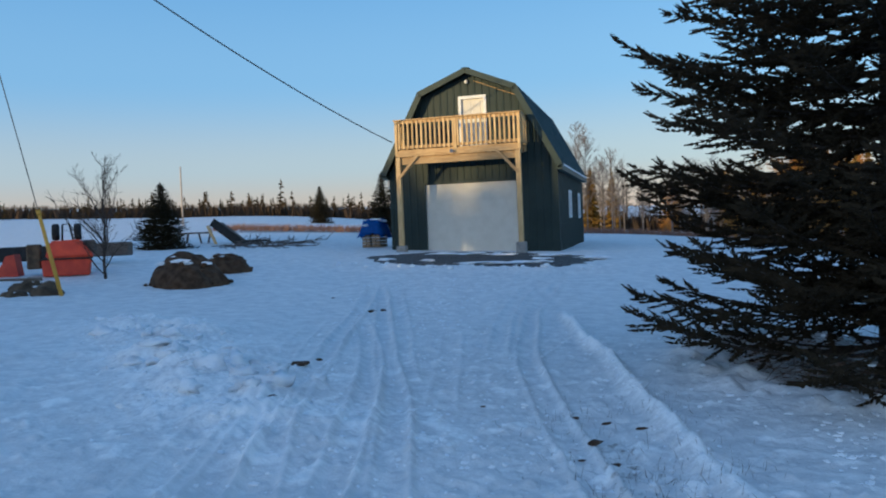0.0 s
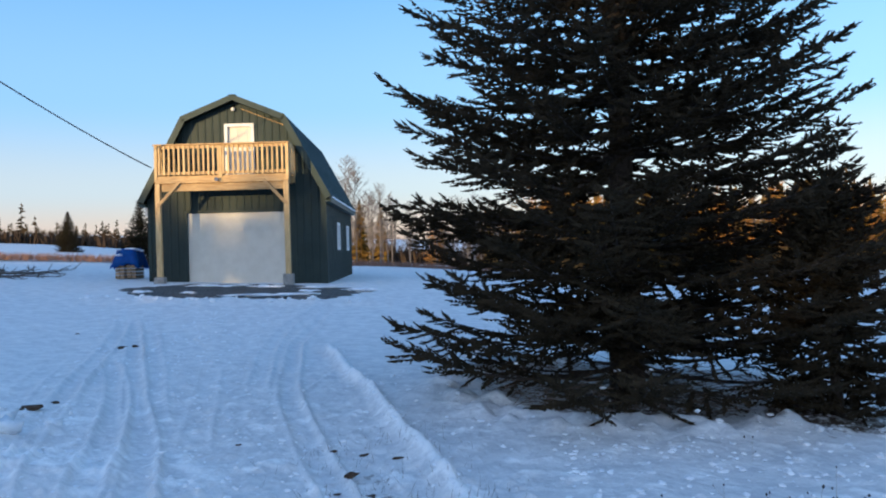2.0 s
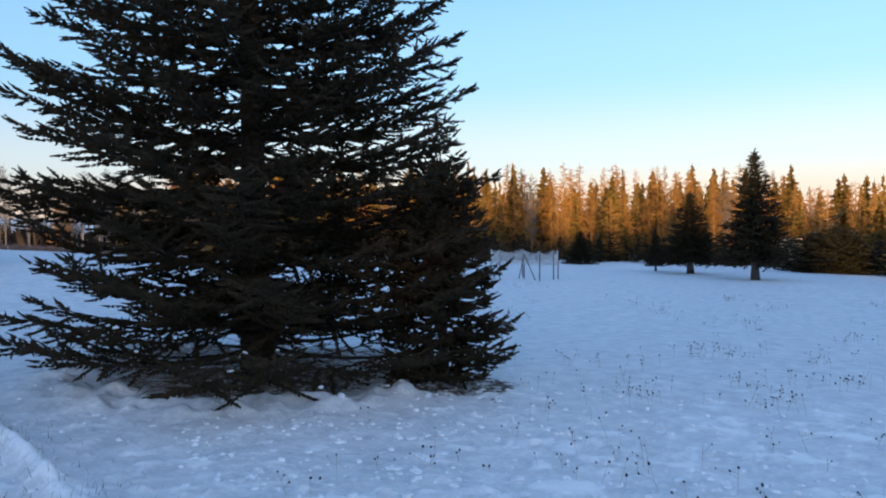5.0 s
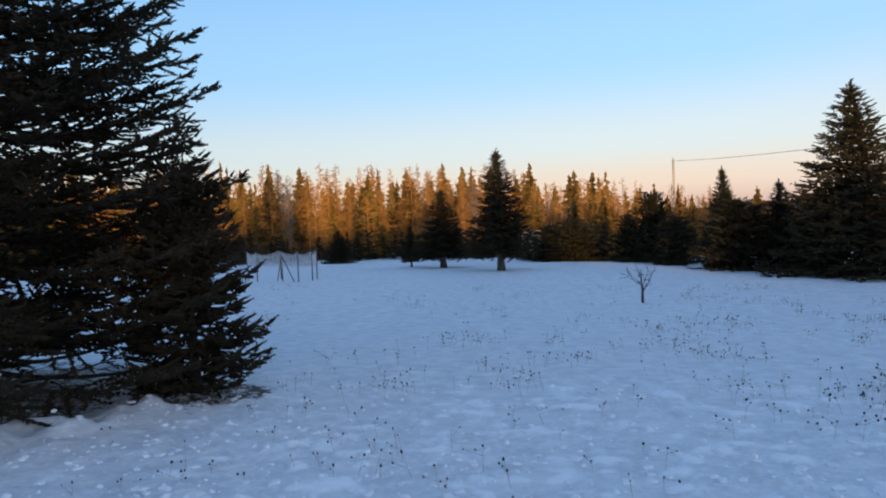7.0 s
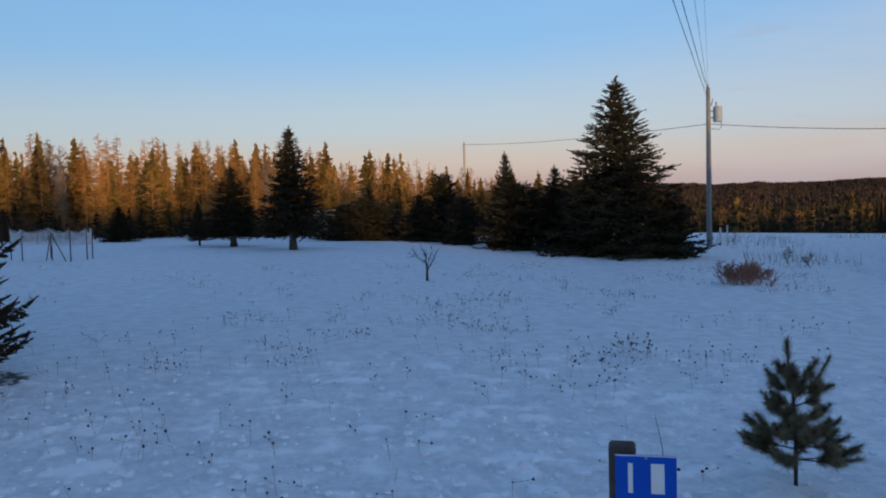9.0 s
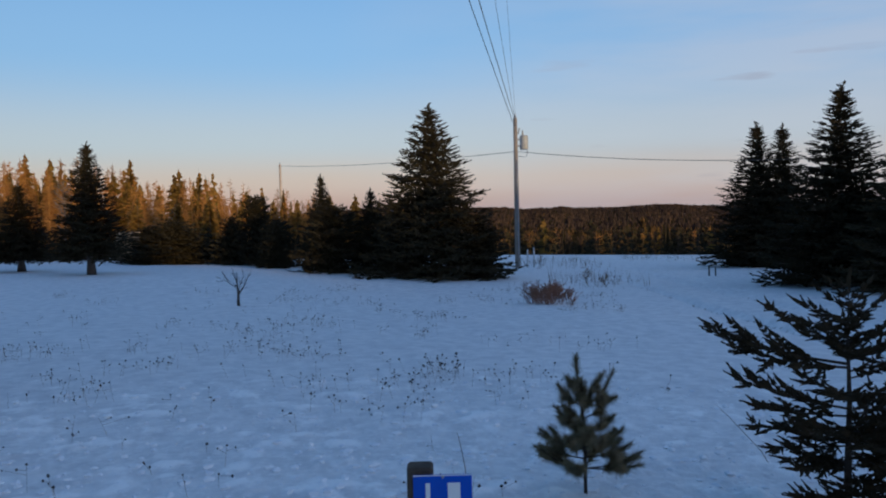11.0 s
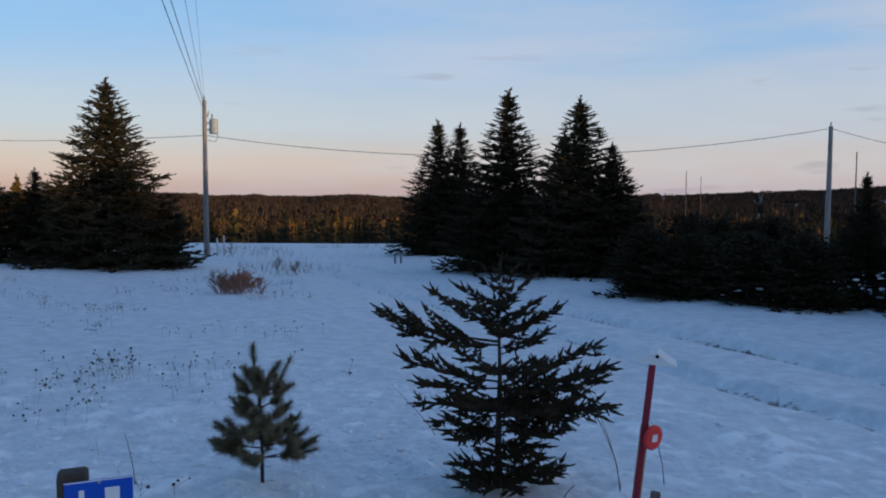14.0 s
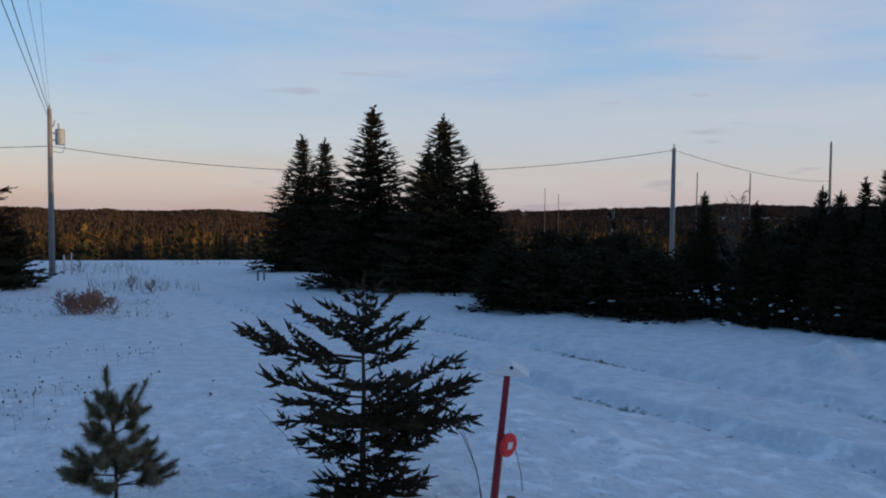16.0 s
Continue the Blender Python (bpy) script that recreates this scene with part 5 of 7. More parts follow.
# young dark growth along the foot of the woods, and the woods down in the valley
spots = []
for i in range(170):
    az = rng.uniform(25, 82)
    d = rng.uniform(49, 56)
    spots.append((d * math.sin(radians(az)), d * math.cos(radians(az)), rng.uniform(0.9, 2.3), rng.uniform(0, 6.3), rng.uniform(1.5, 2.4)))
grove("young_growth", "low dark growth along the foot of the woods", spots, sparse, NEEDLE, "undergrowth")
# olive trees have sun, dull brown ones shade, put into their colour
for name, label, kinds, mat, count, h0, h1 in (("valley_spruces", "dark spruces standing in the valley", sparse, NEEDLE, 300, 8.5, 12.5), ("valley_spruces", "valley spruces with low sun put into olive needles", sparse[:1], NEEDLE_SUNLIT, 90, 8.5, 12.0), ("valley_larches", "russet leafless trees standing in the valley", bare, TWIG, 170, 7.5, 10.5), ("valley_larches", "leafless valley trees with shade put into dull brown", bare, UNDER, 260, 8.0, 11.5)):
    spots = []
    for i in range(count):
        az = rng.uniform(78, 158)
        d = rng.uniform(100, 165)
        spots.append((d * math.sin(radians(az)), d * math.cos(radians(az)), rng.uniform(h0, h1), rng.uniform(0, 6.3), rng.uniform(1.0, 1.5)))
    grove(name, label, spots, kinds, mat)
# unseen woods added behind the viewer; heights and a gap shape the shade
away = (math.sin(radians(SUN_AZIMUTH)), math.cos(radians(SUN_AZIMUTH)))
spots = []
for i in range(132):
    off = -46 + 80 * (i // 2 + rng.random()) / 66
    d = 58 + 5 * (i % 2) + rng.uniform(-1.5, 1.5)
    tall = 7.95 if off > 10.5 else 5.5 if abs(off + 13.5) < 1.6 else 9.4 if off > -15 else 8.0 if off > -21 else 8.9 if off > -25.3 else 10.3
    spots.append((away[0] * d + away[1] * off, away[1] * d - away[0] * off, tall * rng.uniform(0.93, 1.05), rng.uniform(0, 6.3), rng.uniform(1.5, 1.8)))
for i in range(190):
    off, d = -134 + 88 * (i + rng.random()) / 190, rng.uniform(56, 64)
    spots.append((away[0] * d + away[1] * off, away[1] * d - away[0] * off, 9.4 * rng.uniform(0.9, 1.08), rng.uniform(0, 6.3), rng.uniform(1.3, 1.9)))
grove("west_woods", "unseen spruce woods added to block the low sun", spots, [plain_spruce_parts(seed=180 + i, height=7.0, radius=1.4, power=0.7, whorls=15, per=6) for i in range(2)], NEEDLE)


# distant woods in the valley and on the hills
def far_woods():
    r = np.random.default_rng(9)
    tris = {"dark": [], "warm": [], "dull": []}
    # kind, count, nearest, farthest, heights, breadth of a tree against its height
    for band, count, near, far, h0, h1, broad in (("dark", 1500, 160, 260, 6, 10, 0.15), ("warm", 1700, 160, 320, 6, 9, 0.14), ("dull", 1500, 160, 320, 6, 9, 0.16), ("warm", 5200, 260, 900, 5, 9, 0.24), ("dark", 3600, 260, 900, 6, 10, 0.18),
                                                  ("dull", 5200, 260, 900, 5, 9, 0.24), ("dull", 24000, 900, 2350, 7, 11, 0.60), ("dark", 4500, 900, 2350, 7, 11, 0.35), ("warm", 1500, 900, 1700, 6, 9, 0.5)):
        az = np.radians(r.uniform(76, 168, count))
        d = np.sqrt(r.uniform(near ** 2, far ** 2, count))
        if band != "dark":
            # leafless stands keep together, the golden ones as painted sunlit patches
            keep = vnoise(np.degrees(az) * 1.3, d / (0.12 * d + 25), 37) * (1 if band == "warm" else -1) > (-0.35 if band == "warm" else -0.7)
            az, d = az[keep], d[keep]
        deg = np.degrees(az)
        keep = ~((deg > 131.5) & (deg < 142.5) & (d > 1440) & (d < 1600))
        az, d = az[keep], d[keep]
        n = len(d)
        x, y = d * np.sin(az), d * np.cos(az)
        z = lie(x, y)
        h = r.uniform(h0, h1, n) * (1 + 0.25 * vnoise(x / 40, y / 40, 38))
        w = h * broad * r.uniform(0.7, 1.3, n)
        turn = r.random(n) * math.pi
        for k in range(2):
            ux, uy = np.cos(turn + k * 1.57), np.sin(turn + k * 1.57)
            for foot, top, q in ((0.0, 0.85, 1.0), (0.35, 1.0, 0.62)):
                skew = r.uniform(-0.3, 0.3, n) * w
                p0 = np.stack([x + ux * w * q, y + uy * w * q, z + h * (foot + r.uniform(0, 0.2, n))], 1)
                p1 = np.stack([x - ux * w * q, y - uy * w * q, z + h * (foot + r.uniform(0, 0.2, n))], 1)
                p2 = np.stack([x + skew * (1 - top), y, z + h * top], 1)
                tris[band].append(np.stack([p0, p1, p2], 1))
    tagged(new("far_woods", soup_mesh("far_spruce_woods", np.concatenate(tris["dark"]), NEEDLE)), "dark spruce woods filling the far valley", "woods", kind="stuff")
    tagged(new("far_woods", soup_mesh("far_mixed_woods", np.concatenate(tris["warm"]), FAR_SUNLIT)), "far valley leafless woods with low sun put into golden brown", "woods", kind="stuff")
    tagged(new("far_woods", soup_mesh("far_bare_woods", np.concatenate(tris["dull"]), FAR_TWIG)), "dull brown leafless woods on the far hills", "woods", kind="stuff")


far_woods()
for ob in stock:
    for child in list(ob.children_recursive):
        bpy.data.objects.remove(child)
    bpy.data.objects.remove(ob)

# ---- poles and cables ----
def fall(x, y):
    """How far the land has risen or fallen from where the viewer stands."""
    return 0.020 * y - 0.032 * x


def cable(points, r, label, sag=0.0):
    (x0, y0, z0), (x1, y1, z1) = points
    n = 28
    pts = [(x0 + (x1 - x0) * i / n, y0 + (y1 - y0) * i / n, z0 + (z1 - z0) * i / n - sag * 4 * (i / n) * (1 - i / n)) for i in range(n + 1)]
    me = bpy.data.meshes.new("power_line")
    bm = tube(bmesh.new(), pts, r, 5)
    bm.to_mesh(me)
    bm.free()
    me.materials.append(WIRE)
    return tagged(new("power_line", me), label, "power line", "overhead lines")


def utility_pole(x, y, top, mat, label, tank=0.0, lean=0.0, arm=False):
    base = float(lie(x, y))
    ob = thing("utility_pole", pose(x, y, base, 0, lean, 0), label, "utility pole", "utility poles")
    h = top - base
    part("shaft", tube(bmesh.new(), [(0, 0, -0.3), (0, 0, h * 0.5), (0, 0, h)], [0.135, 0.115, 0.09], 12), mat, ob)
    part("pin", tube(bmesh.new(), [(0, 0, h - 0.01), (0, 0, h + 0.12), (0, 0, h + 0.2)], [0.02, 0.035, 0.02], 8), METAL, ob)
    if arm:
        part("crossarm", boxed(-0.05, 0.05, -1.3, 1.3, h - 0.5, h - 0.38, bevel=0.01), mat, ob)
    if tank:
        can = part("transformer", lathe(bmesh.new(), [(0.19, 0), (0.20, 0.03), (0.20, 0.62), (0.17, 0.68), (0.06, 0.70)], 18, pose(-0.05, -0.40, tank - base)), TRANSFORMER, ob, "grey cylindrical transformer tank")
        part("bracket", boxed(-0.09, -0.01, -0.25, -0.08, tank - base + 0.15, tank - base + 0.23), METAL, can)
        part("bracket", boxed(-0.09, -0.01, -0.25, -0.08, tank - base + 0.45, tank - base + 0.53), METAL, can)
        part("bushing", lathe(bmesh.new(), [(0.03, 0), (0.05, 0.05), (0.03, 0.1), (0.05, 0.15), (0.02, 0.24)], 10, pose(-0.05, -0.34, tank - base + 0.69)), TRANSFORMER, can)
        part("fuse_cutout", tube(bmesh.new(), [(-0.05, -0.12, tank - base + 0.75), (-0.05, -0.20, tank - base + 1.05)], 0.03, 8), TRANSFORMER, ob)
        pts = [(-0.05, -0.45 - 0.12 * math.sin(q * 3.1), tank - base + 0.1 - q * 0.45) for q in (0, 0.2, 0.4, 0.6, 0.8, 1.0)]
        part("drip_loop", tube(bmesh.new(), pts + [(-0.05, -0.12, tank - base - 0.30)], 0.012, 6), WIRE, ob)
        part("conduit", tube(bmesh.new(), [(-0.13, -0.05, 0), (-0.12, -0.05, h * 0.55), (-0.10, -0.05, h * 0.72)], 0.02, 8), METAL, ob)
    return ob


utility_pole(38.5, -1.80, 5.82, POLE_WOOD, "weathered wooden utility pole with a grey transformer", tank=4.28)
utility_pole(70.7, 18.35, 5.86, POLE_PALE, "distant pale wooden utility pole among trees")
utility_pole(29.5, -29.2, 4.72, POLE_WOOD, "wooden utility pole behind dark spruces")
utility_pole(44.5, -61.7, 7.55, POLE_WOOD, "far thin utility pole over the trees")
utility_pole(-8.5, 13.85, 8.86, POLE_WOOD, "wooden utility pole held by a guy wire")
utility_pole(-11.8, 1.2, 8.31, POLE_WOOD, "wooden utility pole with a crossarm", arm=True)
cable([(70.7, 18.35, 5.72), (38.5, -1.72, 4.20)], 0.014, "thin sagging cable between utility poles", 0.25)
cable([(38.5, -1.88, 4.20), (29.5, -29.1, 4.60)], 0.014, "thin sagging cable over the spruces", 1.1)
cable([(29.5, -29.3, 4.60), (44.5, -61.6, 4.25)], 0.014, "thin sagging cable over the spruces", 0.4)
cable([(38.5, -1.75, 5.44), (-11.8, 2.20, 7.96)], 0.011, "high cable running overhead", 0.15)
cable([(38.5, -1.85, 5.44), (-11.8, 1.80, 7.96)], 0.011, "high cable running overhead", 0.15)
cable([(38.5, -1.78, 5.80), (-11.8, 0.90, 8.31)], 0.006, "high thin cable running overhead", 0.15)
cable([(38.5, -1.82, 5.84), (-11.8, 0.20, 8.31)], 0.004, "high thin cable running overhead", 0.15)
cable([(-8.5, 13.85, 8.66), (-1.50, 25.85, 4.52)], 0.018, "service cable running down to the barn", 0.32)
guard = thing("guy_guard", pose(0, 0, 0), "yellow plastic guard leaning on a guy wire", "guy guard")
g0, g1 = Vector((-7.32, 15.18, float(snow_top(-7.32, 15.18)) - 0.1)), Vector((-7.62, 15.03, 2.24))
part("sleeve", tube(bmesh.new(), [g0, g1], [0.042, 0.034], 10), YELLOW, guard)
part("collar", tube(bmesh.new(), [g1 - (g1 - g0).normalized() * 0.04, g1 + (g1 - g0).normalized() * 0.06], 0.046, 10), YELLOW, guard)
part("guy_wire", tube(bmesh.new(), [g1, (-8.48, 13.9, 8.5)], 0.009, 6), WIRE, guard)


# ---- young trees by the mail post ----
def little_spruce():
    ob = thing("spruce_sapling", on_ground(4.50, -2.47), "sparse little spruce with stubby dark shoots", "sapling")
    limbs = []
    # height of the root, bearing, reach, rise and bend of each limb, whorl by whorl
    for z0, deg, long, rise, bend in ((0.88, 76, 0.68, 0.06, 0.22), (0.86, 84, 0.56, 0.02, 0.16), (1.06, 80, 0.38, 0.12, 0.18), (1.10, 60, 0.24, 0.2, 0.2), (1.17, 90, 0.15, 0.5, 0.2),
                                      (0.64, 78, 0.54, 0.10, 0.16), (0.60, 88, 0.47, 0.02, 0.10), (0.54, 72, 0.45, -0.10, 0.02), (0.44, 80, 0.36, -0.10, 0.02), (0.36, 74, 0.30, -0.10, 0.05),
                                      (1.12, -104, 0.21, 0.45, 0.25), (1.02, -98, 0.24, 0.25, 0.15), (0.90, -106, 0.36, 0.30, 0.20), (0.84, -96, 0.30, 0.15, 0.15),
                                      (0.60, -102, 0.62, 0.22, 0.20), (0.58, -106, 0.69, 0.10, 0.12), (0.54, -98, 0.67, 0.06, 0.08), (0.50, -112, 0.68, -0.04, 0.04), (0.46, -100, 0.60, -0.08, 0.04),
                                      (0.40, -94, 0.47, -0.08, 0.02), (0.28, -104, 0.30, -0.15, 0.0),
                                      (0.13, 84, 0.25, 0.10, 0.0), (0.10, 100, 0.27, -0.05, 0.0), (0.09, 130, 0.30, -0.10, 0.0), (0.10, -100, 0.42, -0.2, 0.0), (0.11, -120, 0.36, -0.2, 0.0), (0.09, 170, 0.26, -0.1, 0.0),
                                      (0.92, 165, 0.28, 0.1, 0.15), (0.90, -20, 0.30, 0.1, 0.15), (0.72, 150, 0.34, 0.05, 0.1), (0.70, -150, 0.36, 0.08, 0.1), (0.70, 20, 0.34, 0.05, 0.1), (0.62, -60, 0.40, 0.08, 0.1),
                                      (0.55, 130, 0.40, -0.02, 0.1), (0.52, 170, 0.40, -0.02, 0.1), (0.50, -160, 0.42, 0.0, 0.1), (0.52, -130, 0.46, 0.02, 0.1), (0.46, 40, 0.36, -0.04, 0.05), (0.46, -50, 0.46, -0.02, 0.08),
                                      (0.40, 200, 0.34, -0.08, 0.05), (0.38, -125, 0.40, -0.06, 0.05), (0.36, 110, 0.32, -0.08, 0.05), (0.30, 0, 0.32, -0.1, 0.05), (0.26, -140, 0.28, -0.1, 0.0), (0.26, 140, 0.28, -0.1, 0.0),
                                      (1.06, 150, 0.20, 0.3, 0.2), (1.05, -40, 0.22, 0.3, 0.2), (1.00, -150, 0.24, 0.2, 0.2), (1.18, -10, 0.14, 0.5, 0.2), (1.16, 180, 0.13, 0.5, 0.2), (1.22, -100, 0.10, 0.8, 0.2), (1.22, 80, 0.10, 0.8, 0.2),
                                      (0.98, 95, 0.26, 0.15, 0.2), (1.02, 130, 0.22, 0.2, 0.2), (0.94, -120, 0.26, 0.2, 0.2), (0.80, -80, 0.28, 0.15, 0.15), (0.60, 190, 0.30, 0.0, 0.1), (0.44, -80, 0.44, -0.04, 0.06), (0.34, -110, 0.34, -0.1, 0.04), (0.32, 84, 0.26, -0.1, 0.04), (0.22, 160, 0.24, -0.1, 0.0), (0.20, -70, 0.26, -0.1, 0.0),
                                      (0.08, 92, 0.28, 0.04, 0.0), (0.07, 112, 0.28, -0.02, 0.0), (0.08, 145, 0.30, -0.05, 0.0), (0.07, 180, 0.28, -0.05, 0.0), (0.08, -108, 0.34, -0.1, 0.0), (0.07, -135, 0.32, -0.1, 0.0), (0.16, 88, 0.26, 0.0, 0.0), (0.18, -96, 0.30, -0.1, 0.0)):
        limbs.append((z0, radians(deg), long * (0.94 if deg < -80 else 1.02), rise, bend))
    wood, green = spruce_parts(seed=5, height=1.36, radius=0.02, whorl=0.35, per=1, twig_step=0.056, shoot_len=0.064, needle=0.0175, width=0.0068, count=14, core=0.0115,
                               low=0.5, inner=0.20, lift=(-0.35, 0.65), twig=0.40, sag=0.0, droop=0.1, extra=limbs, blunt=0.5)
    hang(new("trunk", trunk_mesh("trunk", 1.32, 0.026, DARK_BARK, 4, 0.03)), ob)
    hang(new("bough", soup_mesh("bough", wood, DARK_BARK)), ob)
    hang(new("crown", soup_mesh("crown", green, NEEDLE_NEAR)), ob)


def little_pine():
    ob = thing("pine_sapling", on_ground(4.96, -1.13), "small young pine with long bristly needles", "sapling")
    r = np.random.default_rng(12)
    p, d, l, w0, w1 = [], [], [], [], []

    def brush_end(a, b, start):
        """A needled shoot along the last part of a limb."""
        p.append(a + (b - a) * start), d.append(b - a), l.append(float(np.linalg.norm(b - a)) * (1 - start))

    # height of the root, bearing, reach, height of the tip over the root, side shoots
    for z0, deg, long, up, forks in ((0.15, -102, 0.29, 0.12, 3), (0.15, -116, 0.30, 0.07, 3), (0.15, 80, 0.27, 0.12, 3), (0.16, 64, 0.26, 0.03, 3), (0.15, 150, 0.22, 0.08, 2), (0.16, -20, 0.20, 0.12, 2),
                                     (0.27, 84, 0.24, 0.11, 3), (0.27, 130, 0.15, 0.10, 2), (0.28, -150, 0.16, 0.10, 2), (0.28, -96, 0.20, 0.12, 2), (0.27, 20, 0.14, 0.12, 2),
                                     (0.38, 150, 0.09, 0.09, 1), (0.38, -104, 0.15, 0.10, 2), (0.40, 78, 0.16, 0.12, 2), (0.40, 62, 0.15, 0.05, 1), (0.36, -170, 0.10, 0.06, 1),
                                     (0.62, 84, 0.09, 0.08, 1), (0.62, -94, 0.09, 0.10, 1), (0.60, 160, 0.07, 0.10, 1), (0.53, 78, 0.14, 0.12, 2), (0.53, -102, 0.15, 0.22, 1), (0.53, -98, 0.16, 0.06, 1), (0.53, -160, 0.08, 0.12, 1), (0.53, 30, 0.09, 0.14, 1), (0.22, -106, 0.24, 0.10, 3), (0.21, 74, 0.25, 0.06, 3), (0.33, 170, 0.12, 0.08, 2), (0.24, -60, 0.20, 0.10, 2), (0.46, -90, 0.12, 0.12, 1), (0.46, 100, 0.12, 0.08, 1)):
        root = np.array([0, 0, z0])
        a = np.array([math.cos(radians(deg)), math.sin(radians(deg)), 0])
        long *= 1.12
        tip = root + a * long + np.array([0, 0, up])
        mid = root + a * long * 0.55 + np.array([0, 0, up * 0.25])
        w0 += [root, mid]
        w1 += [mid, tip]
        brush_end(root, mid, 0.55)
        brush_end(mid, tip, 0.0)
        for k in range(forks):
            turn = radians(deg + (-48, 46, 12)[k])
            q = root + (mid - root) * r.uniform(0.65, 1.0)
            e = q + np.array([math.cos(turn), math.sin(turn), r.uniform(0.3, 0.8)]) * long * r.uniform(0.32, 0.5)
            w0.append(q)
            w1.append(e)
            brush_end(q, e, 0.2)
    stem = [np.array([0, 0, 0.30]), np.array([0.0, 0.015, 0.52]), np.array([0.0, 0.04, 0.70]), np.array([0.0, 0.05, 0.83])]
    for a, b in zip(stem, stem[1:]):
        brush_end(a, b, 0.1)
    green = shoots(r, p, d, np.array(l), 0.072, 0.0023, 190, 0.004, 0.4, 1.35)
    hang(new("trunk", soup_mesh("trunk", sticks([(0, 0, -0.1), (0, 0, 0.3)] + stem[1:-1], [(0, 0, 0.3), stem[1]] + stem[2:], np.array([0.015, 0.012, 0.009, 0.006]), np.array([0.012, 0.009, 0.006, 0.004])), DARK_BARK)), ob)
    hang(new("bough", soup_mesh("bough", sticks(w0, w1, 0.006, 0.0035), DARK_BARK)), ob)
    hang(new("crown", soup_mesh("crown", green, PINE)), ob)


little_spruce()
little_pine()

# ---- number sign and marker post ----
sign = thing("number_sign", pose(3.58, -0.33, float(snow_top(3.58, -0.33)), 0, 0, 4), "blue number sign on a short dark wooden post", "sign")
part("post", boxed(-0.02, 0.09, 0.01, 0.125, -0.15, 0.565, bevel=0.012), POST_WOOD, sign)
plate = part("plate", boxed(-0.032, -0.024, -0.155, 0.098, 0.33, 0.54, bevel=0.002), SIGN_BLUE, sign, "glossy blue plate")
part("edge_strip", boxed(-0.033, -0.0325, -0.155, 0.098, 0.535, 0.5395), WHITE_TRIM, plate)
for y0, y1 in ((0.025, 0.045), (-0.105, -0.05)):
    part("bar", boxed(-0.036, -0.033, y0, y1, 0.375, 0.505, bevel=0.001), WHITE_TRIM, plate, "plain white bar")
part("screw", lathe(bmesh.new(), [(0.006, 0), (0.006, 0.004), (0.003, 0.006)], 8, pose(-0.032, -0.03, 0.53, 0, -90, 0)), METAL, plate)

marker = thing("marker_post", pose(2.68, -2.20, fall(2.68, -2.2) + 0.02, 0, 0, -122), "leaning crimson marker post with a red reflector", "marker post")
lean = pose(0, 0, 0, 0.0, 5.5, 0)
part("post", boxed(-0.012, 0.012, -0.012, 0.012, -0.1, 1.10, bevel=0.003, m=lean), RED_POST, marker)
part("lath", boxed(-0.014, 0.018, 0.022, 0.034, -0.1, 0.86, bevel=0.002, m=lean), LUMBER, marker)
cap = bmesh.new()
ring = [(-0.082, -0.004), (-0.014, 0.030), (0.014, 0.031), (0.082, -0.004), (0.03, -0.008), (-0.03, -0.008)]
lo = [cap.verts.new(lean @ Vector((x, -0.022, 1.10 + z))) for x, z in ring]
hi = [cap.verts.new(lean @ Vector((x, 0.030, 1.115 + z))) for x, z in ring]
cap.faces.new(lo), cap.faces.new(hi[::-1])
for i in range(6):
    cap.faces.new((lo[i], hi[i], hi[(i + 1) % 6], lo[(i + 1) % 6]))
bmesh.ops.recalc_face_normals(cap, faces=cap.faces)
cap = part("cap", cap, WHITE_TRIM, marker, "white plastic cap")
part("bolt", lathe(bmesh.new(), [(0.007, 0), (0.007, 0.004)], 10, lean @ pose(0.012, -0.024, 1.125, 90)), DARK, cap)
disc = part("reflector", lathe(bmesh.new(), [(0.030, 0), (0.046, 0.004), (0.046, 0.012), (0.036, 0.016)], 24, lean @ pose(0.026, -0.016, 0.83, 90, 0, 0) @ Matrix.Rotation(radians(48), 4, "Y")), DISC_RED, marker, "round red reflector")
part("sticker", boxed(-0.013, 0.013, -0.013, 0.013, 0.0162, 0.0180, m=lean @ pose(0.026, -0.016, 0.83, 90, 0, 0) @ Matrix.Rotation(radians(48), 4, "Y")), WHITE_TRIM, disc)
part("stub", boxed(0.05, 0.085, 0.0, 0.03, -0.1, 0.62, bevel=0.004, m=lean), OLD_WOOD, marker)


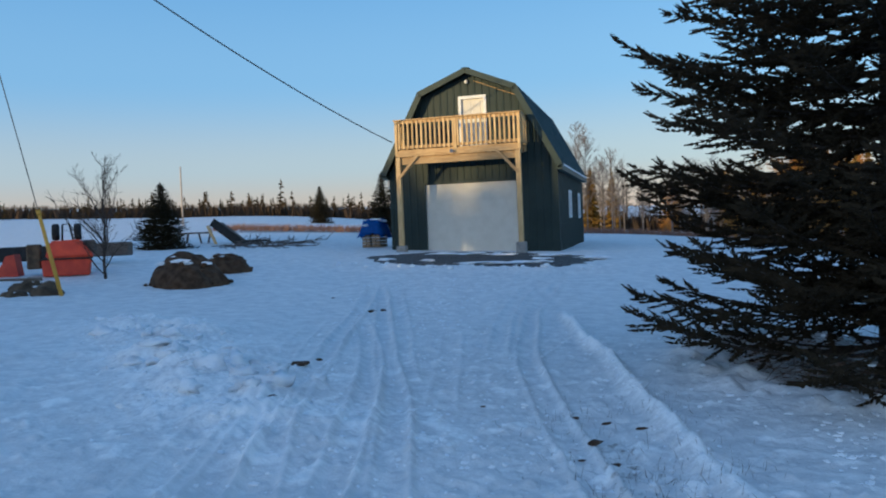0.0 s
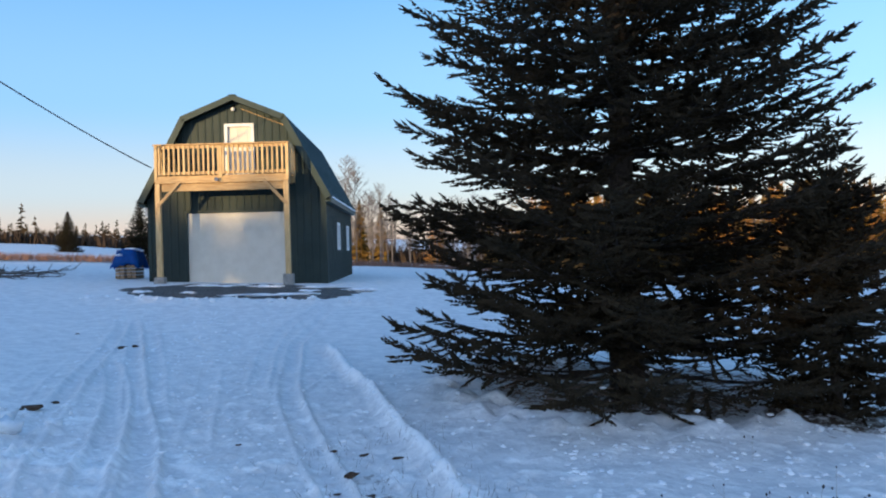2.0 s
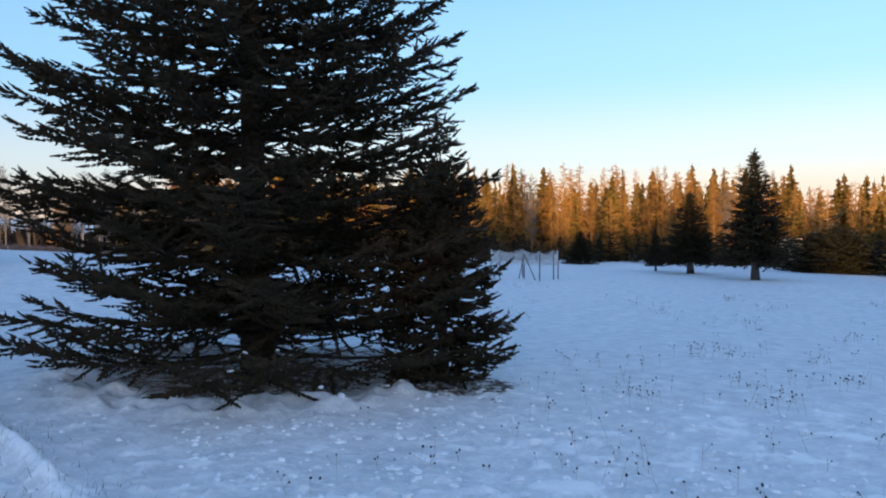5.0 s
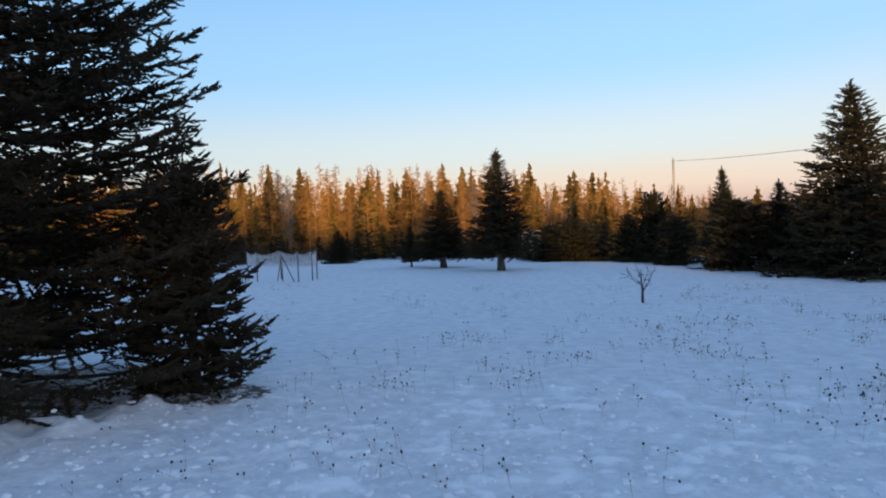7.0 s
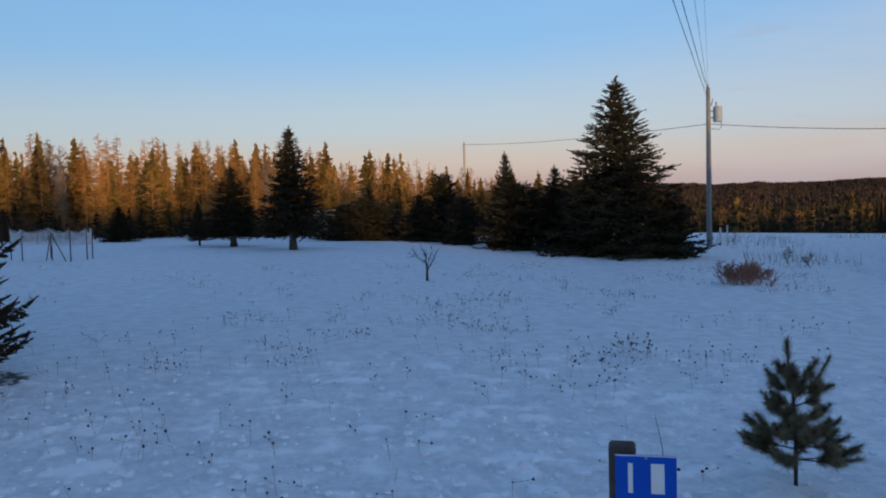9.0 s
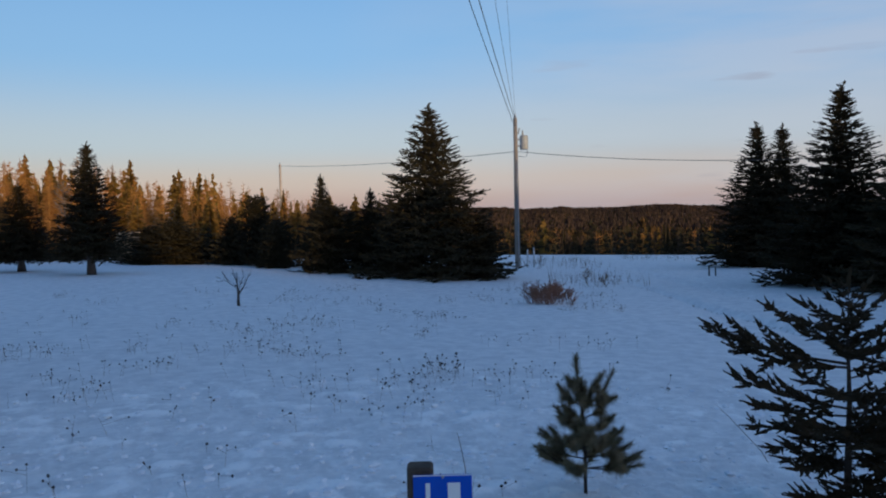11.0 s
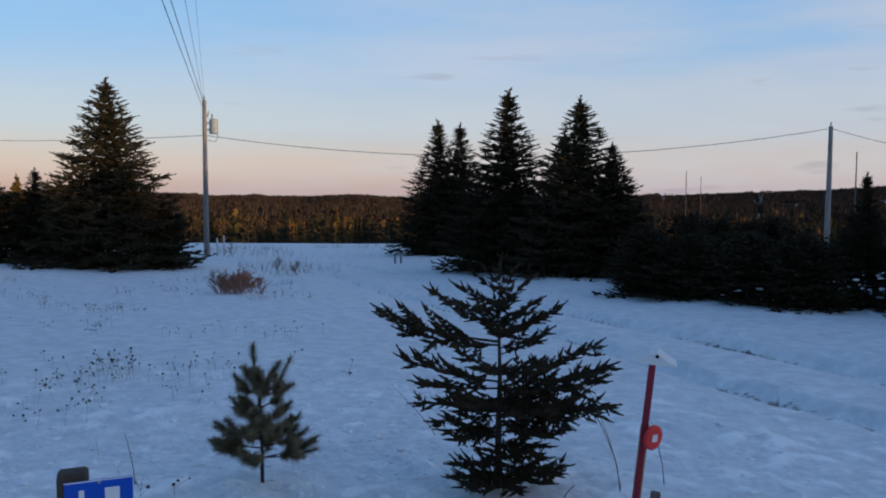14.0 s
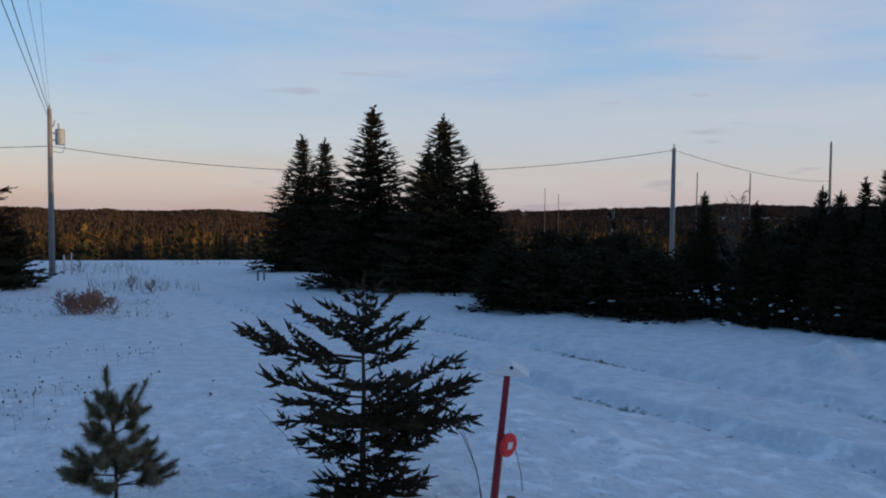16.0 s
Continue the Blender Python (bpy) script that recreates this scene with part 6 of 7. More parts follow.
# ---- weeds in the snow ----
def weeds():
    r = np.random.default_rng(31)
    stalk, heads = [], []
    groups = []
    for i in range(78):
        az, d = r.uniform(38, 101), r.uniform(7.5, 24)
        groups.append((d * math.sin(radians(az)), d * math.cos(radians(az)), int(r.integers(4, 16)), r.uniform(0.25, 0.7), 0.0))
    for i in range(62):
        az, d = r.uniform(36, 101), r.uniform(3.6, 9)
        groups.append((d * math.sin(radians(az)), d * math.cos(radians(az)), int(r.integers(1, 4)), r.uniform(0.3, 0.8), 0.0))
    groups += [(8.9, 0.0, 34, 0.30, 0.012), (8.3, 0.5, 10, 0.35, 0.01), (10.6, 2.2, 20, 0.5, 0.01), (9.2, 3.6, 16, 0.4, 0.01)]
    for x, y, n, wide, big in groups:
        for k in range(n):
            px, py = x + r.normal(0, wide * 0.6), y + r.normal(0, wide * 0.6)
            if math.hypot(px - SPRUCE_AT[0], py - SPRUCE_AT[1]) < 2.6 or math.hypot(px, py) < 3.2:
                continue
            z = float(snow_top(px, py))
            h = r.uniform(0.05, 0.20) * (1.5 if n == 34 else 1.0)
            lean = r.normal(0, 0.22, 2) * h
            a, b = np.array([px, py, z - 0.02]), np.array([px + lean[0], py + lean[1], z + h])
            stalk.append((a, b))
            for q in range(int(r.integers(0, 3))):
                s = a + (b - a) * r.uniform(0.35, 0.9)
                e = s + np.array([r.normal(0, 0.06), r.normal(0, 0.06), r.uniform(0.01, 0.05)])
                stalk.append((s, e))
                heads.append((e, r.uniform(0.006, 0.012) + big * 0.15))
            if r.random() < 0.75:
                heads.append((b, r.uniform(0.008, 0.014) + big * 0.15))
    a, b = np.array([s[0] for s in stalk]), np.array([s[1] for s in stalk])
    tagged(new("weed_stalks", soup_mesh("weed_stalks", sticks(a, b, 0.0017, 0.0012), STALK)), "thin dry weed stalks standing in snow", "weeds", kind="stuff")
    octa = np.array([[1, 0, 0], [0, 1, 0], [-1, 0, 0], [0, -1, 0], [0, 0, 1.2], [0, 0, -1.0]])
    faces = [(0, 1, 4), (1, 2, 4), (2, 3, 4), (3, 0, 4), (1, 0, 5), (2, 1, 5), (3, 2, 5), (0, 3, 5)]
    p, s = np.array([h[0] for h in heads]), np.array([h[1] for h in heads])
    v = p[:, None, :] + octa[None] * s[:, None, None] * r.uniform(0.7, 1.2, (len(p), 6, 1))
    tagged(new("seed_heads", soup_mesh("seed_heads", np.concatenate([v[:, f, :] for f in faces]), SEED)), "small dark seed heads on weed stalks", "weeds", kind="stuff")


weeds()


def brush(name, label, boxes, mat, seed, height, width):
    """Low twiggy growth over boxes (x0, x1, y0, y1, count)."""
    r = np.random.default_rng(seed)
    p, q = [], []
    for x0, x1, y0, y1, n in boxes:
        x, y = r.uniform(x0, x1, n), r.uniform(y0, y1, n)
        z = lie(x, y)
        h = r.uniform(0.4, 1.0, n) * height
        p.append(np.stack([x, y, z], 1))
        q.append(np.stack([x + r.normal(0, 0.25, n) * h, y + r.normal(0, 0.25, n) * h, z + h], 1))
    p, q = np.concatenate(p), np.concatenate(q)
    tagged(new(name, soup_mesh(name, slivers(p, q, width, r), mat)), label, "brush", kind="stuff")


brush("russet_brush", "low russet brush along the field's edge", [(-13, -2, 44, 49, 2600), (4, 17, 45, 50, 3200), (17, 30, 44, 56, 2000)], BRUSH, 3, 0.42, 0.02)
brush("field_edge_brush", "undergrowth at the woods edge with shade in its dark tone", [(30, 48, 32, 46, 1500), (44, 56, 16, 34, 2600), (50, 60, 4, 18, 1500)], UNDER, 4, 1.6, 0.03)
brush("treeline_undergrowth", "dark undergrowth below the far treeline", [(-66, 2, 84, 100, 5200), (4, 34, 64, 76, 2600)], UNDER, 6, 1.7, 0.14)
brush("road_edge_brush", "thin dead growth by the road's end", [(36, 48, -6, -2, 260), (24, 30, -5.5, -2.5, 120), (44, 50, -14, -8, 160)], WEED, 5, 0.5, 0.008)

# bushes and a bare sapling out in the field
def bush(x, y, label, seed, stems, spread, height):
    """A low leafless bush of several stems."""
    r = random.Random(seed)
    ob = thing("bush", on_ground(x, y), label, "bush")
    tris = [bare_parts(seed=seed + i, height=height * r.uniform(0.7, 1.0), spread=0.34, limbs=16, twigs=3, fine=3, rise=0.7, low=0.0, trunk_r=0.007) + np.array([r.gauss(0, spread), r.gauss(0, spread), 0]) for i in range(stems)]
    hang(new("branchwork", soup_mesh("branchwork", np.concatenate(tris), BRUSH)), ob)


bush(18.9, -1.75, "rounded russet leafless bush in the snow", 90, 15, 0.27, 0.55)
bush(19.9, -2.15, "small russet leafless bush in the snow", 130, 7, 0.22, 0.38)
bare_tree("apple_sapling", on_ground(18.0, 5.25), "crooked leafless sapling standing in the field", DARK_BARK, category="sapling", seed=95, height=0.72, spread=0.85, limbs=9, twigs=2, fine=2, rise=0.8, low=0.32, trunk_r=0.045)
bare_tree("bare_sapling", on_ground(-7.5, 17.6), "leafless branching young tree in the yard", DARK_BARK, category="sapling", seed=97, height=2.6, spread=1.7, limbs=30, twigs=3, fine=2, rise=1.25, low=0.05, trunk_r=0.045)
bare_tree("bare_sapling", on_ground(10.9, -12.9), "leafless twiggy sapling among the low spruces", BARK, category="sapling", seed=101, height=2.5, spread=1.0, limbs=22, twigs=3, fine=2, rise=1.3, low=0.3, trunk_r=0.03)
for x, y, h in ((26.0, -3.6, 0.5), (24.5, -4.0, 0.4), (38.9, -2.9, 0.6)):
    bare_tree("shrub", on_ground(x, y), "small leafless shrub beside the track", WEED, category="bush", seed=int(x * 7), height=h, spread=0.4, limbs=20, twigs=3, fine=2, rise=0.7, low=0.05, trunk_r=0.012)


def stake(x, y, h, r, mat, label, lean=0.0):
    ob = thing("stake", pose(x, y, float(snow_top(x, y)), lean, 0, 0), label, "stake")
    part("shaft", tube(bmesh.new(), [(0, 0, -0.1), (0, 0, h * 0.6), (0, 0, h)], [r, r * 0.95, r * 0.7], 7), mat, ob)
    return ob


stake(38.0, -2.25, 0.85, 0.05, NET, "white stake at the foot of the utility pole")
stake(38.0, -2.55, 0.95, 0.04, NET, "white stake at the foot of the utility pole")
stake(31.2, -8.9, 0.42, 0.03, DARK, "dark reflector stake at the road's edge")
stake(31.2, -9.15, 0.34, 0.03, DARK, "dark reflector stake at the road's edge")
stake(-17.5, 53.5, 4.0, 0.06, POLE_PALE, "tall thin pale pole in the far field")
for x, y, h in ((98, -70, 9.5), (56, -58, 8.3), (52.4, -61.1, 8.1), (130, -96, 11)):
    stake(x, y, h + fall(x, y) - float(lie(x, y)), 0.07, BARK, "thin dead trunk above the far woods")


# ---- garden netting ----
def netting():
    ob = thing("garden_netting", pose(0, 0, 0), "pale sagging netting strung on thin posts", "netting")
    feet = [(20.7, 17.95), (20.95, 18.9), (20.75, 19.9), (21.2, 20.8), (22.2, 18.4), (22.4, 20.3), (21.6, 18.1)]
    for i, (x, y) in enumerate(feet):
        z = float(snow_top(x, y))
        part("post", tube(bmesh.new(), [(x, y, z - 0.1), (x + 0.03, y, z + 1.08 - 0.05 * (i % 3))], 0.022, 6), OLD_WOOD, ob)
    part("brace", tube(bmesh.new(), [(20.9, 18.3, -0.3), (20.8, 18.75, 0.65)], 0.018, 6), OLD_WOOD, ob)
    part("brace", tube(bmesh.new(), [(21.0, 19.2, -0.3), (20.9, 18.85, 0.6)], 0.018, 6), OLD_WOOD, ob)
    a, b = [], []
    for (x0, y0), (x1, y1) in (((20.7, 17.95), (20.95, 18.9)), ((20.95, 18.9), (20.75, 19.9)), ((20.75, 19.9), (21.2, 20.8)), ((20.7, 17.95), (21.6, 18.1)), ((21.6, 18.1), (22.2, 18.4)), ((22.2, 18.4), (22.4, 20.3)), ((22.4, 20.3), (21.2, 20.8))):
        for i in range(24):
            f = i / 24
            sag = 0.14 * 4 * f * (1 - f)
            x, y = x0 + (x1 - x0) * f, y0 + (y1 - y0) * f
            a.append((x, y, 0.55 + sag * 0.2 + fall(x, y))), b.append((x, y, 1.06 - sag + fall(x, y)))
        for k in range(8):
            for i in range(8):
                f, g = i / 8, (i + 1) / 8
                z0 = fall(x0, y0) + 0.55 + 0.51 * k / 7 - 0.14 * 4 * f * (1 - f) * k / 7
                z1 = fall(x1, y1) + 0.55 + 0.51 * k / 7 - 0.14 * 4 * g * (1 - g) * k / 7
                a.append((x0 + (x1 - x0) * f, y0 + (y1 - y0) * f, z0)), b.append((x0 + (x1 - x0) * g, y0 + (y1 - y0) * g, z1))
    hang(new("mesh_panel", soup_mesh("mesh_panel", sticks(a, b, 0.007, 0.007), NET)), ob)


netting()


# ---- far shed and stacked logs ----
def shed():
    ob = thing("shed", pose(66.5, 24.2, float(lie(66.5, 24.2)), 0, 0, 20), "small pale shed with a curved roof", "shed")
    part("wall", boxed(-1.2, 1.2, -1.0, 1.0, -0.1, 1.7, bevel=0.03), HOUSE, ob)
    bm = bmesh.new()
    rows = []
    for i in range(13):
        t = math.pi * i / 12
        rows.append([bm.verts.new((-1.35 * math.cos(t), y, 1.65 + 0.95 * math.sin(t))) for y in (-1.15, 1.15)])
    for r0, r1 in zip(rows, rows[1:]):
        bm.faces.new((r0[0], r1[0], r1[1], r0[1]))
    bm.faces.new([r[0] for r in rows]), bm.faces.new([r[1] for r in rows][::-1])
    part("roof", bm, SNOW_CLUMP, ob, "snow-dusted rounded roof")
    part("door", boxed(-0.4, 0.4, -1.03, -1.0, 0.0, 1.55, bevel=0.01), OLD_WOOD, ob)


shed()


def log_stack():
    ob = thing("log_stack", pose(45.6, 20.6, float(lie(45.6, 20.6)), 0, 0, -24), "stack of cut logs catching low sunlight", "log stack")
    r = random.Random(3)
    for row in range(9):
        for k in range(7 - row // 3):
            part("log", tube(bmesh.new(), [(-0.5 + 0.2 * k + 0.1 * (row % 2) - 0.15, -0.5 + r.uniform(-0.1, 0.1), 0.1 + row * 0.19), (-0.5 + 0.2 * k + 0.1 * (row % 2) - 0.15, 0.6, 0.1 + row * 0.19)], r.uniform(0.075, 0.105), 7), SPLIT_WOOD, ob)


log_stack()


# ---- yard beside the drive ----
def red_machine():
    gz = float(lie(-8.6, 18.2))
    ob = thing("farm_machine", pose(-8.62, 18.2, gz, 0, 0, 22), "faded red farm machine with two small wheels on top", "machine")
    tub = bmesh.new()
    ring0 = [(-0.50, -0.3, 0), (0.46, -0.3, 0), (0.46, 0.35, 0), (-0.50, 0.35, 0)]
    ring1 = [(-0.53, -0.34, 0.37), (0.50, -0.34, 0.37), (0.50, 0.38, 0.37), (-0.53, 0.38, 0.37)]
    lo, hi = [tub.verts.new(p) for p in ring0], [tub.verts.new(p) for p in ring1]
    tub.faces.new(lo[::-1]), tub.faces.new(hi)
    for i in range(4):
        tub.faces.new((lo[i], lo[(i + 1) % 4], hi[(i + 1) % 4], hi[i]))
    bmesh.ops.bevel(tub, geom=list(tub.edges), offset=0.02, segments=2, affect="EDGES")
    part("lower_tub", tub, RED, ob)
    part("rim", boxed(-0.56, 0.53, -0.36, 0.40, 0.37, 0.41, bevel=0.01), DARK, ob, "dark rim")
    hood = bmesh.new()
    ring0 = [(-0.45, -0.32, 0.41), (0.58, -0.32, 0.41), (0.58, 0.32, 0.41), (-0.45, 0.32, 0.41)]
    ring1 = [(-0.35, -0.22, 0.80), (0.30, -0.22, 0.82), (0.30, 0.24, 0.82), (-0.35, 0.24, 0.80)]
    lo, hi = [hood.verts.new(p) for p in ring0], [hood.verts.new(p) for p in ring1]
    hood.faces.new(lo[::-1]), hood.faces.new(hi)
    for i in range(4):
        hood.faces.new((lo[i], lo[(i + 1) % 4], hi[(i + 1) % 4], hi[i]))
    bmesh.ops.bevel(hood, geom=list(hood.edges), offset=0.04, segments=2, affect="EDGES")
    part("hood", hood, RED, ob)
    for x in (-0.22, 0.24):
        wheel = part("wheel", lathe(bmesh.new(), [(0.10, -0.07), (0.17, -0.075), (0.19, -0.03), (0.19, 0.03), (0.17, 0.075), (0.10, 0.07)], 20, pose(x, -0.05, 1.0, 0, 90, 0)), DARK, ob, "small black rubber tyre")
        part("hub", lathe(bmesh.new(), [(0.03, -0.08), (0.10, -0.065), (0.10, 0.065), (0.03, 0.08)], 14, pose(x, -0.05, 1.0, 0, 90, 0)), METAL, wheel)
    part("hoop", tube(bmesh.new(), [(-0.09, -0.1, 0.78), (-0.07, -0.1, 1.17), (0.07, -0.1, 1.18), (0.15, -0.1, 0.78)], 0.022, 8), DARK, ob, "black bent-tube frame")
    part("side_box", boxed(-0.83, -0.54, -0.2, 0.25, 0.18, 0.74, bevel=0.03), STONE, ob, "grey side box")
    part("side_arm", boxed(0.32, 0.62, -0.15, 0.15, 0.50, 0.80, bevel=0.05), OLD_WOOD, ob)


red_machine()


def timber(x, y, long, thick, turn, label, mat=OLD_WOOD, lift=0.0):
    ob = thing("timber", pose(x, y, float(lie(x, y)) + lift, 0, 0, turn), label, "timber", "old timbers in the yard")
    part("beam", boxed(-long / 2, long / 2, -thick / 2, thick / 2, -0.05, thick, bevel=0.03), mat, ob)
    return ob


timber(-8.45, 20.3, 0.95, 0.30, -4, "weathered grey timber block behind the machine", lift=0.25)
timber(-10.3, 19.8, 1.9, 0.32, 3, "dark weathered timber lying in snow", DARK, 0.2)
timber(-9.6, 17.4, 1.6, 0.05, -3, "dark plank lying on the snow")
wedge = thing("red_block", pose(-9.95, 18.1, float(lie(-9.95, 18.1)), 0, 0, 10), "faded red sheet-metal block in snow", "block")
bm = bmesh.new()
ring = [(-0.45, 0.0), (0.28, 0.0), (0.26, 0.12), (0.20, 0.50), (0.02, 0.46), (-0.10, 0.22), (-0.45, 0.20)]
lo, hi = [bm.verts.new((x, -0.2, z)) for x, z in ring], [bm.verts.new((x, 0.2, z)) for x, z in ring]
bm.faces.new(lo), bm.faces.new(hi[::-1])
for i in range(len(ring)):
    bm.faces.new((lo[i], hi[i], hi[(i + 1) % len(ring)], lo[(i + 1) % len(ring)]))
bmesh.ops.recalc_face_normals(bm, faces=bm.faces)
part("casting", bm, RED, wedge)


def boulder(name, x, y, rx, ry, rz, seed, mat, label, cat, caps=2, sub=3):
    z = float(lie(x, y))
    ob = thing(name, pose(x, y, z), label, cat)
    heap = sub > 3
    sunk, tall = (0.5, 1.5) if heap else (0.12, 1.0)
    part("body", lump(bmesh.new(), 0, 0, -sunk * rz, rx, ry, rz * tall, seed, 0.14 if heap else 0.38, sub), mat, ob)
    r = random.Random(seed)
    for i in range(caps):
        a = r.uniform(-2.8, -0.3) if heap else r.uniform(0, math.tau)
        f = r.uniform(0.25, 0.6) if heap else r.uniform(0.3, 0.75)
        q = math.sqrt(1 - f * f)
        part("snow_cap", lump(bmesh.new(), rx * f * math.cos(a), ry * f * math.sin(a), rz * (tall * q - sunk - 0.02), rx * r.uniform(0.10, 0.24), ry * r.uniform(0.05, 0.10), rz * 0.06, seed + i, 0.8, 2), SNOW_CLUMP, ob)
    for i in range(34 if heap else 0):
        a, f = r.uniform(0, math.tau), r.uniform(0.2, 1.12)
        s = r.uniform(0.02, 0.06)
        part("clod", lump(bmesh.new(), rx * f * math.cos(a), ry * f * math.sin(a), max(0.02, rz * (tall * math.sqrt(max(0, 1 - f * f)) - sunk)), s, s * r.uniform(0.7, 1.2), s * 0.8, seed + 3 * i, 0.5, 2), mat, ob)


boulder("boulder", -8.35, 15.9, 0.36, 0.30, 0.30, 2, STONE, "mossy boulder with snow on it", "boulder")
boulder("boulder", -7.72, 15.35, 0.32, 0.24, 0.28, 5, STONE, "grey boulder beside the guy wire", "boulder", 1)
boulder("boulder", -8.25, 15.2, 0.26, 0.2, 0.13, 6, STONE, "low flat boulder with snow on it", "boulder", 1)
boulder("soil_heap", -5.42, 16.7, 0.84, 0.74, 0.60, 11, SOIL, "heap of frozen brown soil with snow", "soil heap", 6, 5)
boulder("soil_heap", -5.15, 18.7, 0.66, 0.5, 0.40, 9, SOIL, "low heap of frozen brown soil", "soil heap", 2, 5)


def tipped_trailer():
    ob = thing("tipped_trailer", pose(-8.1, 29.7, float(lie(-8.1, 29.7)), 0, 0, -8), "dark wooden trailer bed tipped on its edge", "trailer")
    tilt = pose(0, 0, 0, 0, 38, 0)
    part("bed", boxed(-0.75, 0.75, -0.5, 0.5, 0.30, 0.40, bevel=0.02, m=tilt), OLD_WOOD, ob)
    for i in range(5):
        part("board", boxed(-0.75, 0.75, -0.5 + i * 0.2, -0.32 + i * 0.2, 0.402, 0.44, bevel=0.006, m=tilt), OLD_WOOD, ob)
    part("side_board", boxed(-0.75, 0.75, -0.54, -0.50, 0.30, 0.62, bevel=0.01, m=tilt), DARK, ob, "dark side board")
    part("brace", boxed(-0.05, 0.05, -0.62, -0.56, -0.1, 0.75, bevel=0.01, m=pose(-0.15, 0, 0, 0, -24, 0)), LUMBER, ob)
    part("drawbar", boxed(0.3, 1.7, -0.05, 0.05, 0.02, 0.10, bevel=0.01), DARK, ob)


tipped_trailer()


def trestle():
    ob = thing("trestle_table", pose(-9.35, 29.8, float(lie(-9.35, 29.8)), 0, 0, -3), "rough grey trestle table standing in snow", "table")
    part("tabletop", boxed(-0.62, 0.62, -0.3, 0.3, 0.36, 0.42, bevel=0.008), OLD_WOOD, ob)
    for x in (-0.42, 0.42):
        for s in (-1, 1):
            part("leg", boxed(-0.03, 0.03, -0.03, 0.03, -0.1, 0.37, m=pose(x + s * 0.06, s * 0.2, 0, -s * 10, s * 10, 0)), OLD_WOOD, ob)


trestle()


def brushwood():
    r = np.random.default_rng(17)
    a, b = [], []
    for i in range(40):
        x, y = r.uniform(-7.6, -5.4), r.uniform(25.5, 29.5)
        z = float(lie(x, y)) + r.uniform(0.0, 0.12)
        d = unit(np.array([1.0, r.normal(0, 0.5), r.normal(0.0, 0.12)])) * r.uniform(0.5, 1.6)
        p = np.array([x, y, z])
        a.append(p), b.append(p + d)
        for k in range(3):
            q = p + d * r.uniform(0.3, 0.95)
            a.append(q), b.append(q + unit(d + r.normal(0, 0.7, 3)) * r.uniform(0.2, 0.5))
    ob = tagged(new("brushwood", soup_mesh("brushwood", sticks(a, b, 0.018, 0.008), BARK)), "heap of cut branches lying on snow", "brushwood", kind="stuff")


brushwood()


def firewood():
    ob = thing("firewood_stack", pose(-2.40, 28.3, float(lie(-2.40, 28.3)), 0, 0, -14) @ Matrix.Diagonal((0.74, 0.85, 1.0, 1.0)), "stacked firewood under a blue tarpaulin", "firewood")
    r = random.Random(6)
    for col in range(2):
        for row in range(4):
            for k in range(2):
                part("log", boxed(-0.46 + col * 0.50 + k * 0.21, -0.27 + col * 0.50 + k * 0.21, -0.5, 0.5, row * 0.115 + 0.02, row * 0.115 + 0.118, bevel=0.02), SPLIT_WOOD, ob)
    bm = bmesh.new()
    nx, ny = 26, 20
    grid = []
    for j in range(ny + 1):
        for i in range(nx + 1):
            u, v = -1 + 2 * i / nx, -1 + 2 * j / ny
            out = max(abs(u), abs(v))
            x, y = u * 0.66, v * 0.62
            z = 0.98 - 0.5 * max(0, out - 0.62) / 0.38 - 0.10 * abs(u) + 0.13 * noise.noise((u * 2.6, v * 2.6, 1)) + 0.06 * noise.noise((u * 6, v * 6, 2))
            grid.append(bm.verts.new((x * (1 + 0.06 * noise.noise((v * 4, 0, 3))), y, z)))
    for j in range(ny):
        for i in range(nx):
            k = j * (nx + 1) + i
            bm.faces.new((grid[k], grid[k + 1], grid[k + nx + 2], grid[k + nx + 1])).smooth = True
    bmesh.ops.solidify(bm, geom=list(bm.faces), thickness=0.012)
    tarp = tagged(part("tarpaulin", bm, BLUE, None, "bright blue tarpaulin draped over firewood with snow"), category="tarpaulin")
    tarp.matrix_world = ob.matrix_world.copy()
    for x, y, z, rx in ((0.1, -0.1, 0.99, 0.34), (-0.30, -0.42, 0.80, 0.16), (0.42, 0.1, 0.93, 0.16)):
        s = part("snow_cap", lump(bmesh.new(), x, y, z, rx, 0.16, 0.045, 3 + x, 0.5, 2), SNOW_CLUMP, tarp)


firewood()

# ---- bits lying on the drive ----
r_bits = random.Random(41)
for x, y, s in ((-1.50, 8.15, 0.17), (-1.42, 8.9, 0.08), (-1.22, 13.2, 0.16), (-1.05, 13.6, 0.09), (1.02, 5.38, 0.085), (1.10, 5.05, 0.05), (1.25, 6.1, 0.06), (1.02, 6.15, 0.05), (1.48, 5.9, 0.05), (-1.45, 6.6, 0.05), (0.32, 6.6, 0.03), (1.75, 5.4, 0.03), (0.9, 5.2, 0.03), (-2.1, 15.0, 0.06)):
    s *= 0.72
    ob = thing("soil_clod", pose(x, y, float(snow_top(x, y)), 0, 0, r_bits.uniform(0, 90)), "clod of brown soil lying on snow", "soil clod", "clods on the drive")
    bm = bmesh.new()
    for k in range(3):
        lump(bm, r_bits.uniform(-0.6, 0.6) * s, r_bits.uniform(-0.3, 0.3) * s, 0.005, s * r_bits.uniform(0.5, 0.9), s * r_bits.uniform(0.4, 0.8), min(0.018, s * 0.25), k + x * 3, 0.8, 2)
    part("body", bm, SOIL, ob)


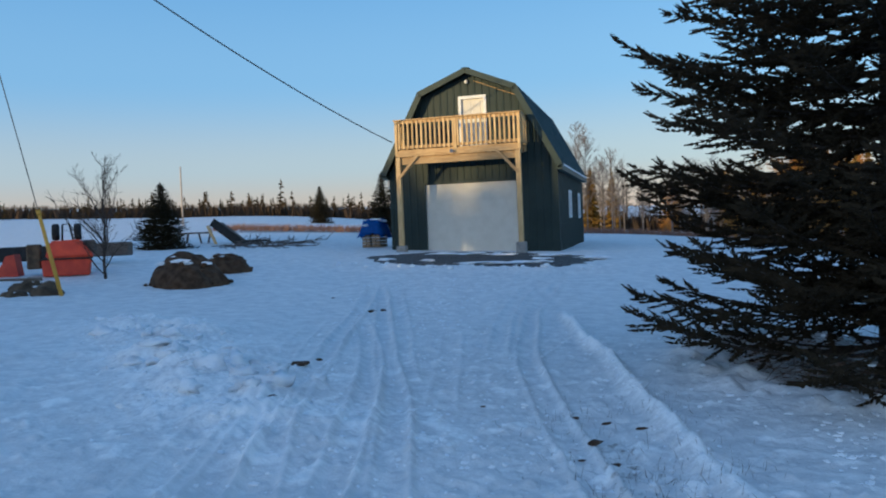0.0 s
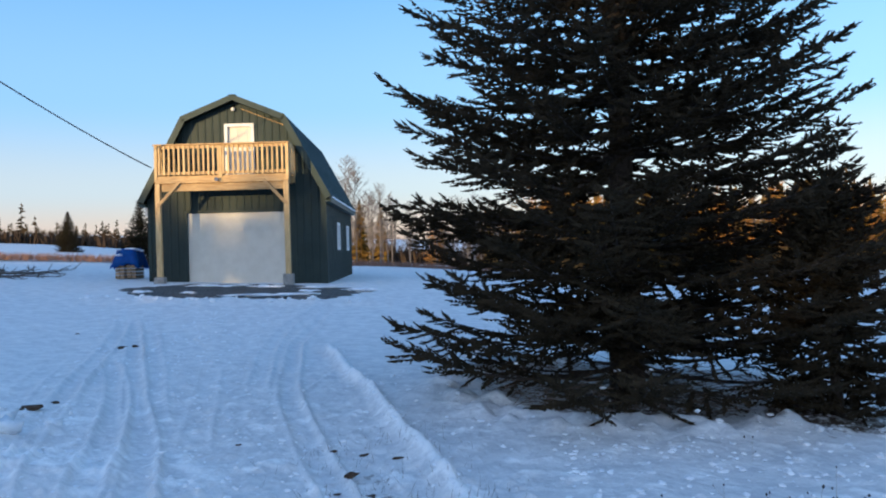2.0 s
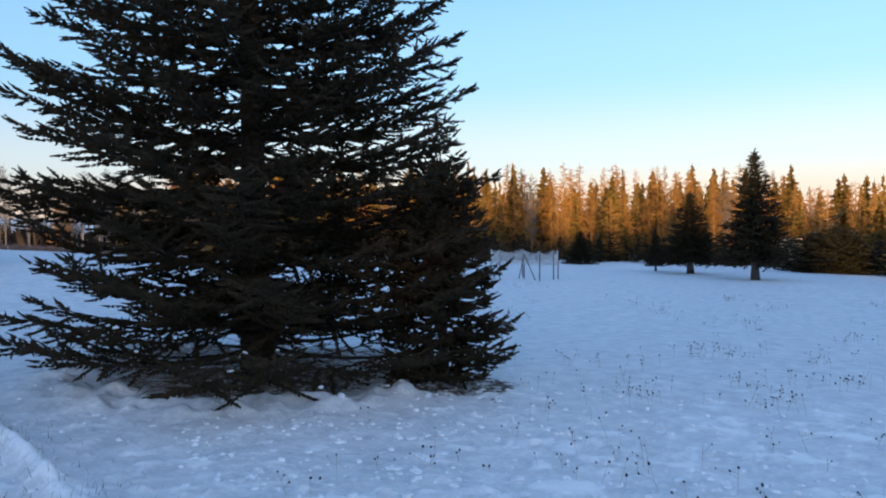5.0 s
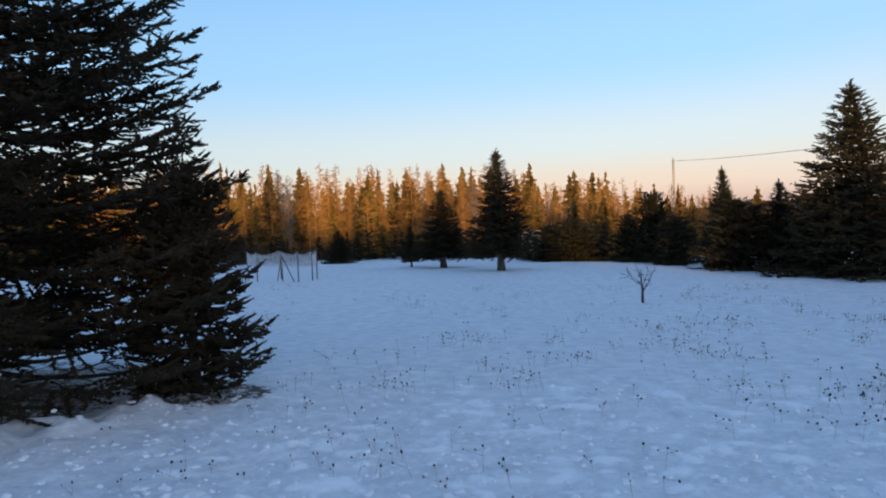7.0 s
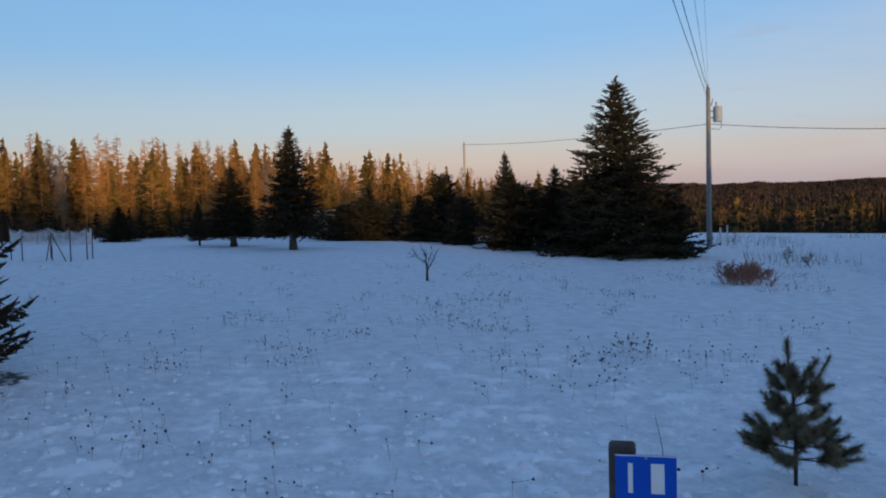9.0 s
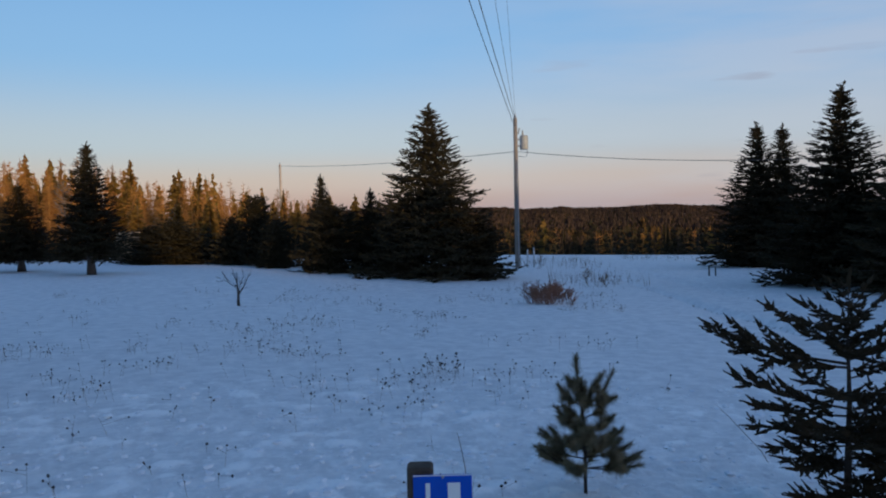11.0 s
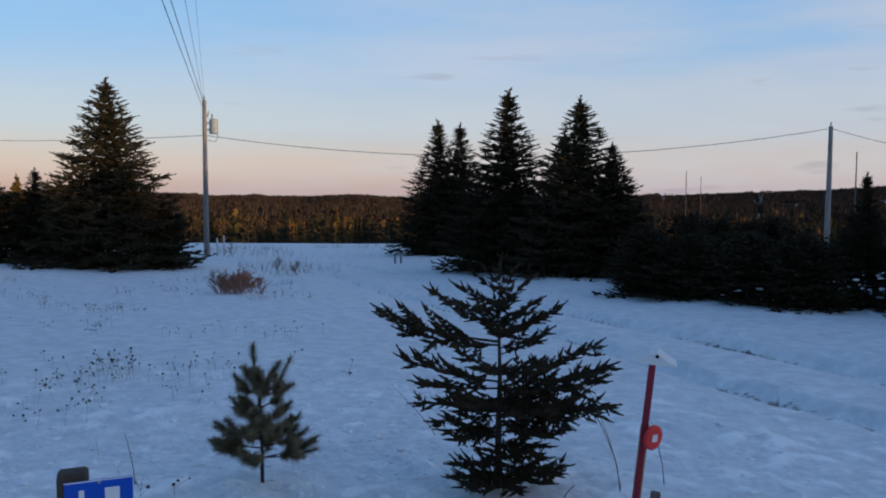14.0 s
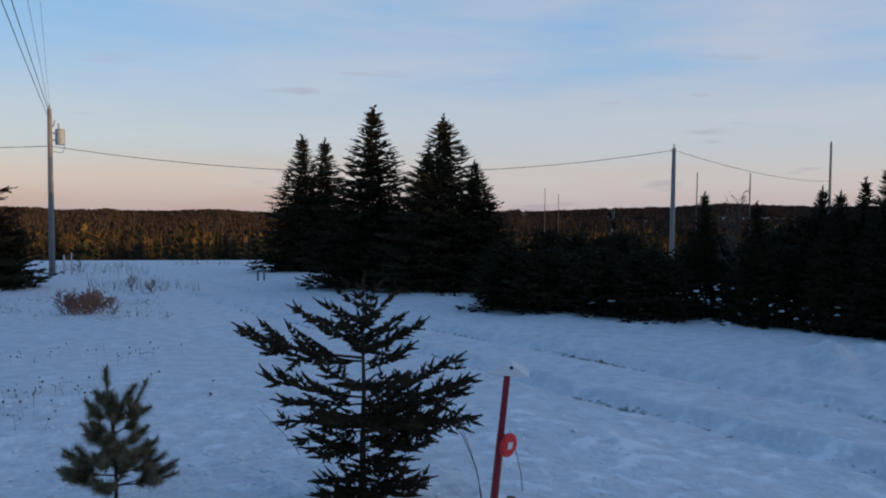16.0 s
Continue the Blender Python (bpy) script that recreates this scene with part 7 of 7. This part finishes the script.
def grass():
    r = np.random.default_rng(8)
    p, q = [], []
    for x, y, n, w in ((1.3, 4.6, 220, 0.35), (1.15, 5.9, 90, 0.4), (0.95, 4.0, 60, 0.3), (1.6, 6.5, 50, 0.3)):
        px, py = x + r.normal(0, w, n), y + r.normal(0, w, n)
        z = snow_top(px, py)
        h = r.uniform(0.03, 0.10, n)
        p.append(np.stack([px, py, z - 0.01], 1))
        q.append(np.stack([px + r.normal(0, 0.03, n), py + r.normal(0, 0.03, n), z + h], 1))
    p, q = np.concatenate(p), np.concatenate(q)
    tagged(new("dry_grass", soup_mesh("dry_grass", slivers(p, q, 0.0022, r), UNDER)), "dry grass blades poking through thin snow", "grass", kind="stuff")


grass()


def clumps():
    """Small lumps of fallen snow under the spruce, over the near field and along the drive's bank."""
    r = np.random.default_rng(23)
    bm = bmesh.new()
    bmesh.ops.create_icosphere(bm, subdivisions=1, radius=1)
    bm.verts.ensure_lookup_table()
    v = np.array([p.co for p in bm.verts])
    f = np.array([[q.index for q in face.verts] for face in bm.faces])
    bm.free()
    out = []
    spots = []
    for i in range(2900):
        az, d = radians(r.uniform(26, 118)), 3.3 + 5.5 * r.random() ** 1.5
        spots.append((d * math.sin(az), d * math.cos(az), 0.007 + 0.030 * r.random() ** 2.5))
    for i in range(200):
        a, d = r.uniform(0, math.tau), r.uniform(1.9, 2.9)
        spots.append((SPRUCE_AT[0] + d * math.cos(a), SPRUCE_AT[1] + d * math.sin(a), r.uniform(0.008, 0.028)))
    for i in range(300):
        y = r.uniform(5, 12.5)
        spots.append((-2.2 - 0.55 * (y - 7.5) + r.normal(0, 0.6), y, r.uniform(0.008, 0.022)))
    for i in range(900):
        y = 4 + 14 * r.random() ** 1.4
        spots.append((r.uniform(-1.8, 1.6) if i % 3 else r.normal(0.15, 0.35), y, 0.006 + 0.020 * r.random() ** 2))
    for i in range(160):
        y = r.uniform(4, 12.5)
        spots.append((1.64 + (y - 3.7) * 0.033 + r.normal(0, 0.10), y, r.uniform(0.006, 0.016)))
    for i in range(120):
        spots.append((r.uniform(2.8, 6.5), r.uniform(-4.8, -2.2), r.uniform(0.008, 0.022)))
    for x, y, s in spots:
        p = v * (1 + 0.35 * r.uniform(-1, 1, (len(v), 1))) * np.array([s * r.uniform(0.8, 1.6), s * r.uniform(0.8, 1.6), s * 0.6]) + np.array([x, y, float(snow_top(x, y)) + s * 0.1])
        out.append(p[f])
    tagged(new("snow_clumps", soup_mesh("snow_clumps", np.concatenate(out), SNOW_CLUMP)), "small loose clumps of fallen snow", "snow", kind="stuff")


clumps()


def snow_blocks():
    """Broken blocks of ploughed snow along the drive's bank and beyond the pad's edge."""
    r = random.Random(29)
    bm = bmesh.new()
    for i in range(85):
        y = r.uniform(6.2, 12.0)
        x = -2.15 - 0.55 * (y - 7.5) + r.gauss(0, 0.42)
        s = 0.025 + 0.085 * r.random() ** 2
        lump(bm, x, y, float(snow_top(x, y)) + 0.1 * s, s * r.uniform(0.9, 1.6), s * r.uniform(0.9, 1.6), s * r.uniform(0.5, 0.8), i * 0.7, 1.1, 2)
    for i in range(46):
        x = r.uniform(-2.9, 4.1)
        y = 19.1 - 0.18 * (x - 1) + r.gauss(0, 0.16)
        s = 0.02 + 0.05 * r.random() ** 2
        lump(bm, x, y, float(snow_top(x, y)) + 0.2 * s, s * 1.3, s * 1.2, s * 0.8, i * 1.3, 0.5, 1)
    me = bpy.data.meshes.new("snow_blocks")
    bm.to_mesh(me)
    bm.free()
    me.polygons.foreach_set("use_smooth", [True] * len(me.polygons))
    me.materials.append(SNOW_CLUMP)
    tagged(new("snow_blocks", me), "broken blocks of ploughed snow beside the drive", "snow", kind="stuff")


snow_blocks()


def snow_under_spruces():
    """Snow lodged on and between the low boughs beside the road."""
    r = np.random.default_rng(61)
    bm = bmesh.new()
    bmesh.ops.create_icosphere(bm, subdivisions=1, radius=1)
    bm.verts.ensure_lookup_table()
    v = np.array([p.co for p in bm.verts])
    f = np.array([[q.index for q in face.verts] for face in bm.faces])
    bm.free()
    out = []
    for i in range(380):
        az = r.uniform(130, 151)
        d = 17.9 - 0.085 * (az - 127) + r.uniform(-0.5, 1.0)
        x, y = d * math.sin(radians(az)), d * math.cos(radians(az))
        s = 0.010 + 0.050 * r.random() ** 3
        lift = 0.75 * r.random() ** 1.4 * min(1.0, (az - 126) / 12)
        p = v * (1 + 0.4 * r.uniform(-1, 1, (len(v), 1))) * np.array([s * r.uniform(0.8, 1.8), s * r.uniform(0.8, 1.8), s * 0.5]) + np.array([x, y, float(snow_top(x, y)) + lift])
        out.append(p[f])
    tagged(new("bough_snow", soup_mesh("bough_snow", np.concatenate(out), SNOW_CLUMP)), "patches of snow lodged on low spruce boughs", "snow", kind="stuff")


snow_under_spruces()


def snow_on_boughs():
    """Bits of snow caught on the big spruce's low boughs."""
    r = random.Random(14)
    for i in range(18):
        a, d = radians(r.uniform(170, 330)), r.uniform(1.4, 2.2)
        z = r.uniform(0.12, 0.9)
        part("snow_tuft", lump(bmesh.new(), d * math.cos(a), d * math.sin(a), z, r.uniform(0.015, 0.04), r.uniform(0.015, 0.03), 0.014, i, 0.5, 1), SNOW_CLUMP, big_spruce, "bit of snow on a low bough")


snow_on_boughs()


# ---- long dry stalks round the young spruce ----
for x, y, h, way, tip in ((4.26, -3.17, 0.62, 70, 0.42), (4.22, -3.14, 0.50, 75, 0.3), (4.29, -3.49, 0.42, 80, 0.25), (5.67, -2.48, 0.16, 4, 7.0), (4.2, -2.75, 0.12, 200, 0.8), (5.2, -0.4, 0.3, 40, 0.3)):
    stem = thing("dry_stalk", on_ground(x, y), "long thin dry grass stalk bent over the snow", "grass stalk", "dry stalks")
    a = Vector((math.cos(radians(way)), math.sin(radians(way)), 0))
    part("stem", tube(bmesh.new(), [(0, 0, -0.03)] + [a * (h * tip * s ** 1.5) + Vector((0, 0, h * s)) for s in (0.3, 0.6, 0.85, 1.0)], [0.0035, 0.003, 0.0026, 0.002, 0.0012], 5), WEED, stem)


# ---- dead twigs and litter under the big spruce ----
def dead_twigs():
    r = np.random.default_rng(52)
    n = 1000
    turn, d = r.uniform(0, math.tau, n), 0.2 + 1.25 * r.random(n) ** 0.7
    x, y = d * np.cos(turn), d * np.sin(turn)
    base = snow_top(SPRUCE_AT[0] + x, SPRUCE_AT[1] + y) - float(snow_top(*SPRUCE_AT))
    z = base + 0.40 * r.random(n) ** 1.5 * np.clip(1.15 - d / 2.1, 0.1, 1)
    p = np.stack([x, y, z], 1)
    way = np.stack([np.cos(turn + r.normal(0, 0.6, n)), np.sin(turn + r.normal(0, 0.6, n)), r.normal(-0.05, 0.25, n)], 1)
    q = p + way * r.uniform(0.08, 0.32, n)[:, None]
    q[:, 2] = np.maximum(q[:, 2], base - 0.02)
    litter = hang(new("twig_litter", soup_mesh("twig_litter", sticks(p, q, 0.0055, 0.002), DEAD_TWIG)), big_spruce)
    tagged(litter, "dead brown twigs under low boughs", kind="stuff")


dead_twigs()
